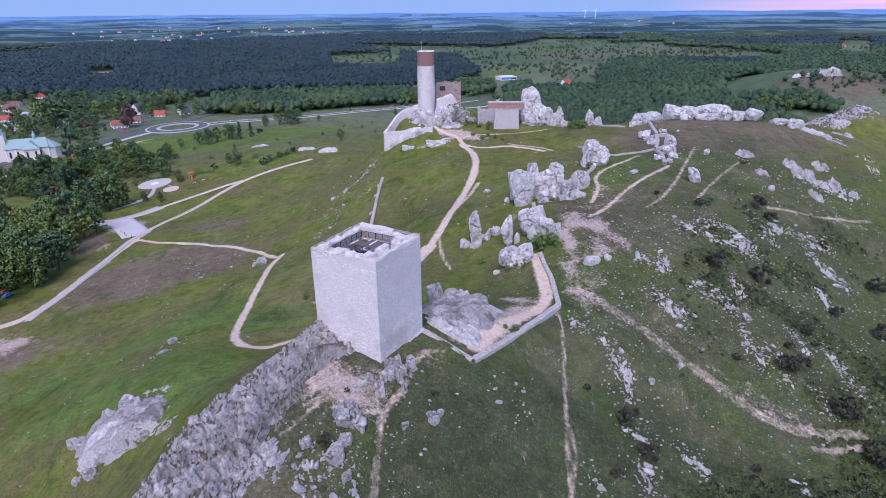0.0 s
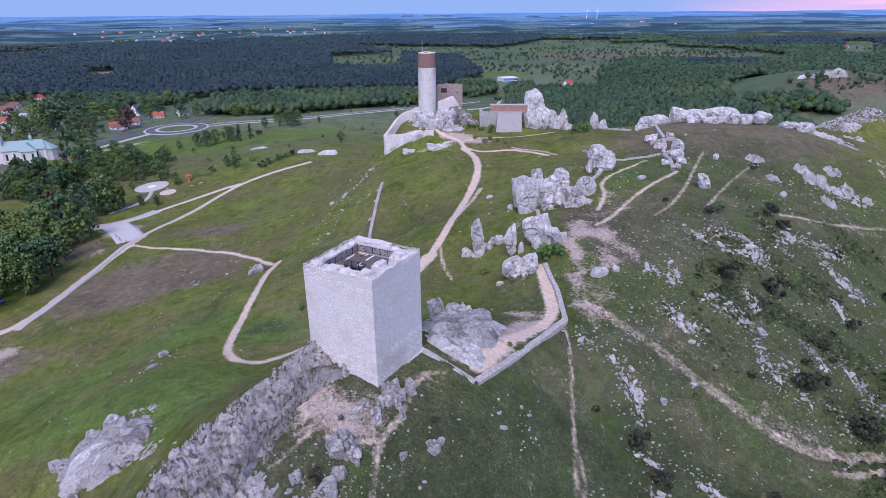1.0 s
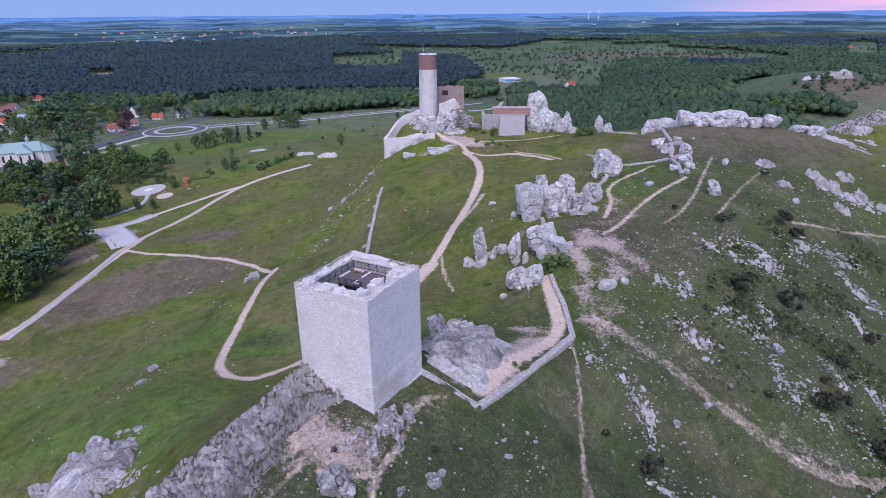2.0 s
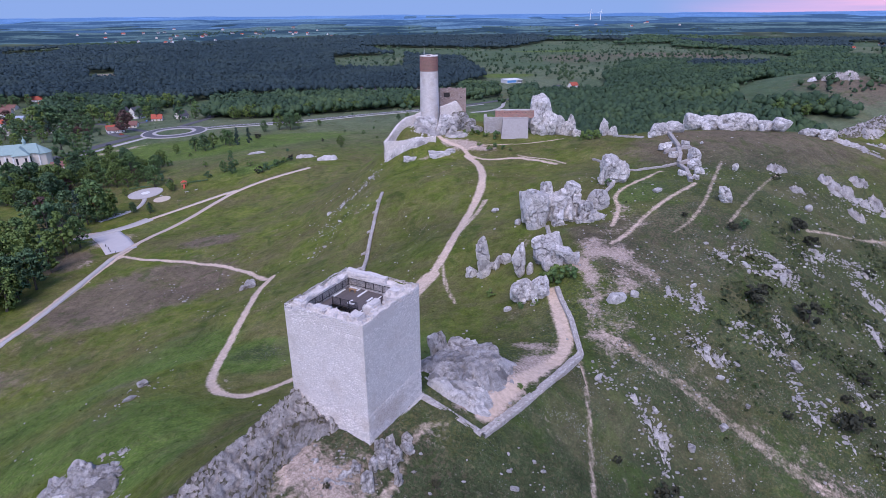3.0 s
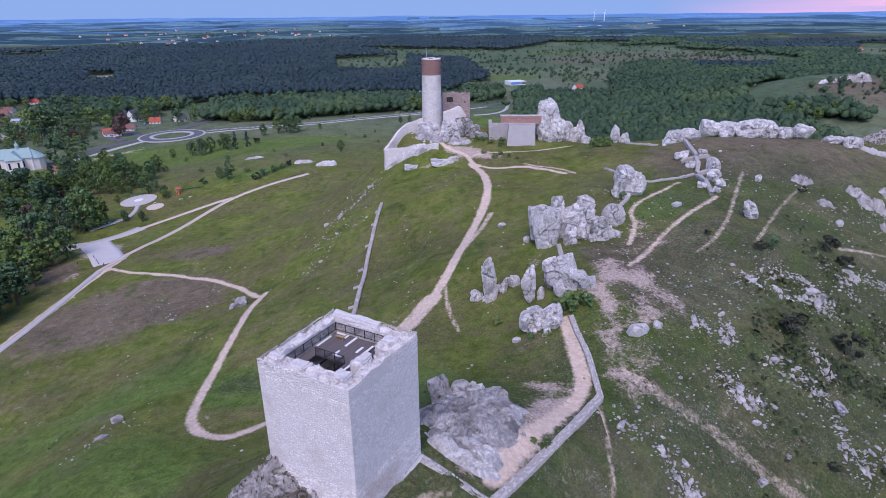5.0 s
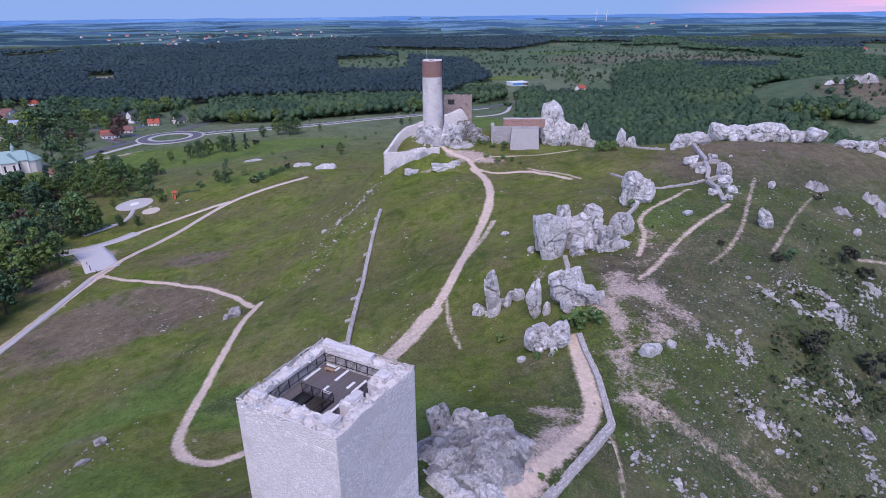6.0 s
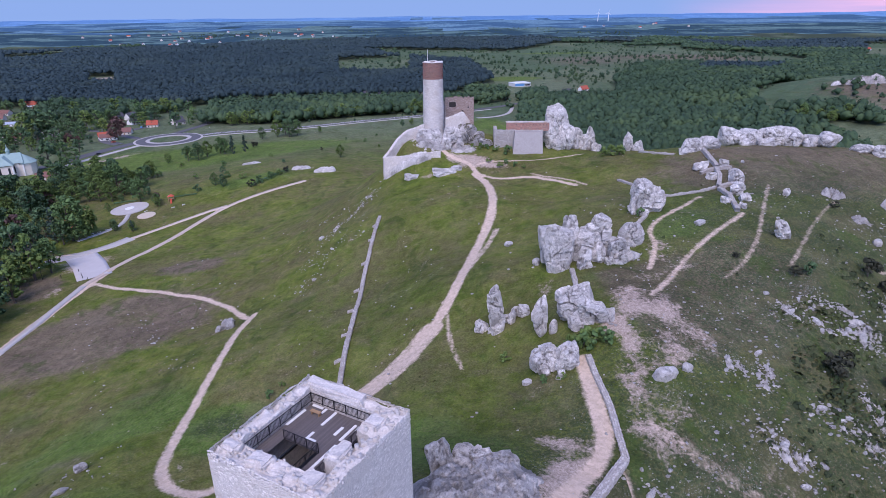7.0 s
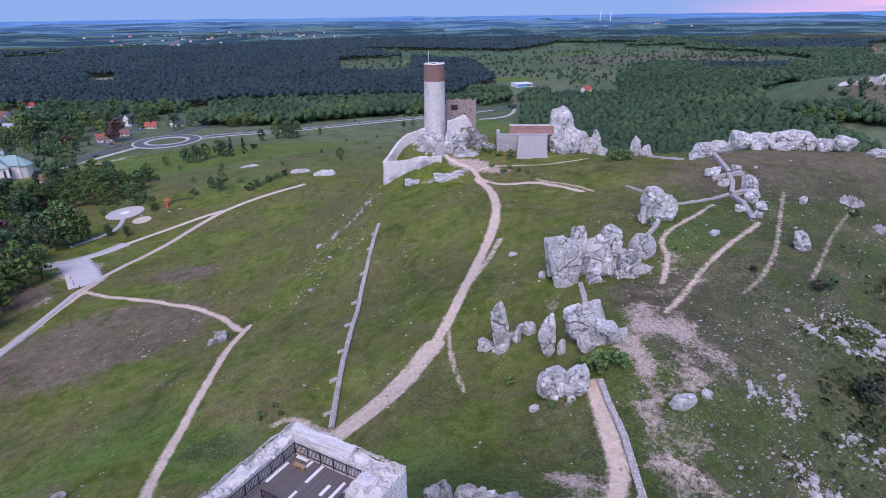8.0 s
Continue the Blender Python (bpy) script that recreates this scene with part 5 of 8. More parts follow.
outcrop("pale limestone pinnacles beyond the castle range", [(62.8, 214.8, 6.6, 5.6, 9.8, 10), (68.6, 215.4, 5.4, 4.8, 11.0, -6), (65.8, 214.0, 3.8, 3.6, 7.4, 16), (71.0, 212.4, 4.4, 4.0, 4.2, 20), (61.2, 212.4, 4.0, 3.6, 5.2, 0)], seed=18, sharp=14, taper=0.25)
outcrop("limestone rocks below the round tower", [
    (-1.2, 211.6, 10.0, 6.4, 6.6, 0), (7.4, 211.0, 10.0, 7.0, 8.4, 12), (-6.4, 213.6, 6.4, 5.6, 5.6, 10), (5.0, 206.6, 3.0, 2.6, 4.6, 0), (9.8, 206.6, 3.0, 2.6, 4.0, 22)], M_ROCK, seed=19, beds=2.8, sharp=14)
outcrop("grey overgrown rocks falling away beside the round tower", [(14.0, 212.6, 9.0, 7.4, 8.6, -8), (18.4, 211.0, 6.4, 6.4, 5.4, 18), (22.0, 208.6, 5.0, 4.4, 2.6, 30)], M_ROCK_TURF, seed=36, beds=2.8)
outcrop("low limestone ledge before the castle path", [(3.4, 186.2, 9.4, 4.6, 2.2, 6), (8.6, 187.8, 4.6, 3.2, 1.8, -10), (-10.4, 188.4, 5.8, 3.6, 1.8, 8)], seed=20, level=4)
outcrop("twin limestone boulders below the tower crag", [(-11.2, -25.2, 3.9, 3.2, 3.3, 10), (-9.4, -25.6, 2.3, 2.0, 2.2, -20)], M_ROCK_GREY, seed=21, beds=2.6, level=6)
outcrop("jagged limestone ribs under the tower's corner", [(-6.9, -18.2, 1.8, 2.2, 1.7, 10), (-5.0, -15.2, 1.5, 2.2, 1.8, -12), (-3.8, -15.4, 1.4, 2.0, 1.7, 22), (-1.8, -12.0, 1.8, 1.8, 1.3, 30), (-5.8, -13.2, 1.6, 2.0, 1.6, 0), (-4.4, -12.6, 1.5, 1.8, 1.6, 40), (-3.1, -13.4, 1.3, 1.9, 1.6, 15), (-2.9, -16.8, 1.3, 1.8, 1.2, 5), (-6.4, -15.8, 1.4, 1.9, 1.4, -8), (-2.0, -10.4, 1.6, 1.5, 1.1, 20), (-8.6, -16.6, 1.6, 1.6, 1.0, 0)], M_ROCK_GREY, seed=22, beds=1.4, level=6)
for _k, (_x, _y, _w, _d, _h) in enumerate([
        (1.9, -20.3, 2.0, 1.6, 1.8), (3.1, -18.8, 1.2, 1.0, 1.3), (-2.6, -23.2, 1.4, 1.1, 0.9), (-16.5, -30.5, 1.9, 1.5, 1.5), (-12.4, -31.3, 3.1, 2.4, 2.0), (-11.0, -28.8, 2.1, 1.6, 1.6),
        (-10.4, -33.6, 1.6, 1.3, 1.2), (79.4, 28.5, 2.4, 1.8, 1.3), (57.4, 13.3, 1.8, 1.4, 1.1), (49.3, 8.4, 1.7, 1.3, 1.1), (64.3, 18.2, 1.2, 0.9, 0.7), (-71.4, 45.8, 2.7, 2.0, 1.6)]):
    outcrop("weathered limestone boulder half sunk in turf", [(_x, _y, _w, _d, _h, 37 * _k % 90)], M_ROCK_GREY, 1.1, 40 + _k, 6, "boulder", 0.4)["group"] = "boulders on the slopes"
# ---------------------------------------------------------------- broken rock ground: crags that grow out of the slope
def blocks_at(q, seed):
    """Broken blocks in a plane: each cell's own lot, the way from its middle, and how far the next one is."""
    base = np.floor(q).astype(np.int64)
    best, second = np.full(len(q), 9.0), np.full(len(q), 9.0)
    lot, away_x, away_y = np.zeros(len(q)), np.zeros(len(q)), np.zeros(len(q))
    for i in (-1, 0, 1):
        for j in (-1, 0, 1):
            cx, cy = base[:, 0] + i, base[:, 1] + j
            dx = q[:, 0] - cx - 0.1 - 0.8 * lattice(cx, cy, 1, seed)
            dy = q[:, 1] - cy - 0.1 - 0.8 * lattice(cx, cy, 2, seed)
            d = np.hypot(dx, dy)
            near = d < best
            second = np.where(near, best, np.minimum(second, d))
            best = np.where(near, d, best)
            lot = np.where(near, lattice(cx, cy, 3, seed), lot)
            away_x, away_y = np.where(near, dx, away_x), np.where(near, dy, away_y)
    return lot, away_x, away_y, second - best


def broken(x, y, w, seed, strike, tall, grain=0.38):
    """Fractured relief in metres: tilted blocks along the strike at three sizes, with open joints between them."""
    c, t = math.cos(radians(strike)), math.sin(radians(strike))
    u, v = (x * c + y * t).ravel(), (-x * t + y * c).ravel()
    p3 = np.stack([u, v, np.zeros_like(u)], -1)
    bend = np.stack([fbm(p3 * (0.9 / w) + 5, 3, seed + 1), fbm(p3 * (0.9 / w) + 25, 3, seed + 2)], -1) - 0.5
    z, tone = np.zeros(len(u)), np.zeros(len(u))
    for k, (size, amp, gap) in enumerate(((1.5, 1.0, 0.075), (0.72, 0.62, 0.11), (0.34, 0.30, 0.16))):
        q = np.stack([u * grain, v], -1) / (w * size) + bend * (1.2 if k < 2 else 0.8)
        lot, dx, dy, edge = blocks_at(q, seed + 10 * k)
        dip = 0.5 + 0.9 * (np.modf(lot * 7.31)[0])
        z += amp * (lot - 0.5 + dip * dy * 0.55 + (np.modf(lot * 3.77)[0] - 0.5) * dx * 0.9) - amp * (1.15, 0.85, 0.5)[k] * np.exp(-((edge / gap) ** 2))
        tone += (lot - 0.5) * (0.9, 0.7, 0.3)[k]
    z += (fbm(p3 * 1.7, 3, seed + 3, 0.6) - 0.5) * 0.45
    return (z * tall).reshape(x.shape), tone


def paint_tone(me, tone):
    """How pale each block is against its neighbours."""
    a = me.attributes.new("tone", "FLOAT", "POINT")
    a.data.foreach_set("value", np.asarray(tone, dtype=np.float32))


def crag(label, cx, cy, rx, ry, turn, tall, seed, block=2.4, relief=0.9, material=None, res=0.26, name="rock_crag", shape=None, strike=8):
    """A patch of bedrock that stands tall metres out of the ground."""
    us, vs = np.arange(-1.12 * rx, 1.12 * rx, res), np.arange(-1.12 * ry, 1.12 * ry, res)
    U, V = np.meshgrid(us, vs)
    c, s = math.cos(radians(turn)), math.sin(radians(turn))
    X, Y = cx + U * c - V * s, cy + U * s + V * c
    q = np.stack([X.ravel(), Y.ravel(), np.zeros(X.size)], -1)
    wob = (fbm(q * 0.22, 3, seed) - 0.5).reshape(X.shape)
    r = (np.abs(U / rx) ** 2.6 + np.abs(V / ry) ** 2.6) ** (1 / 2.6) + wob * 0.4
    rise = 1 - np.clip((r - 0.45) / 0.53, 0, 1)
    rise = rise * rise * (3 - 2 * rise)
    if shape is not None:
        rise = rise * shape(U / rx, V / ry)
    G = ground_z(X.ravel(), Y.ravel()).reshape(X.shape)
    rough, tone = broken(X, Y, block, seed, turn + strike, relief)
    Z = G - 0.9 + rise * (tall + 0.9) + rough * np.clip(rise * 3, 0, 1)
    ny, nx = X.shape
    idx = np.arange(nx * ny).reshape(ny, nx)
    faces = np.stack([idx[:-1, :-1], idx[:-1, 1:], idx[1:, 1:], idx[1:, :-1]], -1).reshape(-1, 4)
    keepf = (rise.ravel()[faces].max(1) > 0.001)
    V = np.stack([X - cx, Y - cy, Z], -1).reshape(-1, 3)
    if name == "rock_crag":
        t = thing(name, pose(cx, cy, 0), label, "rock")
        n = max(2, int(rx / 2.4))
        piece = np.clip(((U / rx / 2.24 + 0.5).ravel() + 0.05 * tone) * n, 0, n - 0.01).astype(int)[faces].min(1)
        for k in range(n):
            own, back = np.unique(faces[keepf & (piece == k)], return_inverse=True)
            if len(own):
                me = mesh_from("rock_slab", V[own], back.reshape(-1, 4), material or M_ROCK_GREY, False)
                paint_tone(me, tone[own])
                new("rock_slab", me).parent = t
        return t
    me = mesh_from(name, V, faces[keepf], material or M_ROCK_GREY, False)
    paint_tone(me, tone)
    ob = new(name, me)
    ob.location = (cx, cy, 0)
    return tagged(ob, label, "rock")


def spur():
    """The rock rib that runs from the tower's foot to the south-west: steep outside, shelving inside."""
    crest = np.array([(-17.0, -3.5, 3.6), (-18.9, -6.6, 3.6), (-21.7, -11.9, 3.2), (-24.9, -17.5, 2.7), (-29.0, -25.0, 1.8), (-31.5, -29.0, 1.3), (-32.7, -33.3, 0.8), (-33.8, -39.0, 0.2), (-36.0, -44.5, -1.5), (-40.0, -51.0, -4.5)])
    seg = np.r_[0, np.cumsum(np.hypot(*np.diff(crest[:, :2], axis=0).T))]
    ss, ww = np.arange(0, seg[-1], 0.25), np.arange(-9.0, 20.0, 0.25)
    C = np.stack([np.interp(ss, seg, crest[:, k]) for k in range(3)], -1)
    T = np.gradient(C[:, :2], axis=0)
    T /= np.linalg.norm(T, axis=1, keepdims=True)
    for _ in range(60):
        T[1:-1] = (T[:-2] + T[1:-1] + T[2:]) / 3
    N = np.stack([-T[:, 1], T[:, 0]], -1)
    S, W = np.meshgrid(np.arange(len(ss)), ww)
    X, Y = C[S, 0] + W * N[S, 0], C[S, 1] + W * N[S, 1]
    q = np.stack([X.ravel(), Y.ravel(), np.zeros(X.size)], -1)
    wob = ((fbm(q * 0.13, 4, 71) - 0.5) * 17).reshape(X.shape)
    G = ground_z(X.ravel(), Y.ravel()).reshape(X.shape)
    across = np.clip(-W, 0, None) ** 1.25 * 1.05
    inner = np.clip(W, 0, None)
    Z = C[S, 2] - across - inner * (0.26 + 0.012 * inner)
    fade = np.clip((W + wob - np.interp(C[S, 1], (-30, -21, -11, -5), (9.0, 5.0, 5.0, 8.0))) / 5.0, 0, 1)
    Z = np.where(W > 3, np.maximum(Z, G + 0.25 * (1 - fade)), Z)
    Z = Z - fade * 1.9 - np.clip((W - 15) / 4, 0, 1) * 3
    end = np.clip((S / len(ss) - 0.86) / 0.14, 0, 1)
    Z = Z - 6 * end
    small, tone = broken(X, Y, 1.1, 72, 62, 0.75, 0.20)
    large, tone2 = broken(X, Y, 3.2, 75, 63, 0.95, 0.20)
    Z = Z + (small + large) * (1 - 0.4 * fade)
    n, m = X.shape
    idx = np.arange(n * m).reshape(n, m)
    faces = np.stack([idx[:-1, :-1], idx[:-1, 1:], idx[1:, 1:], idx[1:, :-1]], -1).reshape(-1, 4)
    over = (Z - G).ravel()[faces].max(1) > -1.2
    t = thing("rock_spur", pose(-20, -10, 0), "jagged grey limestone rib below the square tower", "rock")
    V, shade = np.stack([X + 20, Y + 10, Z], -1).reshape(-1, 3), 0.4 * tone + 0.9 * tone2
    piece = np.clip((S.ravel() / len(ss) + 0.06 * tone2) * 9, 0, 8.99).astype(int)[faces].min(1)
    for k in range(9):
        own, back = np.unique(faces[over & (piece == k)], return_inverse=True)
        if not len(own):
            continue
        me = mesh_from("rock_shelf", V[own], back.reshape(-1, 4), M_ROCK_TURF, False)
        paint_tone(me, shade[own])
        new("rock_shelf", me).parent = t
    return t


spur()
crag("fissured limestone mound inside the tower court", 8.4, 11.2, 11.6, 9.6, 38, 3.2, 81, 1.3, 0.42, M_ROCK_GREY, 0.2, shape=lambda u, v: 0.74 + 0.28 * v + 0.1 * u)
crag("flat limestone slab at the foot of the court mound", 5.6, 3.4, 8.0, 4.6, -24, 1.3, 80, 2.2, 0.5, M_ROCK, 0.22)
outcrop("upright limestone stump on the court mound", [(2.6, 16.4, 3.6, 3.0, 6.2, 10), (6.6, 17.4, 5.6, 3.4, 3.9, -12), (11.0, 16.8, 5.2, 3.4, 3.2, 8)], M_ROCK_GREY, seed=25)
crag("broad pale limestone outcrop in the lower meadow", -64.0, 2.6, 14.0, 9.4, -24, 2.1, 82, 2.6, 1.0, M_ROCK_GREY)
crag("pale smooth limestone slab on the outcrop", -66.6, 0.2, 6.8, 4.4, 14, 3.0, 78, 4.4, 0.5, M_ROCK)
outcrop("thick limestone beds topping the outcrop", [(-64.0, 8.6, 6.4, 3.2, 2.6, -14), (-68.6, 6.4, 5.0, 3.4, 2.4, -30), (-60.0, 4.4, 4.6, 3.2, 2.2, -20), (-73.6, 3.6, 3.6, 3.0, 2.0, 10), (-66.6, -6.4, 3.6, 2.4, 1.8, -20), (-57.0, -1.4, 3.4, 2.4, 1.8, 15), (-55.0, -4.6, 2.6, 1.8, 1.4, 40), (-76.8, 5.0, 2.6, 2.2, 1.5, 30), (-70.2, -5.8, 2.2, 1.8, 1.3, 0)], M_ROCK_GREY, 1.4, 29, 5)
crag("low limestone ribs below the outcrop", -52.0, -4.0, 6.0, 3.4, -28, 0.0, 83, 1.3, 0.9, M_ROCK_GREY)
crag("broken limestone steps beside the outcrop", -60.0, 12.0, 6.0, 3.0, -20, -0.1, 79, 1.4, 0.9, M_ROCK_GREY)
crag("shelving limestone by the tower's western foot", -17.6, -9.6, 4.6, 3.2, -30, 0.9, 84, 1.3, 0.8, M_ROCK_TURF)
crag("broken limestone shelves on the tower slope", -22.5, -34.0, 6.0, 5.0, 60, 0.3, 85, 1.4, 1.0, M_ROCK_GREY)
crag("rubbly limestone step below the tower", -11.4, -17.4, 4.6, 3.4, 10, 0.1, 86, 0.9, 0.8, M_ROCK_GREY)
crag("limestone ledge on the western flank", -92.0, 337.0, 9.0, 4.6, 12, 1.6, 87, 2.4, 1.1, M_ROCK, 0.5)
crag("limestone ledge beside the hill road", -74.5, 330.0, 10.0, 4.8, 25, 1.8, 88, 2.4, 1.1, M_ROCK, 0.5)
crag("low grey ledge in the meadow", -137.0, 372.0, 9.0, 4.0, 0, 0.8, 89, 2.4, 0.9, M_ROCK_GREY, 0.6)
crag("craggy limestone summit of the neighbouring hill", 456.0, 606.0, 23.0, 11.0, -8, 6.5, 90, 4.4, 3.2, M_ROCK_TURF, 0.7)
crag("rocky knob on the neighbouring hill", 428.0, 612.0, 6.0, 4.0, 0, 4.0, 91, 3.0, 1.6, M_ROCK, 0.8)
crag("low limestone slabs along the eastern shoulder", 176.0, 160.0, 15.0, 5.5, -40, 0.6, 92, 2.6, 1.2, M_ROCK_GREY, 0.5)
crag("great sloping limestone slabs of the eastern knoll", 203.0, 201.0, 17.0, 11.0, 38, 1.2, 93, 3.2, 1.5, M_ROCK_TURF, 0.55)
crag("bare limestone flank of the eastern knoll", 224.0, 212.0, 19.0, 11.0, 30, 1.2, 94, 3.4, 1.6, M_ROCK_TURF, 0.55)
crag("pale limestone crown of the eastern knoll", 240.0, 226.0, 18.0, 10.0, 10, 1.6, 95, 3.6, 1.7, M_ROCK, 0.55)
crag("rocky steps below the eastern knoll", 198.0, 178.0, 14.0, 5.0, 35, 0.2, 96, 2.2, 1.2, M_ROCK_GREY, 0.5)


for _k, (_x, _y, _w, _d, _h) in enumerate([
        (90.0, 92.6, 3.6, 2.9, 4.6), (124.4, 127.6, 8.0, 5.8, 3.0), (123.9, 112.0, 5.8, 4.4, 2.6), (122.6, 102.4, 2.8, 2.2, 1.8), (141.1, 125.2, 5.0, 3.8, 4.4), (142.6, 121.5, 7.6, 5.6, 3.6),
        (147.2, 120.9, 5.4, 4.2, 4.2), (156.6, 129.3, 6.4, 5.0, 3.0), (156.8, 119.2, 6.2, 4.8, 3.2), (162.6, 115.1, 4.4, 3.4, 1.8), (142.9, 108.3, 5.8, 4.5, 2.8), (72.1, 100.6, 3.3, 2.5, 0.9),
        (107.0, 122.9, 1.7, 1.3, 2.6), (106.8, 152.1, 1.5, 1.2, 0.8), (51.0, 87.4, 3.0, 2.3, 1.3), (26.7, 89.3, 2.3, 1.8, 1.4), (21.6, 108.0, 2.6, 2.0, 1.3), (19.0, 46.2, 1.8, 1.4, 1.0)]):
    if _w >= 4:
        crag("jagged limestone rock standing out of the turf", _x, _y, _w * 0.75, _d * 0.7, 53 * _k % 90, _h * 0.38, 160 + _k, 1.3, 0.55 + 0.16 * _h, M_ROCK_GREY, 0.3)["group"] = "boulders on the slopes"
        continue
    outcrop("pale limestone rock standing out of the turf", [(_x, _y, _w, _d, _h, 53 * _k % 90)], M_ROCK, 1.8 if _h > 2.5 else 0, 60 + _k, 5, "boulder", 0.5)["group"] = "boulders on the slopes"


# ---------------------------------------------------------------- scattered rock
UPPER_SLOPE = [(75, 64, 88, 70, 14), (89, 68, 95, 65, 16), (90, 58, 98, 65, 12), (104, 74, 118, 80, 12), (106, 72, 107, 69, 6), (144, 118, 162, 115, 26), (119, 79, 132, 79, 22), (122, 73, 128, 64, 26), (116, 57, 115, 50, 10),
               (64, 47, 61, 40, 10), (58, 47, 57, 41, 6), (58, 32, 62, 26, 24), (75, 35, 78, 29, 14), (70, 38, 73, 33, 12), (82, 44, 82, 35, 8), (186, 145, 182, 132, 5), (81, 62, 97, 59, 14), (33, 19, 35, 16, 6)]
LOWER_SLOPE = [(40, 15, 42, 11, 8), (43, 12, 43, 2, 10), (77, 24, 78, 17, 18), (82, 22, 84, 20, 6), (83, 15, 83, 13, 5), (93, 30, 93, 24, 8), (90, 14, 91, 9, 9), (102, 29, 104, 19, 20), (41, -4, 44, -6, 6), (41, -12, 41, -17, 8),
               (52, -7, 54, -11, 10), (30, -17, 31, -20, 5), (74, -11, 73, -14, 5), (15, -8, 18, -11, 4), (-13, -30, -9, -38, 12), (-18, -33, -15, -38, 8)]
WEST_FLANK = [(-43, 168, -36, 180, 8), (-45, 130, -42, 141, 5), (-33, 183, -27, 195, 9), (-48, 150, -44, 160, 5), (-43, 147, -38, 153, 5), (-45, 194, -29, 188, 5), (-40, 168, -27, 152, 5), (-104, 135, -74, 96, 5), (-129, 141, -88, 79, 4), (-73, 33, -69, 48, 4)]
_forms = [(boulder_mesh((1.0, rng_d, rng_h), 200 + k, 3, M_ROCK if k % 3 else M_ROCK_GREY, 0, 0.8)) for k, (rng_d, rng_h) in enumerate([(0.8, 0.9), (0.6, 1.1), (0.9, 0.6), (0.7, 0.75), (0.5, 0.8), (0.85, 1.2), (0.6, 0.55), (0.75, 0.95)])]


def scatter_rocks():
    rng = np.random.default_rng(5)
    for area, group, big in ((UPPER_SLOPE, "rocks of the upper slope", 1.0), (LOWER_SLOPE, "rocks of the lower slope", 0.85), (WEST_FLANK, "rocks of the western flank", 1.0)):
        for x0, y0, x1, y1, n in area:
            ln = math.hypot(x1 - x0, y1 - y0)
            for _ in range(int(n * 0.45)):
                f = rng.uniform(-0.05, 1.05)
                x, y = x0 + (x1 - x0) * f + rng.normal(0, 0.7 + 0.15 * ln), y0 + (y1 - y0) * f + rng.normal(0, 0.7 + 0.12 * ln)
                s = big * (0.5 + 2.2 * rng.beta(1.2, 3.4))
                ob = new("rock", _forms[int(rng.integers(len(_forms)))])
                p = at_ground(x, y, -0.28 * s)
                ob.matrix_basis = Matrix.Translation(p) @ Euler((rng.normal(0, 0.2), rng.normal(0, 0.2), rng.uniform(0, 6.28))).to_matrix().to_4x4() @ Matrix.Diagonal((s * 1.4, s, s * 0.7, 1))
                tagged(ob, "grey limestone rock half buried in the turf", "rock", group)


def scatter_stones():
    """Fist- to bucket-sized stones all over the hill, as one sheet."""
    rng = np.random.default_rng(6)
    u, f = unit_sphere(1)
    V, Fc = [], []
    n = 0
    spots = []
    while len(spots) < 1500:
        x, y = rng.uniform(-120, 165), rng.uniform(-32, 215)
        den = fbm(np.array([[x * 0.06, y * 0.06, 0.0]]), 3, 44)[0]
        side = 0.10 + 0.6 * (x > 40) * (y < 130)
        if rng.uniform() < side * np.clip((den - 0.38) * 5, 0, 1):
            spots.append((x, y))
    for area in (UPPER_SLOPE, LOWER_SLOPE, WEST_FLANK):
        for x0, y0, x1, y1, m in area:
            for _ in range(m * 7):
                t = rng.uniform(-0.2, 1.2)
                spots.append((x0 + (x1 - x0) * t + rng.normal(0, 1.7), y0 + (y1 - y0) * t + rng.normal(0, 1.7)))
    while len(spots) < 5600:
        x, y = rng.uniform(36, 150), rng.uniform(-30, 120)
        if rng.uniform() < np.clip((fbm(np.array([[x * 0.07, y * 0.07, 2.0]]), 3, 45)[0] - 0.44) * 6, 0.05, 1) and y < 20 + 0.75 * x:
            spots.append((x, y))
    for _ in range(180):
        spots.append((-11 + 11 * rng.normal() * 0.7, -24 + 7 * rng.normal()))
    spots = np.array(spots)
    zs = ground_z(spots[:, 0], spots[:, 1])
    for (x, y), z in zip(spots, zs):
        s = 0.10 + 0.42 * rng.beta(1.1, 3.5)
        p = u * (np.array([s * 1.3, s, s * 0.8]) * rng.uniform(0.6, 1.3, 3)) * rng.uniform(0.62, 1.2, (len(u), 1))
        V.append(p + (x, y, z + s * 0.15))
        Fc.append(f + n)
        n += len(u)
    me = mesh_from("loose_stones", np.concatenate(V), np.concatenate(Fc), M_ROCK_GREY, False)
    tagged(new("loose_stones", me), "scattered small limestone stones in the grass", "stones", kind="stuff")


def rock_bands():
    """Low ribs of jagged bedrock that break the turf along the slopes."""
    k = 0
    for area, tall in ((UPPER_SLOPE, 0.75), (LOWER_SLOPE, 0.65), (WEST_FLANK, 0.5)):
        for x0, y0, x1, y1, n in area:
            ln = math.hypot(x1 - x0, y1 - y0)
            k += 1
            if n < 5 or area is WEST_FLANK and n < 8:
                continue
            crag("jagged grey limestone rib breaking the turf", (x0 + x1) / 2, (y0 + y1) / 2, ln * 0.55 + 1.6, 1.5 + 0.12 * ln + 0.05 * n, math.degrees(math.atan2(y1 - y0, x1 - x0)), -0.05, 500 + k, 0.95, tall * 1.35, M_ROCK_GREY, 0.24, "rock_rib")["group"] = "rock ribs of the slopes"


scatter_rocks()
rock_bands()
scatter_stones()

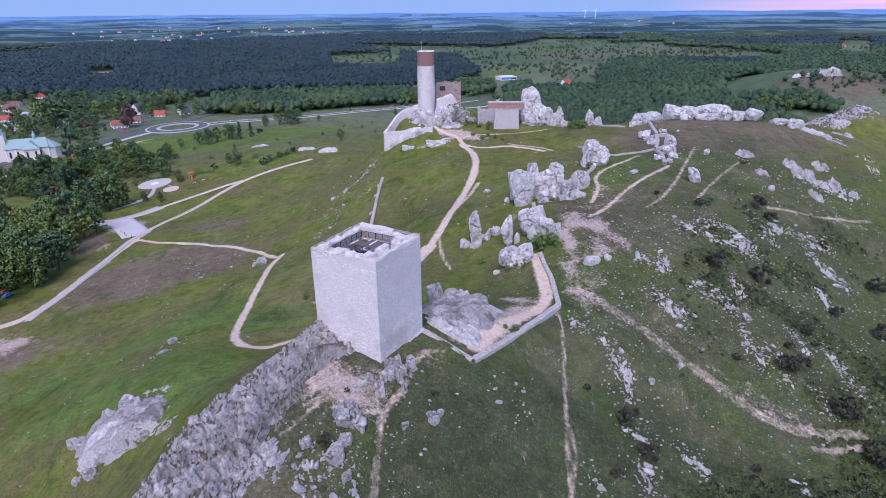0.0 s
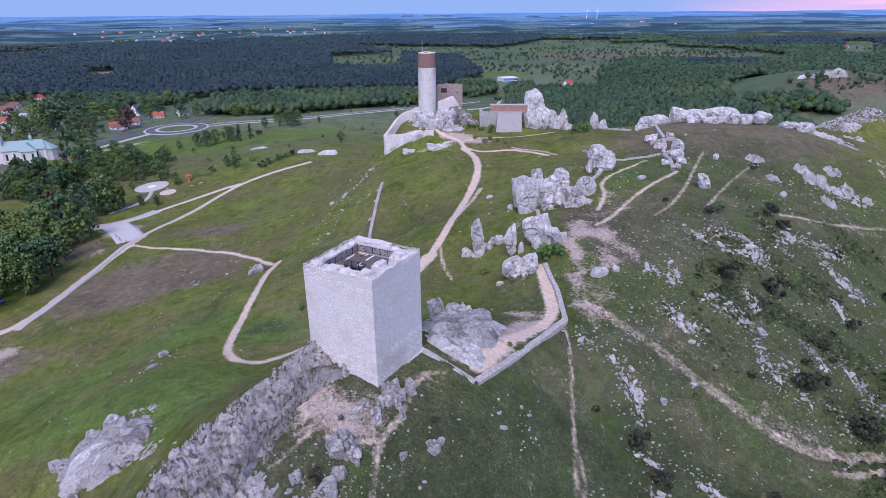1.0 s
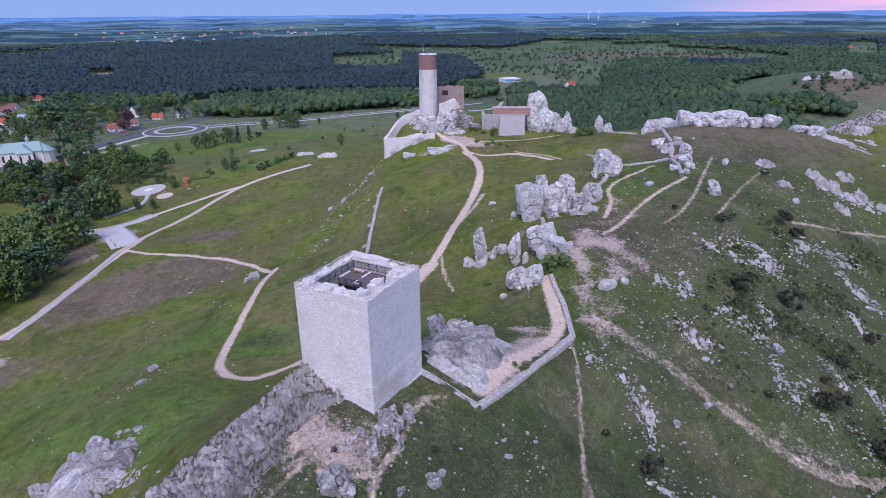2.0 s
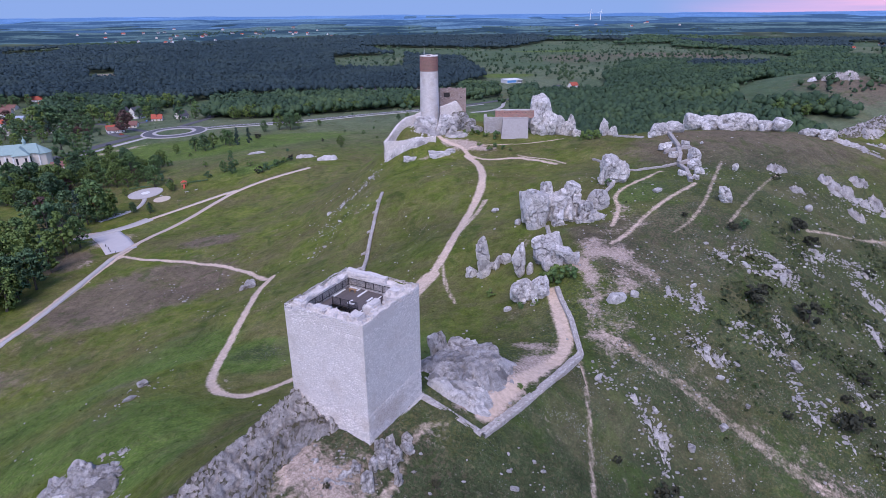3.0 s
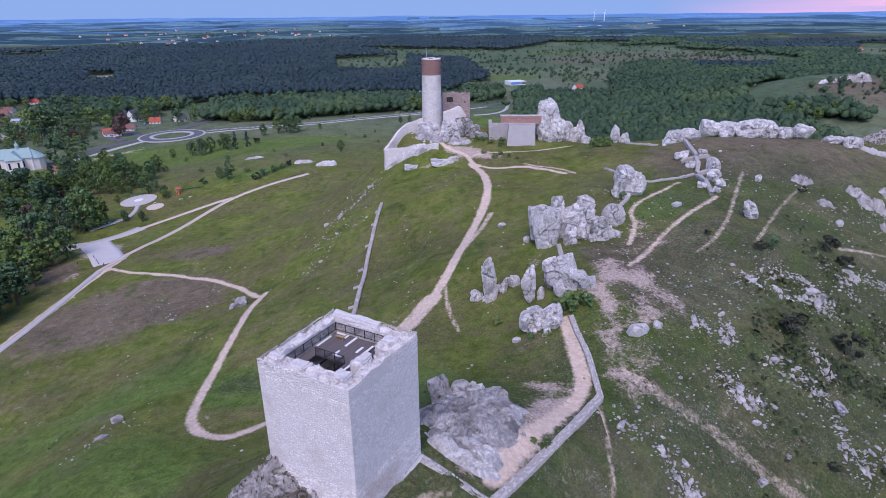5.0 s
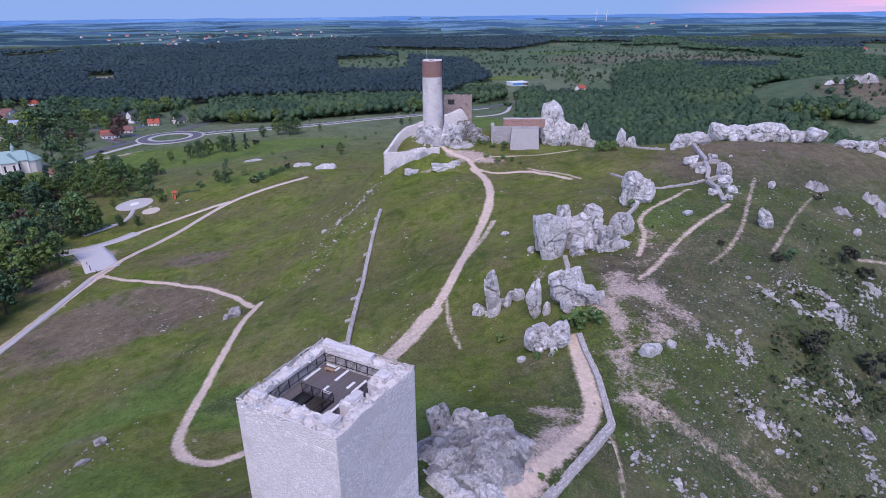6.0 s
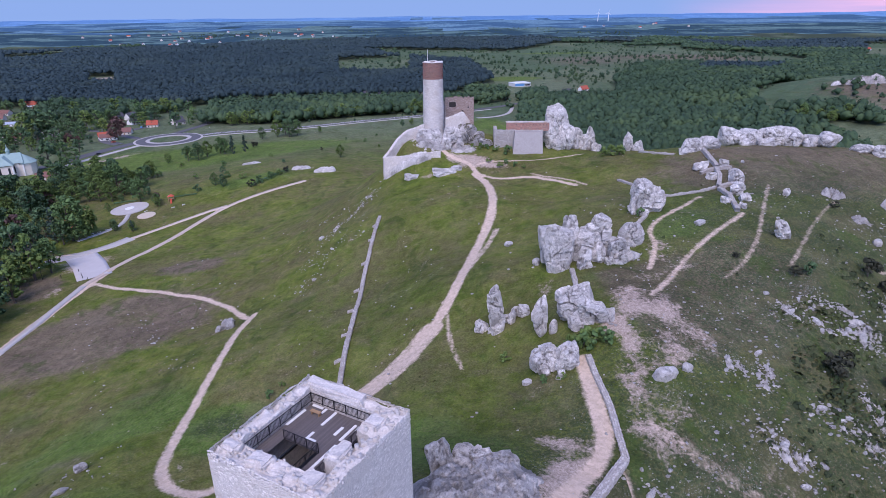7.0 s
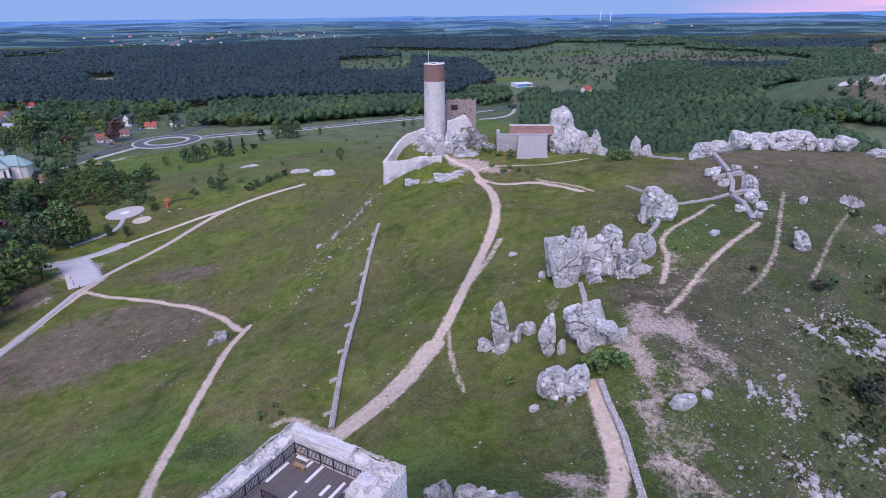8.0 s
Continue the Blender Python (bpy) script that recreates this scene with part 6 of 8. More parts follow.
# ---------------------------------------------------------------- low walls
def low_wall(label, line, width, tall, seed, name="stone_wall", coping=False, below=1.2, level=None, core_mat=M_MORTAR_GREY, stone=M_STONE_GREY):
    """A dry wall along a line of (x, y); level gives the height of its top at each point, if the ground doesn't."""
    rng = np.random.default_rng(seed)
    pts = np.array(line, float)
    seg = np.r_[0, np.cumsum(np.hypot(*np.diff(pts, axis=0).T))]
    n = max(3, int(seg[-1] / 0.8))
    s = np.linspace(0, seg[-1], n + 1)
    P = np.stack([np.interp(s, seg, pts[:, 0]), np.interp(s, seg, pts[:, 1])], -1)
    T = np.gradient(P, axis=0)
    T /= np.linalg.norm(T, axis=1, keepdims=True)
    N = np.stack([-T[:, 1], T[:, 0]], -1)
    G = ground_z(P[:, 0], P[:, 1])
    Zt = (np.interp(s, seg, level) if level is not None else G + tall) + (fbm(np.c_[s * 0.7, s * 0, s * 0 + seed], 3, seed) - 0.5) * 0.6
    Zb = np.minimum(G, Zt - tall) - below
    x0, y0 = P[0]
    t = thing(name, pose(x0, y0, 0), label, "wall")
    V = []
    for k in range(n + 1):
        for side, z in ((1, Zb[k]), (1, Zt[k]), (-1, Zt[k]), (-1, Zb[k])):
            V.append((P[k, 0] + side * N[k, 0] * width / 2 - x0, P[k, 1] + side * N[k, 1] * width / 2 - y0, z))
    F = [(4 * k + i, 4 * k + (i + 1) % 4, 4 * k + 4 + (i + 1) % 4, 4 * k + 4 + i) for k in range(n) for i in range(4)]
    F += [(0, 1, 2, 3), (4 * n + 3, 4 * n + 2, 4 * n + 1, 4 * n)]
    core = new("core", mesh_from("core", V, F, core_mat))
    core.parent = t
    blocks = []
    for side in (1, -1):
        st = stone_courses(seg[-1], tall + below, 0.24, 0.42, 0.09, rng)
        st = st[st[:, :, 1].mean(1) > below * 0.2]
        c = st[..., 0]
        ox = np.interp(c, s, P[:, 0]) + side * np.interp(c, s, N[:, 0]) * (width / 2 + st[..., 2]) - x0
        oy = np.interp(c, s, P[:, 1]) + side * np.interp(c, s, N[:, 1]) * (width / 2 + st[..., 2]) - y0
        oz = np.interp(c, s, Zt) - tall - below + st[..., 1]
        b = np.stack([ox, oy, oz], -1)
        blocks.append(b if side < 0 else b[:, [1, 0, 3, 2, 5, 4, 7, 6]])
    stonework("side_masonry", blocks, stone, t)
    # flat stones along the top
    st = stone_courses(seg[-1], width + 0.14, 0.36, 0.48, 0.12 if width < 1.4 else 0.26, rng)
    c, w = st[..., 0], st[..., 1] - width / 2 - 0.07
    top = np.stack([np.interp(c, s, P[:, 0]) - np.interp(c, s, N[:, 0]) * -w - x0, np.interp(c, s, P[:, 1]) - np.interp(c, s, N[:, 1]) * -w - y0, np.interp(c, s, Zt) + st[..., 2]], -1)
    if coping:
        for b in top:
            mid = b.mean(0)
            ob = new("coping_stone", stones_mesh("coping_stone", [(b - mid)[None]], M_STONE_MID if rng.uniform() < 0.45 else M_STONE_GREY))
            ob.location = mid
            ob.rotation_euler = (rng.normal(0, 0.06), rng.normal(0, 0.06), rng.normal(0, 0.16))
            ob.parent = t
    else:
        stonework("top_masonry", [top], stone, t)
    return t


low_wall("low rubble retaining wall round the tower court", [(-0.4, -0.5), (9.2, -5.1)], 1.25, 0.9, 1, "retaining_wall", True, 2.2, [-1.6, -5.6])
low_wall("rubble retaining wall along the tower court", [(9.2, -5.1), (20.4, 8.9), (31.0, 22.9)], 1.25, 0.7, 2, "retaining_wall", True, 2.2, [-5.7, -7.7, -9.0])
low_wall("straight rubble wall with flat coping stones", [(31.2, 23.0), (31.6, 34.0), (30.8, 48.2)], 0.95, 0.5, 3, "stone_wall", True, 1.0)
low_wall("narrow dry-stone wall running down the meadow", [(-20.6, 157.6), (-21.9, 138.8), (-22.6, 124.1), (-22.4, 102.6), (-21.9, 81.4), (-21.4, 69.5), (-20.4, 56.8)], 1.1, 0.75, 4)
for _k, (_x, _y) in enumerate([(-20.9, 152.0), (-21.5, 143.0), (-22.6, 131.0), (-23.2, 116.0), (-23.0, 102.0), (-22.6, 88.0), (-22.2, 75.0), (-21.4, 63.0)]):
    low_wall("short stone buttress beside the long dry wall", [(_x - 0.2, _y), (_x - 1.9, _y - 0.3)], 0.8, 0.5, 80 + _k, "wall_buttress")
low_wall("short rubble wall between two crags", [(33.9, 80.6), (33.2, 72.2), (32.8, 65.0)], 0.95, 0.6, 5)
low_wall("curved low rubble wall on the crest", [(63.5, 113.5), (70.1, 125.3), (74.5, 125.4), (80.2, 127.4), (90.0, 133.5)], 0.7, 0.6, 6)
low_wall("stub of rubble wall beside a crag", [(59.8, 107.6), (56.0, 103.4), (53.6, 98.6)], 0.9, 0.6, 7)
low_wall("broken wall foundation along the ridge", [(99.0, 167.0), (97.3, 155.7), (96.4, 148.2)], 1.15, 1.3, 8)
low_wall("broken wall foundation on the ridge", [(95.6, 147.0), (94.0, 140.0), (90.8, 133.0)], 1.2, 1.5, 9)
low_wall("broken cross wall of the ridge ruin", [(90.2, 146.6), (95.0, 147.4), (100.4, 146.2)], 1.0, 1.1, 31)
low_wall("stub of a cross wall on the ridge", [(90.6, 133.0), (95.4, 133.6), (98.4, 132.2)], 1.0, 1.2, 32)
low_wall("thick wall stump stepping down the slope", [(90.4, 131.6), (89.4, 122.0), (85.4, 108.2)], 1.2, 0.9, 10)
low_wall("low pale wall by the castle path", [(80.2, 181.0), (84.1, 174.5), (89.5, 169.5)], 0.9, 0.6, 11)
low_wall("short low wall in the grass", [(65.1, 155.0), (68.3, 146.8)], 0.8, 0.5, 12)
low_wall("pale curving curtain wall below the round tower", [(-5.6, 216.5), (-13.2, 213.6), (-17.2, 210.4), (-20.9, 205.6), (-22.8, 202.6)], 1.3, 1.6, 13, "curtain_wall", False, 9.0, [8.8, 6.6, 3.7, -1.0, -3.0], M_MORTAR, M_STONE)
low_wall("pale curtain wall stump facing the slope", [(-22.8, 202.4), (-11.0, 201.0), (1.8, 200.4)], 1.2, 1.6, 14, "curtain_wall", False, 8.0, [-2.8, -1.6, 0.3], M_MORTAR, M_STONE)
low_wall("pale sloping wall beside the round tower", [(4.0, 213.6), (8.4, 213.6), (11.8, 213.8), (14.4, 214.2)], 2.4, 2.2, 15, "curtain_wall", False, 8.0, [11.6, 13.2, 14.7, 10.8], M_MORTAR, M_STONE)

crag("pale rough bedrock under the curtain wall", -12.5, 200.4, 12.5, 2.2, -4, 2.2, 72, 1.3, 0.75, M_ROCK, 0.25, strike=0)
crag("pale rubble slope at the round tower's foot", -1.0, 208.6, 13.0, 6.0, 6, 1.2, 74, 1.3, 0.8, M_ROCK_GREY, 0.3)
crag("rubble bank beside the castle path", 12.0, 206.4, 9.0, 5.0, -14, 0.8, 73, 1.3, 0.8, M_ROCK_GREY, 0.3)

# ---------------------------------------------------------------- trees and bushes
def leaf_quads(centres, normals, sizes, rng, fold=0.35):
    """Small tilted leaf sprays: four corners each, a little folded."""
    n = len(centres)
    a = np.cross(normals, rng.normal(0, 1, (n, 3)))
    a /= np.linalg.norm(a, axis=1, keepdims=True) + 1e-9
    b = np.cross(normals, a)
    s = sizes[:, None]
    k = rng.uniform(0.7, 1.3, (n, 4, 1))
    corners = np.stack([-a * s - b * s * 0.7, a * s - b * s * 0.7, a * s + b * s * 0.7, -a * s + b * s * 0.7], 1) * k
    corners[:, 1] -= normals * s * fold
    corners[:, 3] -= normals * s * fold
    pts = (centres[:, None] + corners).reshape(-1, 3)
    return pts, np.arange(4 * n).reshape(n, 4)


HEART = np.array([(1, 0, 0), (-1, 0, 0), (0, 1, 0), (0, -1, 0), (0, 0, 1), (0, 0, -1)], float)
HEART_FACES = np.array([(a, b, c) for a in (0, 1) for b in (2, 3) for c in (4, 5)])


def crown_points(shape, wide, low, tall, lobes, per, rng):
    """Sprays over the skins of many lobes that fill a crown's outline."""
    C, N, S, hearts = [], [], [], []
    for k in range(lobes):
        f = rng.uniform(0, 1) ** 0.8
        z = low + (tall - low) * f
        if shape == "cone":
            r = wide * (1 - f) ** 0.85 * 0.92 + 0.15
        elif shape == "column":
            r = wide * (0.55 + 0.45 * math.sin(math.pi * min(1, f * 0.85 + 0.15)))
        else:
            r = wide * math.sqrt(max(0.02, 1 - (1.9 * f - 0.85) ** 2 * 0.98)) if 1.9 * f - 0.85 < 1 else wide * 0.2
        a, d = rng.uniform(0, 6.283), r * math.sqrt(rng.uniform(0.12, 1)) * 0.86
        c = np.array([d * math.cos(a), d * math.sin(a), z])
        lobe = wide * rng.uniform(0.14, 0.29) * (0.7 if shape == "cone" else 1)
        u = rng.normal(0, 1, (per, 3))
        u[:, 2] += 0.35
        u /= np.linalg.norm(u, axis=1, keepdims=True)
        C.append(c + u * lobe * rng.uniform(0.75, 1.1, (per, 1)) * (1, 1, 0.75))
        hearts.append(c + HEART * lobe * rng.uniform(0.55, 0.9, (6, 1)) * (1, 1, 0.8))
        N.append(u + rng.normal(0, 0.35, (per, 3)))
        S.append(rng.uniform(0.5, 1.0, per))
    N = np.concatenate(N)
    return np.concatenate(C), N / np.linalg.norm(N, axis=1, keepdims=True), np.concatenate(S), np.concatenate(hearts)


def trunk_bm(tall, thick, limbs, rng, reach):
    bm = bmesh.new()

    def limb(p, q, r0, r1, seg=6, cuts=3):
        p, q = Vector(p), Vector(q)
        rings = []
        side = (q - p).cross(Vector((0.3, 0.5, 0.81))).normalized()
        other = (q - p).cross(side).normalized()
        bend = side * (q - p).length * rng.uniform(-0.08, 0.08)
        for i in range(cuts + 1):
            t = i / cuts
            c = p.lerp(q, t) + bend * math.sin(math.pi * t)
            r = r0 + (r1 - r0) * t
            rings.append([bm.verts.new(c + side * r * math.cos(2 * math.pi * k / seg) + other * r * math.sin(2 * math.pi * k / seg)) for k in range(seg)])
        for a, b in zip(rings[:-1], rings[1:]):
            for k in range(seg):
                bm.faces.new((a[k], a[(k + 1) % seg], b[(k + 1) % seg], b[k]))
        if stem:
            root = min(stem, key=lambda v: (v.co - p).length)
            bm.faces.new((root, rings[0][0], rings[0][1]))
        return [v for ring in rings for v in ring]

    stem = []
    stem = limb((0, 0, -0.6), (rng.uniform(-0.3, 0.3), rng.uniform(-0.3, 0.3), tall * 0.82), thick, thick * 0.25, 7, 5)
    for k in range(limbs):
        z = tall * rng.uniform(0.28, 0.7)
        a = 6.283 * k / limbs + rng.uniform(-0.5, 0.5)
        limb((0, 0, z), (math.cos(a) * reach, math.sin(a) * reach, z + tall * rng.uniform(0.1, 0.25)), thick * 0.42, thick * 0.1)
    return bm


def leafy_mesh(name, c, n, size, hearts, material, rng):
    """Leaf sprays over the dense hearts of the lobes."""
    v, f = leaf_quads(c, n, size, rng)
    tri = (HEART_FACES[None] + 6 * np.arange(len(hearts) // 6)[:, None, None]).reshape(-1, 3)
    return mesh_from(name, np.concatenate([v, hearts]), np.concatenate([f[:, [0, 1, 2]], f[:, [0, 2, 3]], tri + len(v)]), material)


def tree_form(name, shape, tall, wide, leaf, material, seed, lobes=54, per=21, low=0.13):
    """One tree with trunk and crown, kept below ground as a pattern and then moved to its first place."""
    rng = np.random.default_rng(seed)
    t = new(name)
    part("trunk", trunk_bm(tall, 0.03 * tall, 6, rng, wide * 0.6), M_BARK, t)
    c, n, s, hearts = crown_points(shape, wide, tall * low, tall, lobes, per, rng)
    crown = new("crown", leafy_mesh("crown", c, n, s * leaf, hearts, material, rng))
    crown.parent = t
    return t


def bush_form(name, wide, tall, leaf, material, seed, lobes=16, per=22):
    rng = np.random.default_rng(seed)
    t = new(name)
    bm = trunk_bm(tall * 0.8, 0.05 * tall, 5, rng, wide * 0.6)
    part("stem", bm, M_BARK, t)
    c, n, s, hearts = crown_points("round", wide, tall * 0.12, tall, lobes, per, rng)
    crown = new("foliage", leafy_mesh("foliage", c, n, s * leaf, hearts, material, rng))
    crown.parent = t
    return t


class Planting:
    """Hands out copies of patterns; the pattern itself stands at the first place."""

    def __init__(self, *forms):
        self.forms, self.used = list(forms), set()

    def plant(self, k, x, y, tall, of, turn, label, category, group, z=None):
        form = self.forms[k % len(self.forms)]
        s = tall / of
        base = at_ground(x, y)
        m = Matrix.Translation(base) @ Matrix.Rotation(turn, 4, "Z")
        if form.name not in self.used:
            self.used.add(form.name)
            ob = form
            ob.matrix_basis = m
        else:
            ob = copy_thing(form, m)
        ob.scale = (s, s, s)
        return tagged(ob, label, category, group)


OAKS = Planting(*[tree_form("broadleaf_tree", "round", 14, 5.6, 0.36, (M_LEAF, M_LEAF_DARK, M_LEAF_MID)[k % 3], 300 + k, 70, 15) for k in range(6)])
SHADE_TREES = Planting(*[tree_form("broadleaf_tree", "round", 14, 6.2, 0.62, (M_LEAF, M_LEAF_DARK, M_LEAF_MID, M_LEAF_DARK)[k % 4], 360 + k, 34, 12, 0.08) for k in range(4)])
POPLARS = Planting(*[tree_form("slender_tree", "column", 14, 3.4, 0.55, (M_LEAF_MID, M_LEAF_DARK)[k % 2], 320 + k, 36, 24, 0.14) for k in range(3)])
FIRS = Planting(*[tree_form("conifer", "cone", 14, 3.6, 0.5, M_PINE, 330 + k, 50, 20, 0.06) for k in range(3)])
BEECHES = Planting(*[tree_form("copper_beech", "round", 14, 6.0, 0.5, M_LEAF_COPPER, 325 + k) for k in range(2)])
BUSHES = Planting(*[bush_form("bush", 2.0, 2.8, 0.24, (M_LEAF_DARK, M_LEAF, M_LEAF_MID, M_SCRUB)[k % 4], 340 + k) for k in range(8)])

GATE_TREES = [(-189, 196, 25), (-179, 190, 21), (-193, 189, 20), (-177, 198, 16), (-206, 198, 17), (-203, 183, 20), (-171, 165, 17), (-167, 136, 19), (-166, 146, 18), (-165, 126, 19), (-189, 162, 19), (-176, 128, 19), (-202, 164, 22), (-226, 200, 21), (-196, 217, 18), (-212, 218, 16), (-180, 143, 20),
              (-170, 110, 19), (-178, 160, 18), (-178, 172, 16), (-189, 130, 20), (-216, 166, 23), (-248, 210, 23), (-258, 236, 20), (-182, 182, 15), (-190, 176, 18), (-173, 152, 17), (-184, 116, 20), (-198, 146, 20)]
PARK_TREES = [(-192, 241, 24), (-188, 245, 19), (-200, 240, 19), (-210, 247, 17), (-212, 268, 14), (-186, 251, 11), (-197, 286, 5), (-170, 291, 7), (-198, 304, 5)]
CHURCH_TREES = [(-280, 382, 16), (-279, 365, 13), (-268, 380, 14), (-252, 363, 12), (-253, 395, 9), (-233, 372, 9), (-220, 364, 7), (-209, 363, 10), (-250, 335, 14), (-214, 309, 15), (-205, 306, 13), (-203, 318, 9), (-184, 300, 14), (-198, 317, 11), (-306, 344, 13), (-266, 303, 22), (-253, 301, 20), (-249, 306, 18),
                (-266, 279, 13), (-233, 247, 18), (-227, 251, 16), (-276, 305, 12), (-247, 312, 14), (-230, 308, 12), (-223, 312, 13), (-296, 314, 12), (-278, 348, 12), (-240, 318, 13), (-262, 340, 12), (-236, 330, 12), (-222, 330, 11), (-213, 338, 10), (-292, 315, 13), (-283, 317, 15), (-258, 295, 14), (-270, 331, 13), (-276, 366, 12), (-256, 356, 11), (-252, 364, 12), (-240, 366, 11), (-226, 367, 10), (-203, 344, 9), (-258, 288, 13), (-248, 291, 12), (-259, 274, 14), (-235, 252, 15), (-218, 242, 14)]
VILLAGE_TREES = [(-345, 470, 14), (-330, 455, 12), (-352, 530, 13), (-372, 545, 16), (-340, 612, 13), (-365, 626, 15), (-300, 622, 12), (-285, 640, 14), (-332, 636, 14), (-400, 600, 17), (-420, 592, 16), (-440, 622, 15), (-462, 640, 14), (-382, 640, 14), (-412, 560, 18), (-395, 575, 16), (-402, 543, 29), (-409, 534, 27), (-393, 551, 26), (-387, 584, 21), (-377, 583, 21), (-372, 596, 19), (-358, 536, 14), (-313, 597, 14), (-324, 599, 16), (-280, 579, 17), (-306, 679, 16), (-365, 495, 10), (-359, 513, 11), (-347, 511, 10), (-332, 509, 8), (-311, 412, 23), (-316, 442, 15), (-371, 483, 13),
                 (-369, 459, 11), (-397, 485, 11), (-354, 579, 13), (-272, 601, 11), (-555, 716, 13), (-545, 735, 13), (-507, 734, 13), (-396, 684, 12), (-378, 682, 11), (-422, 744, 14), (-300, 430, 12), (-320, 470, 12), (-340, 490, 10), (-385, 500, 14), (-420, 520, 16)]
COPPER_TREES = [(-312, 522, 22), (-460, 568, 18), (-172, 296, 6), (-208, 325, 8), (-246, 306, 10), (-221, 241, 15), (-350, 505, 11), (-338, 500, 9)]
FIELD_TREES = [(-189, 241, 15), (-194, 236, 13), (-166.6, 253, 6), (-176.8, 254, 4.5), (-196, 423, 14), (-193, 435, 13), (-187, 448, 13), (-174, 442, 15), (-166, 449, 14), (-168, 507, 11), (-144, 513, 17), (-156, 516, 16), (-138, 520, 15), (-150, 524, 15), (-219, 419, 8), (-143, 316, 8), (-136, 311, 8), (-73, 379, 9), (-166, 252, 7), (-177, 254, 6.5), (-168, 288, 6), (-119, 534, 6.5), (-40, 565, 7), (-31, 575, 7), (-181, 442, 13), (-205, 425, 12)]
FIELD_SHRUBS = [(-151, 308, 4), (-203, 365, 5), (-200, 399, 4), (-163, 466, 5), (-185, 313, 5), (-66, 466, 3), (-127, 323, 4), (-116, 305, 4.5), (-112, 310, 4.5), (-107, 316, 4.5), (-104, 323, 4), (-100, 329, 3.6), (-150, 350, 4), (-160, 380, 4), (-130, 400, 3), (-95, 420, 2.5), (-110, 360, 2.5), (-60, 500, 2.5), (-50, 430, 2.2), (-20, 520, 2.5), (-85, 480, 2.5), (-140, 330, 4), (-165, 340, 4)]
SLOPE_BUSHES = [(85, 76, 2.3), (89, 77, 2.8), (108, 84, 4.4), (111, 80, 3.4), (79, 47, 4.6), (91, 45, 5.0), (87, 17, 4.4), (84, 17, 3.6), (41, -3, 3.6), (43, -10, 3.4), (94, 9, 4.6), (95, 8, 3.6), (95, -3, 5.2), (74, 83, 1.5), (88, 23, 2.0), (72, 17, 1.6), (116, 47, 3.0), (140, 65, 4.4), (128, 44, 4.4), (97, 31, 2.6), (129, 78, 2.6), (98, 28, 2.0), (114, 22, 4.2), (65, -9, 1.6), (35, -16, 1.8), (33, 1, 1.3), (2, -16, 1.2), (-14, -30, 1.9), (-12, -20, 0.8), (119, 118, 2.0)]
CREST_BUSHES = [(19, 205.6, 2.6), (22, 205.4, 2.2), (16, 206.2, 2.0), (34.6, 50.6, 3.2), (31.6, 50.2, 3.6), (25.6, 202.5, 2.6), (30.5, 51.5, 4.2), (28, 52, 3.0), (26, 51, 2.4), (33, 51.5, 3.0), (22, 45, 1.6), (25, 44.5, 1.7), (16, 56, 2.2), (70, 184, 4.2), (73, 183, 4.0), (67, 186, 3.6), (30, 199, 3.8), (22, 193, 2.2), (26, 187, 2.4), (32, 186, 2.0), (35, 183, 1.8), (29, 190, 2.0), (58, 108, 2.4), (64, 117, 2.2), (-38, 66, 2.0), (-34, 67, 1.6), (-36, 70, 1.4), (-2, 3.5, 1.0), (17, 8, 1.1), (12, -1.5, 0.7)]


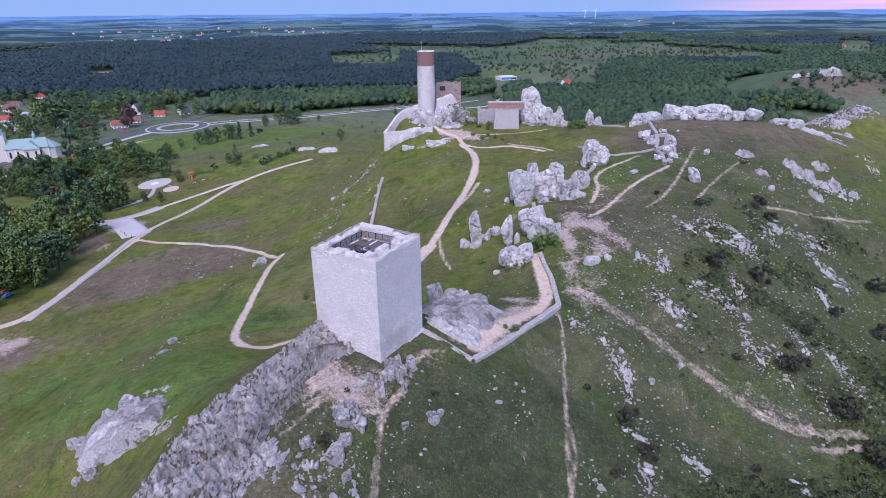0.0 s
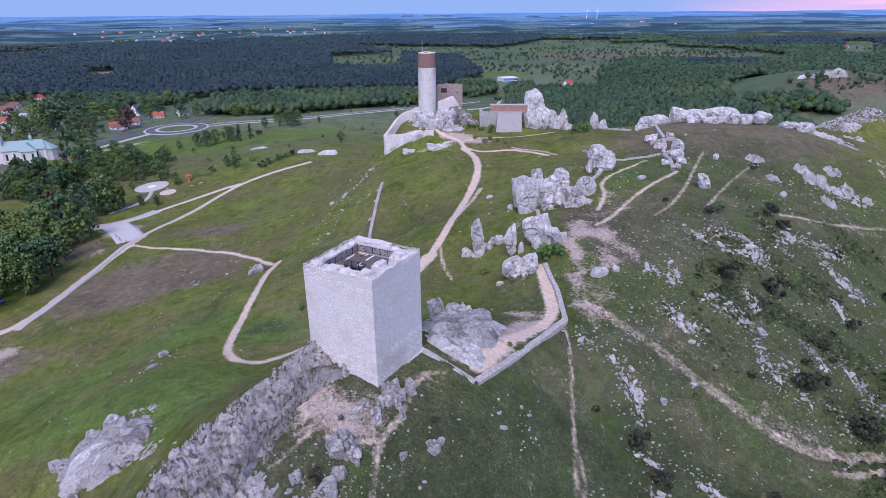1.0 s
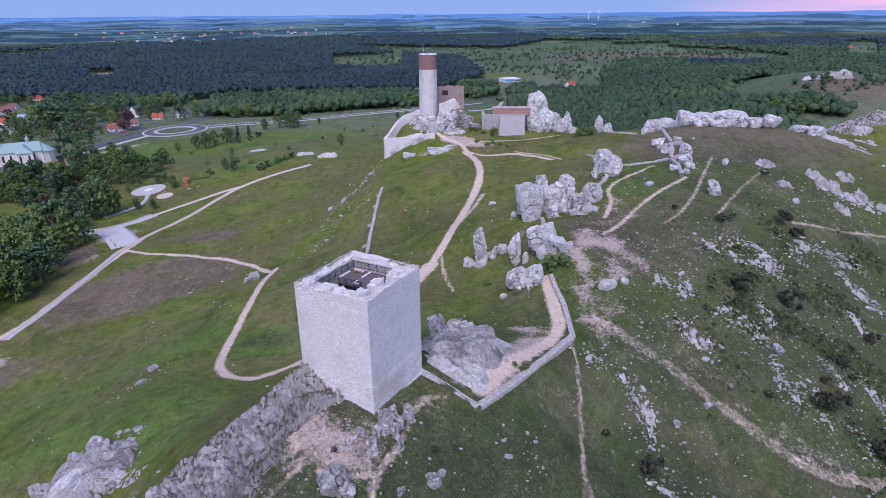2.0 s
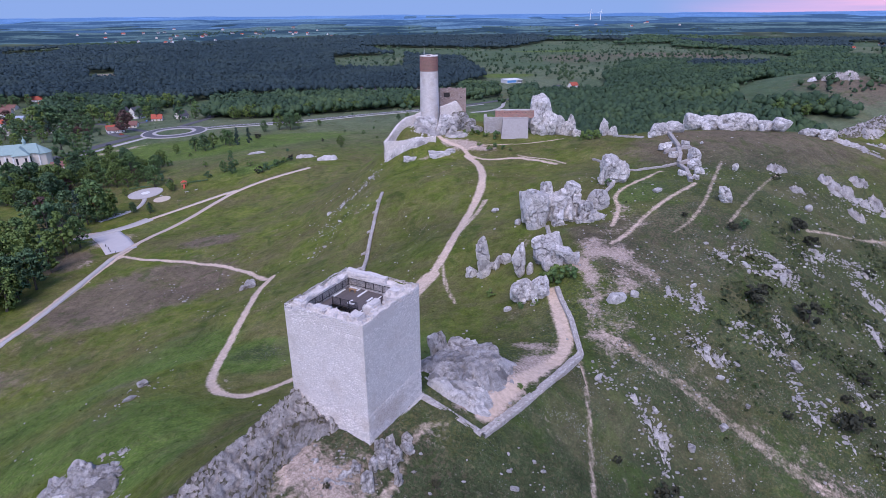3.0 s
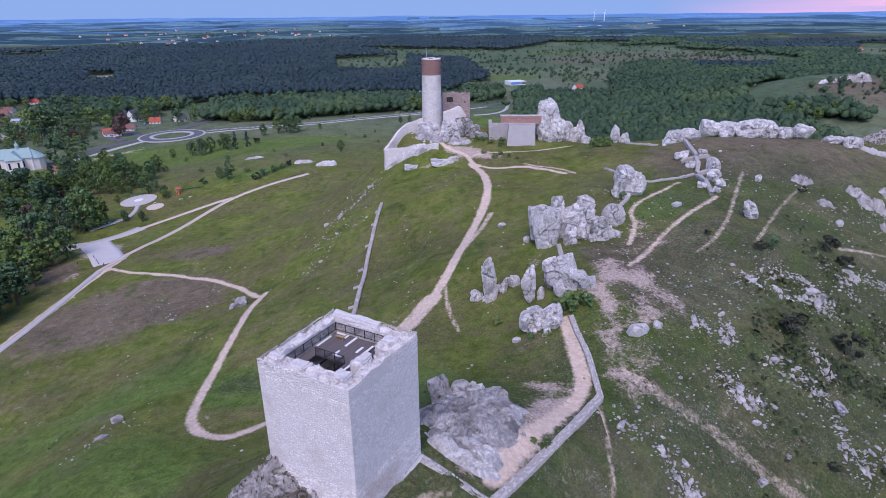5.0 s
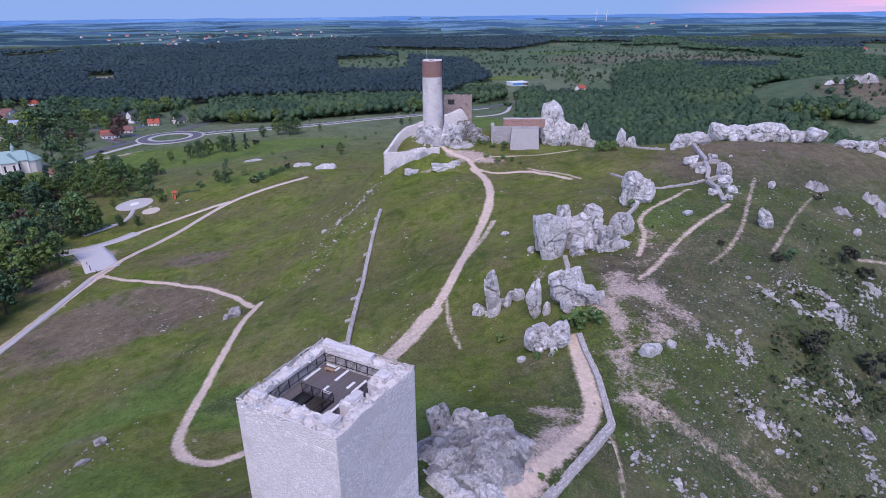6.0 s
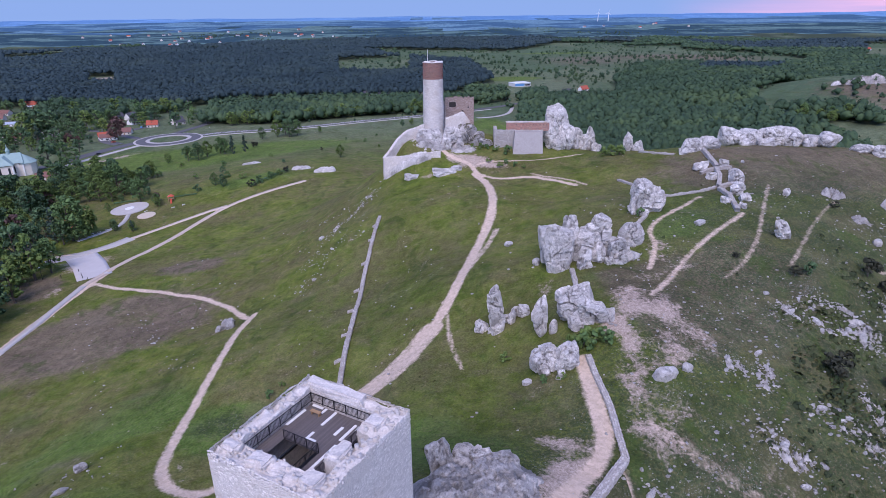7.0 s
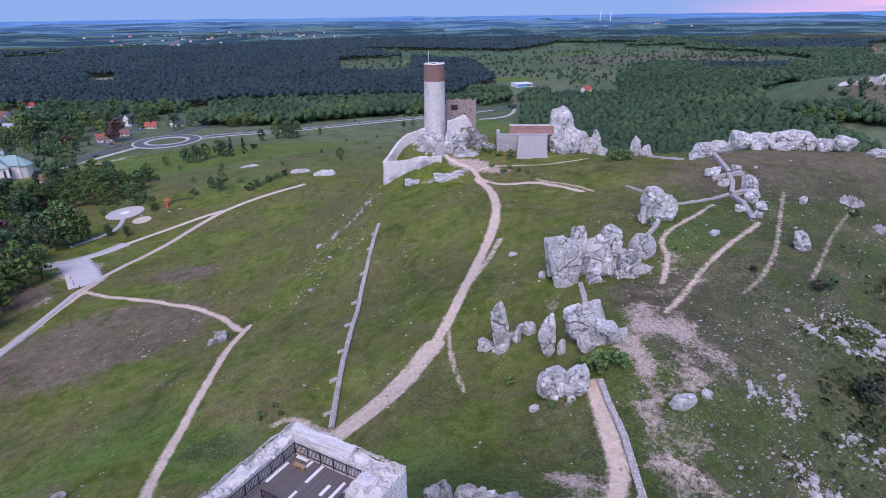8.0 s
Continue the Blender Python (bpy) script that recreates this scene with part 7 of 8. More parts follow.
def plant_all():
    rng = np.random.default_rng(77)
    for cx, cy, rx, ry, n, rows in ((-212, 165, 28, 48, 18, GATE_TREES), (-290, 300, 30, 26, 5, CHURCH_TREES), (-425, 480, 50, 60, 14, VILLAGE_TREES), (-440, 665, 130, 50, 44, VILLAGE_TREES), (-400, 520, 44, 36, 14, VILLAGE_TREES), (-340, 590, 40, 50, 6, VILLAGE_TREES), (-240, 345, 44, 26, 22, CHURCH_TREES), (-262, 292, 24, 22, 10, CHURCH_TREES)):
        for _ in range(n):
            x, y = cx + rng.uniform(-1, 1) * rx, cy + rng.uniform(-1, 1) * ry
            if away(np.array([x]), np.array([y]), [(-160, 90), (-150, 150), (-176, 222), (-160, 260)])[0] > 14 and math.hypot(x + 334, y - 396) > 26 and math.hypot(x + 180, y - 280) > 32:
                rows.append((x, y, rng.uniform(11, 19)))
    for rows, group in ((GATE_TREES, "trees by the hill gate"), (PARK_TREES, "park trees"), (CHURCH_TREES, "trees round the church"), (VILLAGE_TREES, "village trees")):
        for k, (x, y, hgt) in enumerate(rows):
            kind = rng.uniform()
            if kind < 0.14:
                POPLARS.plant(int(rng.integers(3)), x, y, hgt, 14, rng.uniform(0, 6.28), "slender leafy tree with a narrow green crown", "tree", group)
            elif kind < 0.2:
                FIRS.plant(int(rng.integers(3)), x, y, hgt, 14, rng.uniform(0, 6.28), "dark green conifer among broadleaf trees", "tree", group)
            else:
                (SHADE_TREES if rows is VILLAGE_TREES else OAKS).plant(int(rng.integers(12)), x, y, hgt, 14, rng.uniform(0, 6.28), "broadleaf tree in full green leaf", "tree", group)
    for k, (x, y, hgt) in enumerate(FIELD_TREES):
        if k in (7, 8, 18):
            FIRS.plant(k, x, y, hgt, 14, rng.uniform(0, 6.28), "dark conifer standing in the meadow", "tree", "meadow trees")
        else:
            OAKS.plant(k, x, y, hgt, 14, rng.uniform(0, 6.28), "small leafy tree in the meadow", "tree", "meadow trees")
    for line, count in (([(84, 300), (112, 285), (150, 262), (190, 262), (240, 285), (290, 310)], 44), ([(-248, 580), (-170, 597), (-98, 637), (-17, 667), (28, 696)], 34), ([(345, 520), (380, 495), (425, 495)], 10)):
        pts = np.array(line, float)
        seg = np.r_[0, np.cumsum(np.hypot(*np.diff(pts, axis=0).T))]
        for s in rng.uniform(0, seg[-1], count):
            x, y = np.interp(s, seg, pts[:, 0]) + rng.normal(0, 4), np.interp(s, seg, pts[:, 1]) + 5 + rng.normal(0, 4)
            OAKS.plant((2, 5, 0, 2)[int(rng.integers(4))], x, y, rng.uniform(9, 16), 14, rng.uniform(0, 6.28), "young bright green tree at the edge of the wood", "tree", "wood edge trees")
    for k, (x, y, hgt) in enumerate(COPPER_TREES):
        BEECHES.plant(k, x, y, hgt, 14, rng.uniform(0, 6.28), "copper-leaved tree with a dull reddish-brown crown", "tree", "copper trees")
    for rows, label, group in ((FIELD_SHRUBS, "rounded green shrub in the meadow", "meadow shrubs"), (SLOPE_BUSHES, "dark juniper bush on the stony slope", "bushes of the slope"), (CREST_BUSHES, "green bush beside limestone rocks", "bushes of the crest")):
        for k, (x, y, hgt) in enumerate(rows):
            BUSHES.plant((3, 7, 0, 3)[int(rng.integers(4))] if rows is SLOPE_BUSHES else (2, 6, 1, 2)[int(rng.integers(4))] if rows is CREST_BUSHES else k, x, y, hgt, 2.8, rng.uniform(0, 6.28), label, "bush", group)


plant_all()


# ---------------------------------------------------------------- far woods
def far_woods():
    """Woods beyond the hill: crowns of a solid heart with leaf sprays on it, finer the nearer they stand."""
    rng = np.random.default_rng(90)
    sites = {"pine": [], "leaf": []}
    d = 330.0
    while d < 2700:
        s = 4.8 + d * 0.0052
        half = 0.75 if d < 700 else 0.69
        n = int(2 * half * d / s)
        a = -half + 2 * half * (np.arange(n) + rng.uniform(-0.45, 0.45, n)) / n
        dd = d + rng.uniform(-0.45, 0.45, n) * s
        x, y = dd * np.sin(a), dd * np.cos(a) - 40
        w = woodland(x, y) > 0.5
        p = np.zeros(n, bool)
        for ring in PINES:
            p |= inside(x, y, ring)
        p |= (fbm(np.c_[x * 0.003, y * 0.003, np.full(n, 5.0)], 2, 61) > 0.5) & (dd > 1900)
        for key, m in (("pine", w & p), ("leaf", w & ~p)):
            sites[key].append(np.c_[x, y, np.full(n, s), np.zeros(n)][m])
        d += s * 0.92
    # single trees and bushes dotted over the open land
    x, y = rng.uniform(-1300, 1500, 20000), 380 + 3000 * rng.uniform(0, 1, 20000) ** 1.5
    open_land = (woodland(x, y) < 0.5) & (np.abs(np.arctan2(x, y + 40)) < 0.8) & (fbm(np.c_[x * 0.011, y * 0.011, x * 0], 3, 62) > 0.53) & (np.hypot(x + 250, y - 480) > 150) & (np.hypot(x - 40, y - 560) > 110) & (np.hypot(x + 120, y - 470) > 90)
    sites["leaf"].append(np.c_[x, y, np.full(len(x), 6.0), np.ones(len(x))][open_land])
    for cx, cy, rx, ry, count in ((455, 570, 55, 25, 70), (180, 1150, 140, 90, 150), (330, 1500, 200, 90, 150), (680, 1500, 120, 120, 130), (250, 1000, 60, 60, 40)):
        x, y = cx + rx * rng.normal(0, 0.7, count), cy + ry * rng.normal(0, 0.7, count)
        m = woodland(x, y) < 0.5
        sites["leaf"].append(np.c_[x, y, np.full(count, 6.0), np.ones(count)][m])
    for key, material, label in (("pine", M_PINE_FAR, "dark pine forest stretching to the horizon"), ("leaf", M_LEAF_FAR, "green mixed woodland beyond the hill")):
        S = np.concatenate(sites[key])
        z = ground_z(S[:, 0], S[:, 1])
        dist = np.hypot(S[:, 0], S[:, 1] + 40)
        verts, tris, kind, count = [], [], [], 0
        for level, m, leaf, lo, hi in ((2, 40, 0.55, 0, 560), (2, 20, 0.80, 560, 760), (1, 18, 1.0, 760, 1250), (1, 9, 1.4, 1250, 1900), (1, 3, 2.2, 1900, 9999)):
            pick = (dist >= lo) & (dist < hi)
            n = int(pick.sum())
            if not n:
                continue
            x, y, s, one, zz = S[pick, 0], S[pick, 1], S[pick, 2], S[pick, 3] > 0, z[pick]
            tall = np.where(one, 2.0 + 7.5 * rng.uniform(0, 1, n) ** 1.8, rng.uniform(14, 18, n) if key == "pine" else 8 + 9 * rng.beta(2.2, 1.8, n))
            wide = np.where(one, tall * 0.5, s * rng.uniform(0.58, 0.84, n))
            foot = np.where(one, 0.05, 0.25 if key == "pine" else 0.15)
            u, f = unit_sphere(level)
            turn = rng.uniform(0, 6.28, n)
            c, t = np.cos(turn)[:, None], np.sin(turn)[:, None]
            q = np.stack([u[:, 0] * c - u[:, 1] * t, u[:, 0] * t + u[:, 1] * c, np.broadcast_to(u[:, 2], (n, len(u)))], -1) * rng.uniform(0.5, 1.12, (n, len(u), 1))
            narrow = 1 - (0.6 if key == "pine" else 0.3) * np.clip(q[..., 2], 0, 1)
            heart = np.stack([x[:, None] + q[..., 0] * wide[:, None] * narrow * 0.94, y[:, None] + q[..., 1] * wide[:, None] * narrow * 0.94,
                              zz[:, None] + tall[:, None] * (0.5 * (1 + foot[:, None]) + 0.47 * (1 - foot[:, None]) * q[..., 2])], -1)
            verts.append(heart.reshape(-1, 3))
            tris.append((f[None] + len(u) * np.arange(n)[:, None, None]).reshape(-1, 3) + count)
            count += n * len(u)
            tone = rng.uniform(0, 1, n)
            kind.append(np.repeat(tone, len(u)))
            if m:
                u = rng.normal(0, 1, (n, m, 3))
                u[..., 2] = np.abs(u[..., 2]) * 0.9 - 0.05
                u /= np.linalg.norm(u, axis=2, keepdims=True)
                narrow = 1 - (0.6 if key == "pine" else 0.3) * np.clip(u[..., 2], 0, 1)
                u = u * rng.uniform(0.8, 1.12, (n, m, 1))
                c = np.stack([x[:, None] + u[..., 0] * wide[:, None] * narrow, y[:, None] + u[..., 1] * wide[:, None] * narrow,
                              zz[:, None] + tall[:, None] * (0.5 * (1 + foot[:, None]) + 0.5 * (1 - foot[:, None]) * u[..., 2])], -1)
                size = np.minimum(wide * 0.4, leaf)[:, None] * rng.uniform(0.6, 1.2, (n, m))
                v, g = leaf_quads(c.reshape(-1, 3), u.reshape(-1, 3), size.ravel(), rng, 0.25)
                verts.append(v)
                tris.append(np.concatenate([g[:, [0, 1, 2]], g[:, [0, 2, 3]]]) + count)
                count += len(v)
                kind.append(np.repeat(tone, m * 4))
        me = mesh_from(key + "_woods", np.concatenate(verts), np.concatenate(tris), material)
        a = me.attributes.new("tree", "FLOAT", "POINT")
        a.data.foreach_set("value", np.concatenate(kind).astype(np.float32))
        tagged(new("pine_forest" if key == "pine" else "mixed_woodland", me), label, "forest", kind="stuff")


far_woods()


# ---------------------------------------------------------------- low scrub and tussocks on the hill
def low_scrub():
    rng = np.random.default_rng(101)
    for name, label, material, count, size, area in (
            ("low_scrub", "dark low juniper scrub scattered over the stony slope", M_SCRUB_DARK, 8000, (0.2, 0.55), "right"),
            ("herb_clumps", "low green herb clumps among the stones", M_HERB, 9000, (0.18, 0.42), "right"),
            ("grass_tussocks", "rough grass tussocks on the hill", M_TUSSOCK, 14000, (0.08, 0.2), "all")):
        P = []
        while len(P) < count:
            x, y = rng.uniform(-130, 170, 4000), rng.uniform(-36, 200, 4000)
            den = fbm(np.c_[x * 0.05, y * 0.05, x * 0 + 3], 3, 81)
            if area == "right":
                ok = rng.uniform(size=4000) < np.clip((den - 0.40) * 6, 0, 1) * np.clip((x - 52 + 0.45 * np.clip(20 - y, 0, 60)) / 25, 0.0, 1) * np.clip((100 - y) / 25, 0, 1)
            else:
                ok = rng.uniform(size=4000) < np.clip((den - 0.3) * 3, 0.1, 1)
            for width, wear, line in TRACKS:
                ok &= away(x, y, line) > width * 0.6
            for cx, cy, rx, ry, turn, much in BARE:
                ok &= np.hypot(x - cx, y - cy) > 0.7 * max(rx, ry)
            ok &= ~((np.abs(x + 9.4) < 10) & (np.abs(y + 3.3) < 10))
            P += list(zip(x[ok], y[ok]))
        P = np.array(P[:count])
        z = ground_z(P[:, 0], P[:, 1])
        m = 9 if name == "low_scrub" else 5 if area == "right" else 3
        s = rng.uniform(*size, count) * (1 + (rng.uniform(size=count) < 0.12) * 0.9)
        u = rng.normal(0, 1, (count, m, 3))
        u[..., 2] = np.abs(u[..., 2]) + 0.1
        u /= np.linalg.norm(u, axis=2, keepdims=True)
        c = np.stack([P[:, :1] + u[..., 0] * s[:, None], P[:, 1:] + u[..., 1] * s[:, None], z[:, None] + u[..., 2] * s[:, None] * 0.8], -1)
        v, f = leaf_quads(c.reshape(-1, 3), u.reshape(-1, 3), np.repeat(s * 0.55, m) * rng.uniform(0.7, 1.2, count * m), rng)
        tagged(new(name, mesh_from(name, v, f, material)), label, "vegetation", kind="stuff")


low_scrub()

# ---------------------------------------------------------------- roads
def ribbon(name, line, width, material, label, lift=0.18, closed=False, kind="structure", cuts=3):
    pts = np.array(rounded(line, cuts) if cuts else line, float)
    seg = np.r_[0, np.cumsum(np.hypot(*np.diff(pts, axis=0).T))]
    s = np.linspace(0, seg[-1], max(3, int(seg[-1] / 4)))
    P = np.stack([np.interp(s, seg, pts[:, k]) for k in (0, 1)], -1)
    T = np.gradient(P, axis=0)
    T /= np.linalg.norm(T, axis=1, keepdims=True) + 1e-9
    N = np.stack([-T[:, 1], T[:, 0]], -1)
    k = max(2, int(width / 2) + 1)
    rows = [P + N * width * (0.5 - c / (k - 1)) for c in range(k)]
    tops = [np.c_[r, ground_z(r[:, 0], r[:, 1]) + lift] for r in rows]
    V = np.concatenate([tops[0] - (0, 0, 0.8)] + tops + [tops[-1] - (0, 0, 0.8)])
    n = len(P)
    i = np.arange(n - 1)
    F = np.concatenate([np.stack([i + n * c, i + n * (c + 1), i + 1 + n * (c + 1), i + 1 + n * c], -1) for c in range(k + 1)])
    return tagged(new(name, mesh_from(name, V, F, material)), label, name.split("_")[-1], kind=kind)


def disc(name, x, y, r0, r1, material, label, lift, category, kind="structure"):
    bm = bmesh.new()
    seg = 48
    rows = []
    rr = np.linspace(r1, r0, max(2, int((r1 - r0) / 3) + 1))
    for r, dz in [(r1, -0.9)] + [(q, 0) for q in rr] + [(r0, -0.9)]:
        a = 2 * math.pi * np.arange(seg) / seg
        px, py = r * np.cos(a), r * np.sin(a)
        z = ground_z(px + x, py + y) + lift + dz
        rows.append([bm.verts.new(v) for v in zip(px, py, z)])
    for p, q in zip(rows[:-1], rows[1:]):
        for k in range(seg):
            bm.faces.new((p[k], p[(k + 1) % seg], q[(k + 1) % seg], q[k]))
    ob = part(name, bm, material)
    ob.location = (x, y, 0)
    return tagged(ob, label, category, kind=kind)


RBX, RBY = -261.0, 517.0
disc("roundabout_road", RBX, RBY, 20.5, 29.0, M_ASPHALT, "grey asphalt roundabout lane", 0.55, "road")
disc("roundabout_apron", RBX, RBY, 17.0, 20.5, M_PALE_PAVING, "pale paved ring round the roundabout island", 0.63, "road")
disc("roundabout_verge", RBX, RBY, 29.0, 31.0, M_PALE_PAVING, "pale kerb and footpath round the roundabout", 0.5, "pavement")
ribbon("main_road", [(-238, 533), (-222, 546), (-175, 557), (-130, 577), (-83, 608), (-20, 641), (56, 692), (100, 730), (170, 800)], 8.0, M_ASPHALT, "grey country road curving past the woods", 0.35)
ribbon("roadside_path", [(-240, 520), (-215, 537), (-172, 548), (-127, 568), (-80, 599), (-17, 632), (60, 684)], 2.4, M_PALE_PAVING, "pale footpath beside the country road", 0.32)
ribbon("village_road", [(-286, 505), (-299, 480), (-308, 455), (-318, 425), (-335, 395), (-370, 350)], 11.0, M_ASPHALT, "wide grey village road", 0.35)
ribbon("approach_road", [(-277, 493), (-287, 470), (-296, 445), (-306, 418)], 5.0, M_PALE_PAVING, "pale slip lane beside the village road", 0.3)
ribbon("north_road", [(-268, 545), (-262, 575), (-256, 600), (-262, 660), (-280, 720)], 8.0, M_ASPHALT, "grey road leading into the pine woods", 0.35)
ribbon("side_street", [(-290, 522), (-320, 545), (-350, 575), (-420, 600), (-500, 620)], 7.0, M_ASPHALT, "grey side street along the houses", 0.3)
ribbon("parking_lane", [(-300, 500), (-322, 515), (-338, 540), (-330, 580), (-310, 604)], 9.0, M_ASPHALT, "asphalt parking lane by the houses", 0.27)
ribbon("castle_drive", [(88, 700), (80, 650), (62, 625), (40, 618)], 4.5, M_PALE_PAVING, "pale drive behind the castle lawn", 0.3)
for _k in (4, 8):
    ribbon("hill_path", TRACKS[_k][2], 3.0, M_DUST, "pale dusty track climbing the flank of the hill", 0.14)
ribbon("hill_road", [(-149, 96), (-146.5, 118), (-148.3, 153), (-149.5, 176)], 3.0, M_PALE_PAVING, "pale concrete strip of the hill road", 0.22)
disc("paved_circle", -185, 288, 0.01, 10.5, M_PALE_PAVING, "round pale paved plaza in the park", 0.35, "pavement")
disc("plaza_centre", -185, 288, 0.01, 2.6, M_WHITE, "white round stone in the middle of the plaza", 0.5, "pavement")
ribbon("park_path", [(-181, 278), (-178, 268), (-178, 258), (-190, 240)], 2.6, M_PALE_PAVING, "pale park path to the plaza", 0.25)
ribbon("gate_lane", [(-188, 211), (-178, 220), (-169, 229), (-162, 242)], 7.0, M_PALE_PAVING, "pale paved lane leading into the hill gate", 0.16)
ribbon("gate_apron", [(-175.5, 219), (-164, 206), (-150.5, 187)], 14.0, M_PAVING_WARM, "pale paved apron sloping down from the hill gate", 0.12, cuts=0)
for _x in (-2.2, 2.2):
    ribbon("lane_line", [(-238, 533 + _x), (-222, 546 + _x), (-175, 557 + _x), (-130, 577 + _x), (-83, 608 + _x), (-20, 641 + _x)], 0.35, M_WHITE, "white painted edge line of the road", 0.42)


# ---------------------------------------------------------------- houses
def gable_house(x, y, turn, ln, wd, wall, pitch, walls, roof, label, rows=1, group="village houses", hip=0.0):
    base = at_ground(x, y, -0.3)
    t = thing("house", Matrix.Translation(base) @ Matrix.Rotation(radians(turn), 4, "Z"), label, "house", group)
    bm = bmesh.new()
    a, b, r = ln / 2, wd / 2, wd / 2 * pitch
    lo = [bm.verts.new(p) for p in ((-a, -b, 0), (a, -b, 0), (a, b, 0), (-a, b, 0))]
    hi = [bm.verts.new(p) for p in ((-a, -b, wall), (a, -b, wall), (a, b, wall), (-a, b, wall))]
    rid = [bm.verts.new((-a + hip, 0, wall + r)), bm.verts.new((a - hip, 0, wall + r))]
    for k in range(4):
        bm.faces.new((lo[k], lo[(k + 1) % 4], hi[(k + 1) % 4], hi[k]))
    bm.faces.new((hi[1], hi[2], rid[1]))
    bm.faces.new((hi[3], hi[0], rid[0]))
    part("wall", fix_normals(bm), walls, t)
    bm = bmesh.new()
    o, th = 0.5, 0.22
    for sgn in (-1, 1):
        e, d = wall - o * pitch, o
        ps = [(-a - o, sgn * (b + d), e), (a + o, sgn * (b + d), e), (a + o - hip, 0, wall + r), (-a - o + hip, 0, wall + r)]
        v = [bm.verts.new((px, py, pz + 0.02)) for px, py, pz in ps] + [bm.verts.new((px, py, pz + th)) for px, py, pz in ps]
        for f in ((0, 1, 2, 3), (4, 5, 6, 7), (0, 1, 5, 4), (1, 2, 6, 5), (2, 3, 7, 6), (3, 0, 4, 7)):
            bm.faces.new([v[i] for i in f])
    if hip:
        for sgn in (-1, 1):
            ps = [(sgn * (a + o), -b - o, wall - o * pitch), (sgn * (a + o), b + o, wall - o * pitch), (sgn * (a + o - hip), 0, wall + r)]
            bm.faces.new([bm.verts.new((px, py, pz + th)) for px, py, pz in ps])
    roof_ob = part("roof", fix_normals(bm), roof, t)
    bm = bmesh.new()
    box_bm(bm, (a * 0.3, 0.3, wall + r * 0.4), (a * 0.3 + 0.7, 1.0, wall + r + 0.8))
    part("chimney", bm, M_TILE_BROWN, roof_ob)
    n = max(2, int(ln / 3.2))
    for row in range(rows):
        for k in range(n):
            for sgn in (-1, 1):
                cx, cz = -a + ln * (k + 0.5) / n, 1.6 + 2.8 * row
                door = row == 0 and k == n // 2 and sgn < 0
                bm = bmesh.new()
                h0, h1 = (0.35, 2.45) if door else (cz - 0.65, cz + 0.65)
                box_bm(bm, (cx - 0.55, sgn * b - 0.05, h0), (cx + 0.55, sgn * b + 0.05, h1))
                part("door" if door else "window", bm, M_OAK if door else M_PANE, t)
    return t


HOUSES = [(-290, 608, 60, 12, 10, 3.6, 1.0, 1, 1), (-492, 679, 20, 13, 9, 3.4, 1.0, 1, 0), (-442, 658, 80, 12, 9, 3.4, 1.2, 0, 0), (-313, 597, 15, 11, 9, 3.2, 0.9, 1, 0), (-324, 527, 25, 15, 9, 3.2, 0.6, 0, 3), (-360, 799, 30, 14, 10, 4.0, 1.0, 0, 1), (-364, 653, 70, 12, 9, 3.6, 1.1, 0, 1), (-519, 651, 10, 14, 10, 3.4, 0.9, 1, 3), (-560, 770, 0, 13, 10, 3.4, 0.9, 1, 0), (-487, 617, 10, 22, 10, 3.0, 0.35, 0, 2), (-550, 762, 30, 12, 9, 3.2, 0.9, 0, 0), (-451, 672, 20, 12, 9, 3.4, 1.0, 1, 0), (-379, 655, 75, 11, 9, 3.2, 1.0, 0, 1), 
          (-509, 712, 15, 13, 9, 3.0, 0.9, 1, 0), (-544, 690, 5, 24, 11, 3.2, 0.6, 1, 3), (-325, 338, 25, 20, 9, 3.0, 0.7, 0, 3), (-305, 330, 20, 10, 8, 3.0, 0.6, 0, 3), (-297, 382, 30, 9, 7, 3.0, 0.8, 1, 3),
          (-330, 533, 35, 13, 9, 3.2, 0.8, 0, 0), (-345, 620, 70, 11, 9, 3.2, 0.9, 0, 1), (-322, 556, 10, 12, 9, 3.0, 0.8, 1, 3), (-590, 700, 25, 13, 10, 3.2, 0.9, 0, 3), (-480, 580, 15, 12, 9, 3.2, 0.8, 0, 0), (-420, 540, 40, 12, 9, 3.2, 0.8, 1, 3),
          (-440, 440, 10, 14, 10, 3.4, 0.8, 0, 0), (-400, 380, 30, 12, 9, 3.2, 0.9, 1, 3), (180, 828, 10, 12, 9, 3.2, 0.8, 0, 1), (210, 856, 35, 14, 9, 3.2, 1.0, 0, 0), (-150, 1000, 20, 16, 10, 3.5, 0.6, 0, 2), (30, 760, 0, 11, 8, 3.0, 0.9, 1, 0)]
for _x, _y, _t, _l, _w, _h, _p, _c, _r in HOUSES:
    gable_house(_x, _y, _t, _l, _w, _h, _p, (M_PLASTER_WHITE, M_PLASTER)[_c], (M_TILE_RED, M_TILE_DARK, M_METAL_ROOF, M_TILE_BROWN)[_r],
                ("white" if not _c else "cream") + " plastered house with a " + ("red tiled", "dark tiled", "light metal", "brown tiled")[_r] + " gable roof")
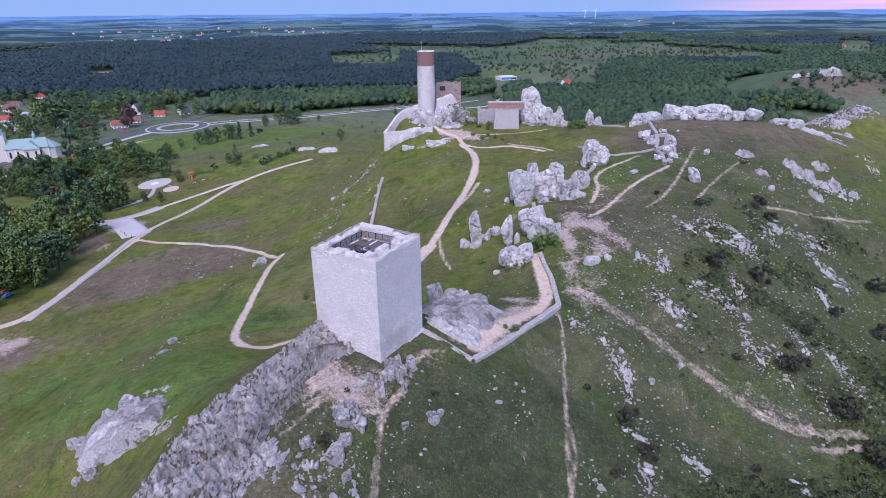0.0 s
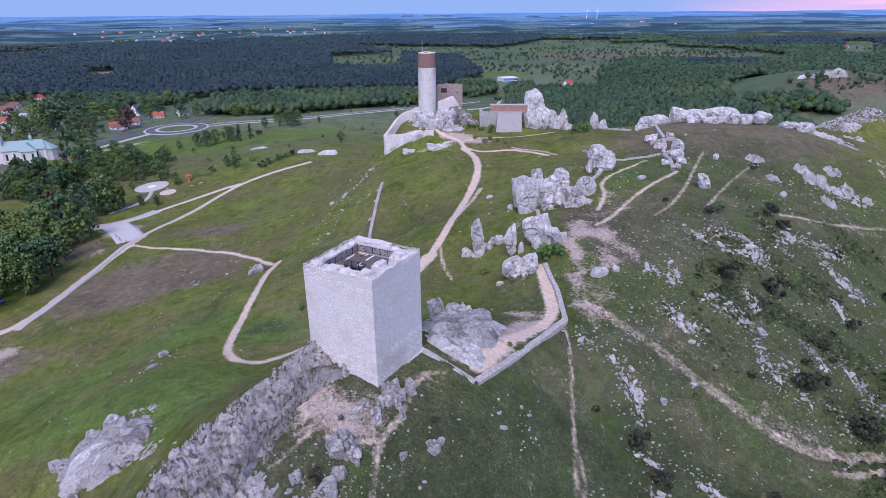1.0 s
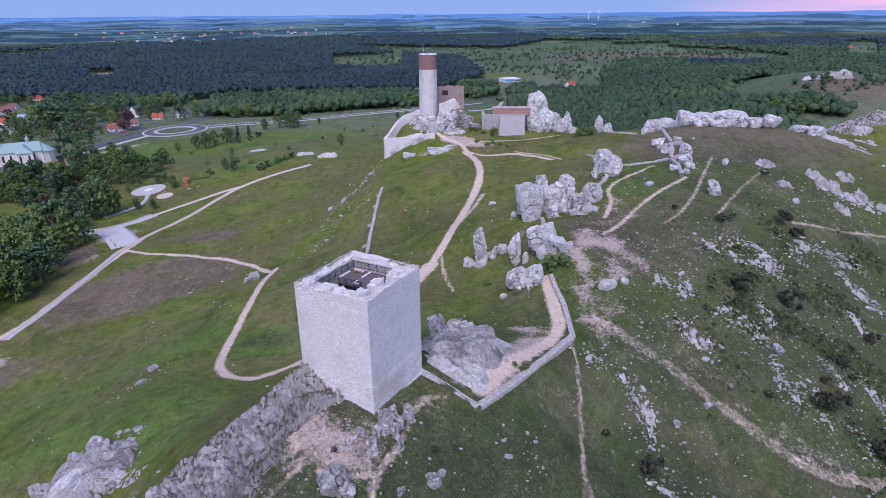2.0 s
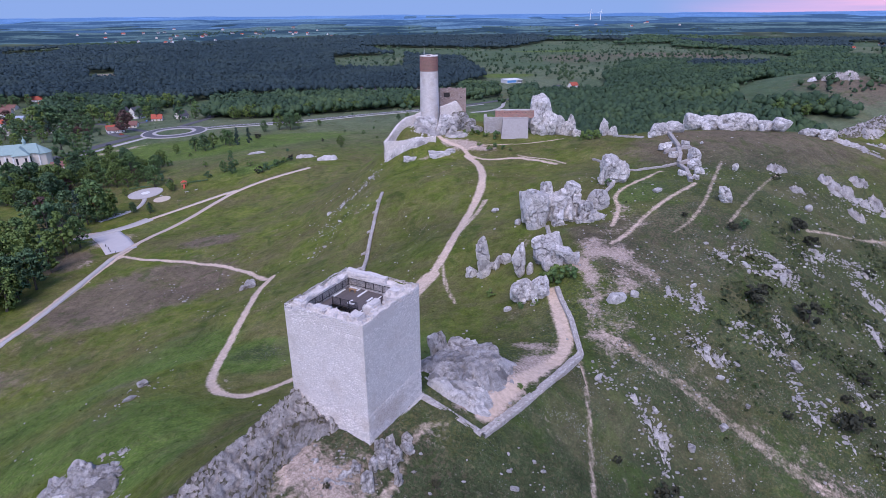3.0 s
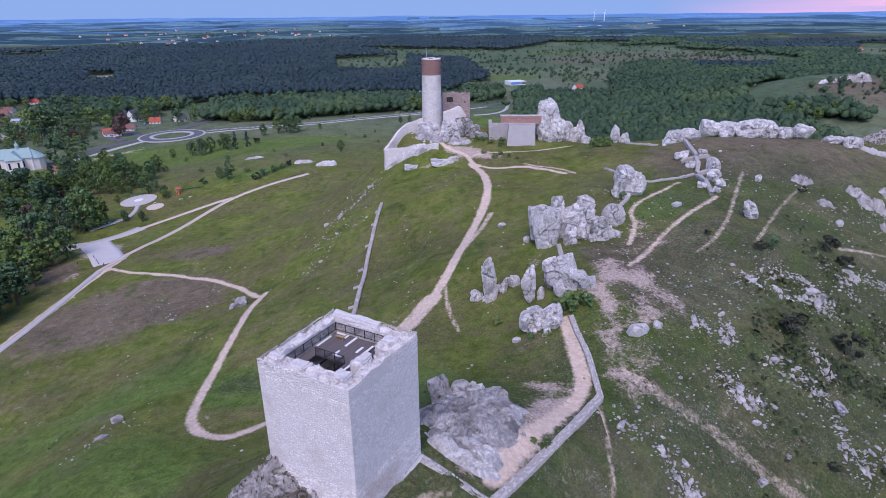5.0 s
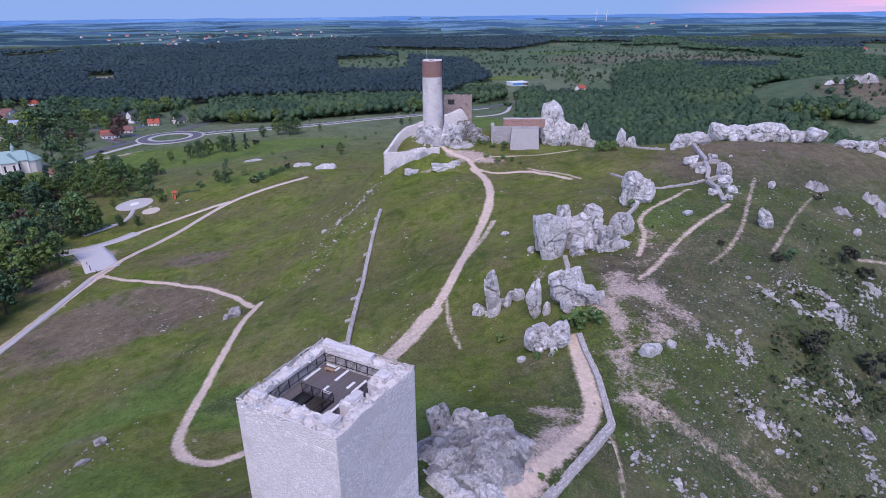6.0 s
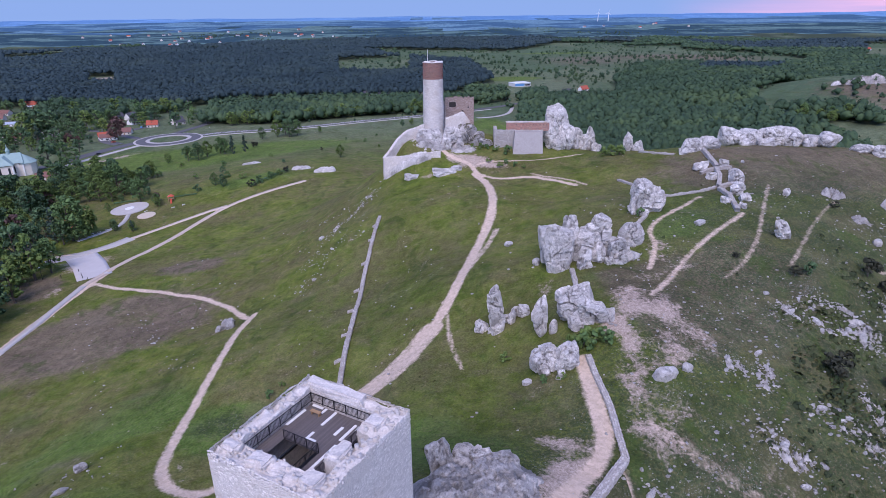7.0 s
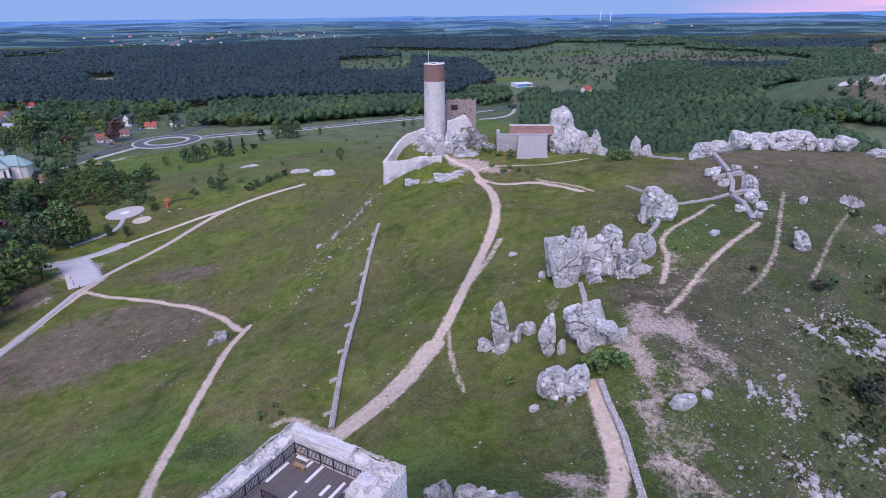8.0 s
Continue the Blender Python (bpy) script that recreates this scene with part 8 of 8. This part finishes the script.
# far hamlets
_rng = np.random.default_rng(55)
for _cx, _cy, _n, _sx, _sy in ((-1574, 3200, 8, 90, 60), (-1205, 2670, 9, 80, 50), (-991, 2842, 7, 90, 60), (-690, 3120, 14, 170, 60), (1330, 1850, 10, 60, 40), (1149, 3600, 6, 140, 70), (-252, 2000, 3, 30, 20)):
    for _k in range(_n):
        gable_house(_cx + _rng.normal(0, 1.3 * _sx), _cy + _rng.normal(0, 2.6 * _sy), _rng.uniform(0, 180), _rng.uniform(11, 18), 10, 4.2, 0.9, (M_PLASTER_WHITE, M_PLASTER)[_k % 2], (M_TILE_RED, M_TILE_DARK, M_TILE_BROWN)[_k % 3],
                    "distant plastered house with a gable roof among trees", 1, "far hamlet houses")


def dark_hall(x, y, turn, ln, wd, label, walls, roof, wall=4.5, pitch=0.35):
    ob = gable_house(x, y, turn, ln, wd, wall, pitch, walls, roof, label, 1, "large halls", wd * 0.3)
    ob.name = "hall"
    return ob


dark_hall(-95, 836, 10, 44, 26, "long low building with a dark hipped roof", M_PLASTER, M_TILE_DARK)
dark_hall(-40, 850, 5, 46, 26, "long low building with a wide dark roof", M_PLASTER, M_TILE_DARK)


def white_hall():
    base = at_ground(125, 938, -0.3)
    t = thing("sports_hall", Matrix.Translation(base) @ Matrix.Rotation(radians(22), 4, "Z"), "white flat-roofed hall with blue cladding", "building")
    bm = bmesh.new()
    box_bm(bm, (-14, -11, 0), (14, 11, 5.4))
    part("wall", bm, M_PLASTER_WHITE, t)
    bm = bmesh.new()
    box_bm(bm, (-14.6, -11.6, 5.4), (14.6, 11.6, 6.0))
    bmesh.ops.bevel(bm, geom=bm.edges[:], offset=0.15, segments=1, affect="EDGES")
    part("roof", bm, M_WHITE, t)
    bm = bmesh.new()
    box_bm(bm, (-13.6, -11.25, 1.4), (3, -11.0, 4.9))
    part("cladding", bm, M_BLUE, t, "blue cladding panel")
    for k in range(5):
        bm = bmesh.new()
        box_bm(bm, (3.6 + 2.0 * k, -11.1, 1.2), (5.2 + 2.0 * k, -10.9, 4.4))
        part("window", bm, M_PANE, t)
    return t


white_hall()


def church():
    base = at_ground(-334, 396, -0.5)
    t = thing("church", Matrix.Translation(base) @ Matrix.Rotation(radians(25), 4, "Z"), "cream church with green copper roofs and a bulbous spire", "church")
    for name, lo, hi in (("nave_wall", (-17, -8, 0), (13, 8, 11)), ("transept_wall", (-4, -13, 0), (7, 13, 10.5))):
        bm = bmesh.new()
        box_bm(bm, lo, hi)
        part(name, bm, M_PLASTER, t)
    bm = bmesh.new()
    bmesh.ops.create_cone(bm, cap_ends=True, segments=10, radius1=8, radius2=8, depth=10, matrix=Matrix.Translation((13, 0, 5)))
    part("apse_wall", bm, M_PLASTER, t)
    for name, ps in (("nave_roof", ((-18, -9, 11), (14, -9, 11), (14, 9, 11), (-18, 9, 11), (-18, 0, 17.5), (12, 0, 17.5))), ("transept_roof", ((-5, -14, 10.5), (8, -14, 10.5), (8, 14, 10.5), (-5, 14, 10.5), (1.5, -11, 16.5), (1.5, 11, 16.5)))):
        bm = bmesh.new()
        v = [bm.verts.new(p) for p in ps]
        if name == "nave_roof":
            for f in ((0, 1, 5, 4), (2, 3, 4, 5), (1, 2, 5), (3, 0, 4), (0, 3, 2, 1)):
                bm.faces.new([v[i] for i in f])
        else:
            for f in ((1, 2, 5, 4), (3, 0, 4, 5), (0, 1, 4), (2, 3, 5), (0, 3, 2, 1)):
                bm.faces.new([v[i] for i in f])
        part(name, fix_normals(bm), M_COPPER, t, "green copper roof")
    bm = bmesh.new()
    bmesh.ops.create_cone(bm, cap_ends=True, segments=10, radius1=9, radius2=0.4, depth=6, matrix=Matrix.Translation((13, 0, 13)))
    part("apse_roof", bm, M_COPPER, t, "green copper roof")
    bm = bmesh.new()
    box_bm(bm, (-25, -4.5, 0), (-16, 4.5, 22))
    part("belfry", bm, M_PLASTER, t)
    bm = bmesh.new()
    prof = ((5.2, 22), (5.4, 22.6), (4.6, 24), (4.4, 25.5), (3.2, 27), (1.6, 28.2), (1.5, 30), (2.0, 31), (1.4, 32.6), (0.5, 34), (0.15, 38))
    rows = [[bm.verts.new((-20.5 + r * math.cos(6.2832 * k / 12), r * math.sin(6.2832 * k / 12), z)) for k in range(12)] for r, z in prof]
    for p, q in zip(rows[:-1], rows[1:]):
        for k in range(12):
            bm.faces.new((p[k], p[(k + 1) % 12], q[(k + 1) % 12], q[k]))
    part("spire", bm, M_COPPER, t, "green copper bulbous spire")
    bm = bmesh.new()
    prof = ((1.3, 16.5), (1.3, 19), (1.6, 19.4), (1.1, 20.6), (0.4, 21.6), (0.1, 24))
    rows = [[bm.verts.new((4 + r * math.cos(6.2832 * k / 10), r * math.sin(6.2832 * k / 10), z)) for k in range(10)] for r, z in prof]
    for p, q in zip(rows[:-1], rows[1:]):
        for k in range(10):
            bm.faces.new((p[k], p[(k + 1) % 10], q[(k + 1) % 10], q[k]))
    part("ridge_turret", bm, M_COPPER, t, "green copper ridge turret")
    for k in range(5):
        for sgn in (-1, 1):
            bm = bmesh.new()
            box_bm(bm, (-14.5 + 5.2 * k, sgn * 8.0 - 0.1, 3.5), (-13.0 + 5.2 * k, sgn * 8.0 + 0.1, 8.5))
            part("window", bm, M_PANE, t)
    for sgn in (-1, 1):
        for x in (-2, 4):
            bm = bmesh.new()
            box_bm(bm, (x, sgn * 13 - 0.1, 3.5), (x + 1.4, sgn * 13 + 0.1, 8.5))
            part("window", bm, M_PANE, t)
    for x, y in ((-4.1, -13.1), (6.6, -13.1), (12.6, -8.1), (-17, -8.1), (-10, -8.1)):
        bm = bmesh.new()
        box_bm(bm, (x, y - 0.4, 0), (x + 0.9, y + 0.3, 10))
        part("pilaster", bm, M_PLASTER_WHITE, t)
    return t


church()


# ---------------------------------------------------------------- parked cars, lamps, park things, turbines
def parked_car(x, y, turn, paint):
    base = at_ground(x, y, 0.34)
    t = thing("car", Matrix.Translation(base) @ Matrix.Rotation(radians(turn), 4, "Z"), "parked passenger car on the asphalt lane", "car", "parked cars")
    bm = bmesh.new()
    side = [(-2.1, 0.35), (-2.1, 0.8), (-1.5, 0.92), (-1.0, 1.42), (0.7, 1.42), (1.2, 0.95), (2.0, 0.8), (2.1, 0.35)]
    L, R = [bm.verts.new((px, -0.85, pz)) for px, pz in side], [bm.verts.new((px, 0.85, pz)) for px, pz in side]
    bm.faces.new(L)
    bm.faces.new(R[::-1])
    for k in range(len(side)):
        j = (k + 1) % len(side)
        bm.faces.new((L[k], R[k], R[j], L[j]))
    body = part("body", fix_normals(bm), paint, t)
    bm = bmesh.new()
    box_bm(bm, (-1.1, -0.87, 1.0), (0.85, 0.87, 1.34))
    part("side_window", bm, M_PANE, body)
    for px in (-1.35, 1.35):
        for py in (-0.8, 0.8):
            bm = bmesh.new()
            bmesh.ops.create_cone(bm, cap_ends=True, segments=12, radius1=0.33, radius2=0.33, depth=0.22, matrix=Matrix.Translation((px, py, 0.33)) @ Matrix.Rotation(radians(90), 4, "X"))
            part("wheel", bm, M_STEEL, t)
    return t


for _k, (_x, _y, _t) in enumerate([(-318, 519, 40), (-322, 524, 40), (-326, 529, 40), (-333, 548, 80), (-334, 556, 80), (-332, 566, 95), (-329, 574, 100), (-322, 590, 110), (-310, 509, 30), (-300, 640, 10), (-316, 600, 30), (-298, 460, 62), (-172, 120, 70), (-176, 124, 70), (-181, 127, 70)]):
    parked_car(_x, _y, _t, (M_PLASTER_WHITE, M_STEEL, M_BLUE, M_TILE_RED, M_METAL_ROOF)[_k % 5])


def lamp_post(x, y, tall=6.0):
    base = at_ground(x, y)
    t = thing("street_lamp", Matrix.Translation(base), "slim grey street lamp post by the road", "lamp", "street lamps")
    bm = bmesh.new()
    bmesh.ops.create_cone(bm, cap_ends=True, segments=8, radius1=0.11, radius2=0.06, depth=tall + 0.5, matrix=Matrix.Translation((0, 0, tall / 2 - 0.25)))
    part("pole", bm, M_STEEL, t)
    bm = bmesh.new()
    box_bm(bm, (-0.12, -0.9, tall - 0.1), (0.12, 0.1, tall + 0.08))
    part("lamp_head", bm, M_WHITE, t)


for _x, _y in ((-176, 190), (-184, 212), (-231, 545), (-195, 562), (-150, 578), (-290, 540), (-300, 485)):
    lamp_post(_x, _y)


def play_frame(x, y, turn):
    base = at_ground(x, y)
    t = thing("play_frame", Matrix.Translation(base) @ Matrix.Rotation(radians(turn), 4, "Z"), "red and yellow playground climbing frame in the park", "playground", "playground frames")
    for px in (-1.5, 1.5):
        for py in (-1.2, 1.2):
            bm = bmesh.new()
            box_bm(bm, (px - 0.1, py - 0.1, -0.3), (px + 0.1, py + 0.1, 3.0))
            part("post", bm, M_OAK, t)
    bm = bmesh.new()
    box_bm(bm, (-1.6, -1.3, 1.4), (1.6, 1.3, 1.55))
    part("platform", bm, M_OAK, t)
    bm = bmesh.new()
    v = [bm.verts.new(p) for p in ((-1.9, -1.6, 3), (1.9, -1.6, 3), (1.9, 1.6, 3), (-1.9, 1.6, 3), (0, 0, 4.2))]
    for f in ((0, 1, 4), (1, 2, 4), (2, 3, 4), (3, 0, 4), (3, 2, 1, 0)):
        bm.faces.new([v[i] for i in f])
    part("roof", bm, M_RED, t, "red pyramid roof")
    bm = bmesh.new()
    box_bm(bm, (-0.5, -4.2, -0.1), (0.5, 0, 0.08), Matrix.Translation((0, -1.2, 1.5)) @ Matrix.Rotation(radians(24), 4, "X"))
    part("slide", bm, M_RED, t)


play_frame(-163, 296, 20)
play_frame(-209, 266, 50)
play_frame(-204, 262, 10)


def turbine(x, y):
    base = at_ground(x, y)
    t = thing("wind_turbine", Matrix.Translation(base), "white wind turbine on the far horizon", "turbine", "wind turbines")
    bm = bmesh.new()
    bmesh.ops.create_cone(bm, cap_ends=True, segments=12, radius1=2.2, radius2=1.2, depth=50, matrix=Matrix.Translation((0, 0, 25)))
    part("mast", bm, M_WHITE, t)
    bm = bmesh.new()
    box_bm(bm, (-1.5, -3, 49), (1.5, 3, 52))
    part("nacelle", bm, M_WHITE, t)
    for k in range(3):
        bm = bmesh.new()
        m = Matrix.Translation((0, -3.4, 50.5)) @ Matrix.Rotation(radians(120 * k + 15), 4, "Y")
        vs = [bm.verts.new(m @ Vector(p)) for p in ((-0.8, 0, 0.5), (0.8, 0, 0.5), (0.25, 0, 22), (-0.25, 0, 22), (-0.8, 0.5, 0.5), (0.8, 0.5, 0.5), (0.25, 0.2, 22), (-0.25, 0.2, 22))]
        for f in ((0, 1, 2, 3), (7, 6, 5, 4), (0, 4, 5, 1), (1, 5, 6, 2), (2, 6, 7, 3), (3, 7, 4, 0)):
            bm.faces.new([vs[i] for i in f])
        part("blade", bm, M_WHITE, t)


turbine(1001, 4065)
turbine(1071, 4076)


# ---------------------------------------------------------------- park and graveyard details
def hedge(line, tall, seed):
    """A clipped dark hedge of leaf sprays along a line."""
    rng = np.random.default_rng(seed)
    pts = np.array(line, float)
    seg = np.r_[0, np.cumsum(np.hypot(*np.diff(pts, axis=0).T))]
    n = int(seg[-1] * 26)
    s = rng.uniform(0, seg[-1], n)
    x, y = np.interp(s, seg, pts[:, 0]), np.interp(s, seg, pts[:, 1])
    u = rng.normal(0, 1, (n, 3))
    u[:, 2] = np.abs(u[:, 2]) + 0.2
    u /= np.linalg.norm(u, axis=1, keepdims=True)
    z = ground_z(x, y)
    c = np.c_[x + u[:, 0] * 0.5 - pts[0, 0], y + u[:, 1] * 0.5 - pts[0, 1], z + tall * (0.15 + 0.75 * u[:, 2] ** 0.7)]
    v, f = leaf_quads(c, u, rng.uniform(0.16, 0.34, n), rng)
    ob = new("hedge", mesh_from("hedge", v, f, M_LEAF_DARK))
    ob.location = (pts[0, 0], pts[0, 1], 0)
    return tagged(ob, "low clipped dark green hedge in the park", "hedge", "park hedges")


hedge([(-164, 301), (-157, 302), (-150, 302.5)], 1.1, 1)
hedge([(-201, 300), (-194, 302), (-187, 301)], 1.0, 2)
hedge([(-176, 300), (-170, 298)], 1.0, 3)
hedge([(-116, 304), (-112, 310), (-107, 317), (-103, 324), (-99, 330)], 2.6, 4)
disc("sand_pit", -169, 275, 0.01, 5.0, M_SAND, "pale sandy play area beside the plaza", 0.25, "sand")
for _x, _y, _t in ((-184.4, 252, 30), (-181.4, 255, 20), (-187.0, 249.6, 35), (-172.0, 281.0, 60), (-157.0, 284.0, 10), (-152.0, 287.0, 50)):
    _b = thing("park_bench", Matrix.Translation(at_ground(_x, _y)) @ Matrix.Rotation(radians(_t), 4, "Z"), "pale wooden park bench on short legs", "bench", "park benches")
    for _lo, _hi in (((-1.0, -0.28, 0.42), (1.0, 0.0, 0.5)), ((-1.0, 0.03, 0.42), (1.0, 0.28, 0.5))):
        _bm = bmesh.new()
        box_bm(_bm, _lo, _hi)
        part("seat_board", _bm, M_WHITE, _b)
    for _p in (-0.8, 0.8):
        _bm = bmesh.new()
        box_bm(_bm, (_p - 0.06, -0.25, -0.2), (_p + 0.06, 0.25, 0.42))
        part("leg", _bm, M_PALE_PAVING, _b)


def graveyard():
    """Rows of small headstones beyond the church."""
    rng = np.random.default_rng(31)
    P = []
    for i in range(16):
        for j in range(20):
            if rng.uniform() < 0.75:
                P.append((-470 + 4.2 * j + rng.uniform(-0.6, 0.6), 520 + 3.6 * i + 0.35 * j + rng.uniform(-0.5, 0.5)))
    P = np.array(P)
    z = ground_z(P[:, 0], P[:, 1])
    V = []
    for (x, y), g in zip(P, z):
        w, d, hh = rng.uniform(0.4, 0.9), rng.uniform(0.15, 0.9), rng.uniform(0.7, 1.6)
        b = np.array([(-w, -d, -0.2), (w, -d, -0.2), (w, d, -0.2), (-w, d, -0.2), (-w * 0.9, -d * 0.8, hh), (w * 0.9, -d * 0.8, hh), (w * 0.9, d * 0.8, hh * 0.9), (-w * 0.9, d * 0.8, hh * 0.9)])
        V.append((b + (x, y, g))[None])
    tagged(new("gravestones", stones_mesh("gravestones", V, M_STONE_GREY)), "rows of small grey headstones beyond the church", "graves", kind="stuff")


graveyard()


for _x, _y in ((-158.5, 190.5), (-156.0, 187.0), (-163.0, 196.0), (-151.5, 183.5), (-167.5, 190.0)):
    _g = thing("gate_post", Matrix.Translation(at_ground(_x, _y)), "dark steel barrier post at the hill gate", "post", "gate posts")
    _bm = bmesh.new()
    bmesh.ops.create_cone(_bm, cap_ends=True, segments=10, radius1=0.12, radius2=0.12, depth=1.6, matrix=Matrix.Translation((0, 0, 0.6)))
    part("shaft", _bm, M_STEEL, _g)
    _bm = bmesh.new()
    bmesh.ops.create_cone(_bm, cap_ends=True, segments=10, radius1=0.15, radius2=0.08, depth=0.15, matrix=Matrix.Translation((0, 0, 1.46)))
    part("cap", _bm, M_STEEL, _g)
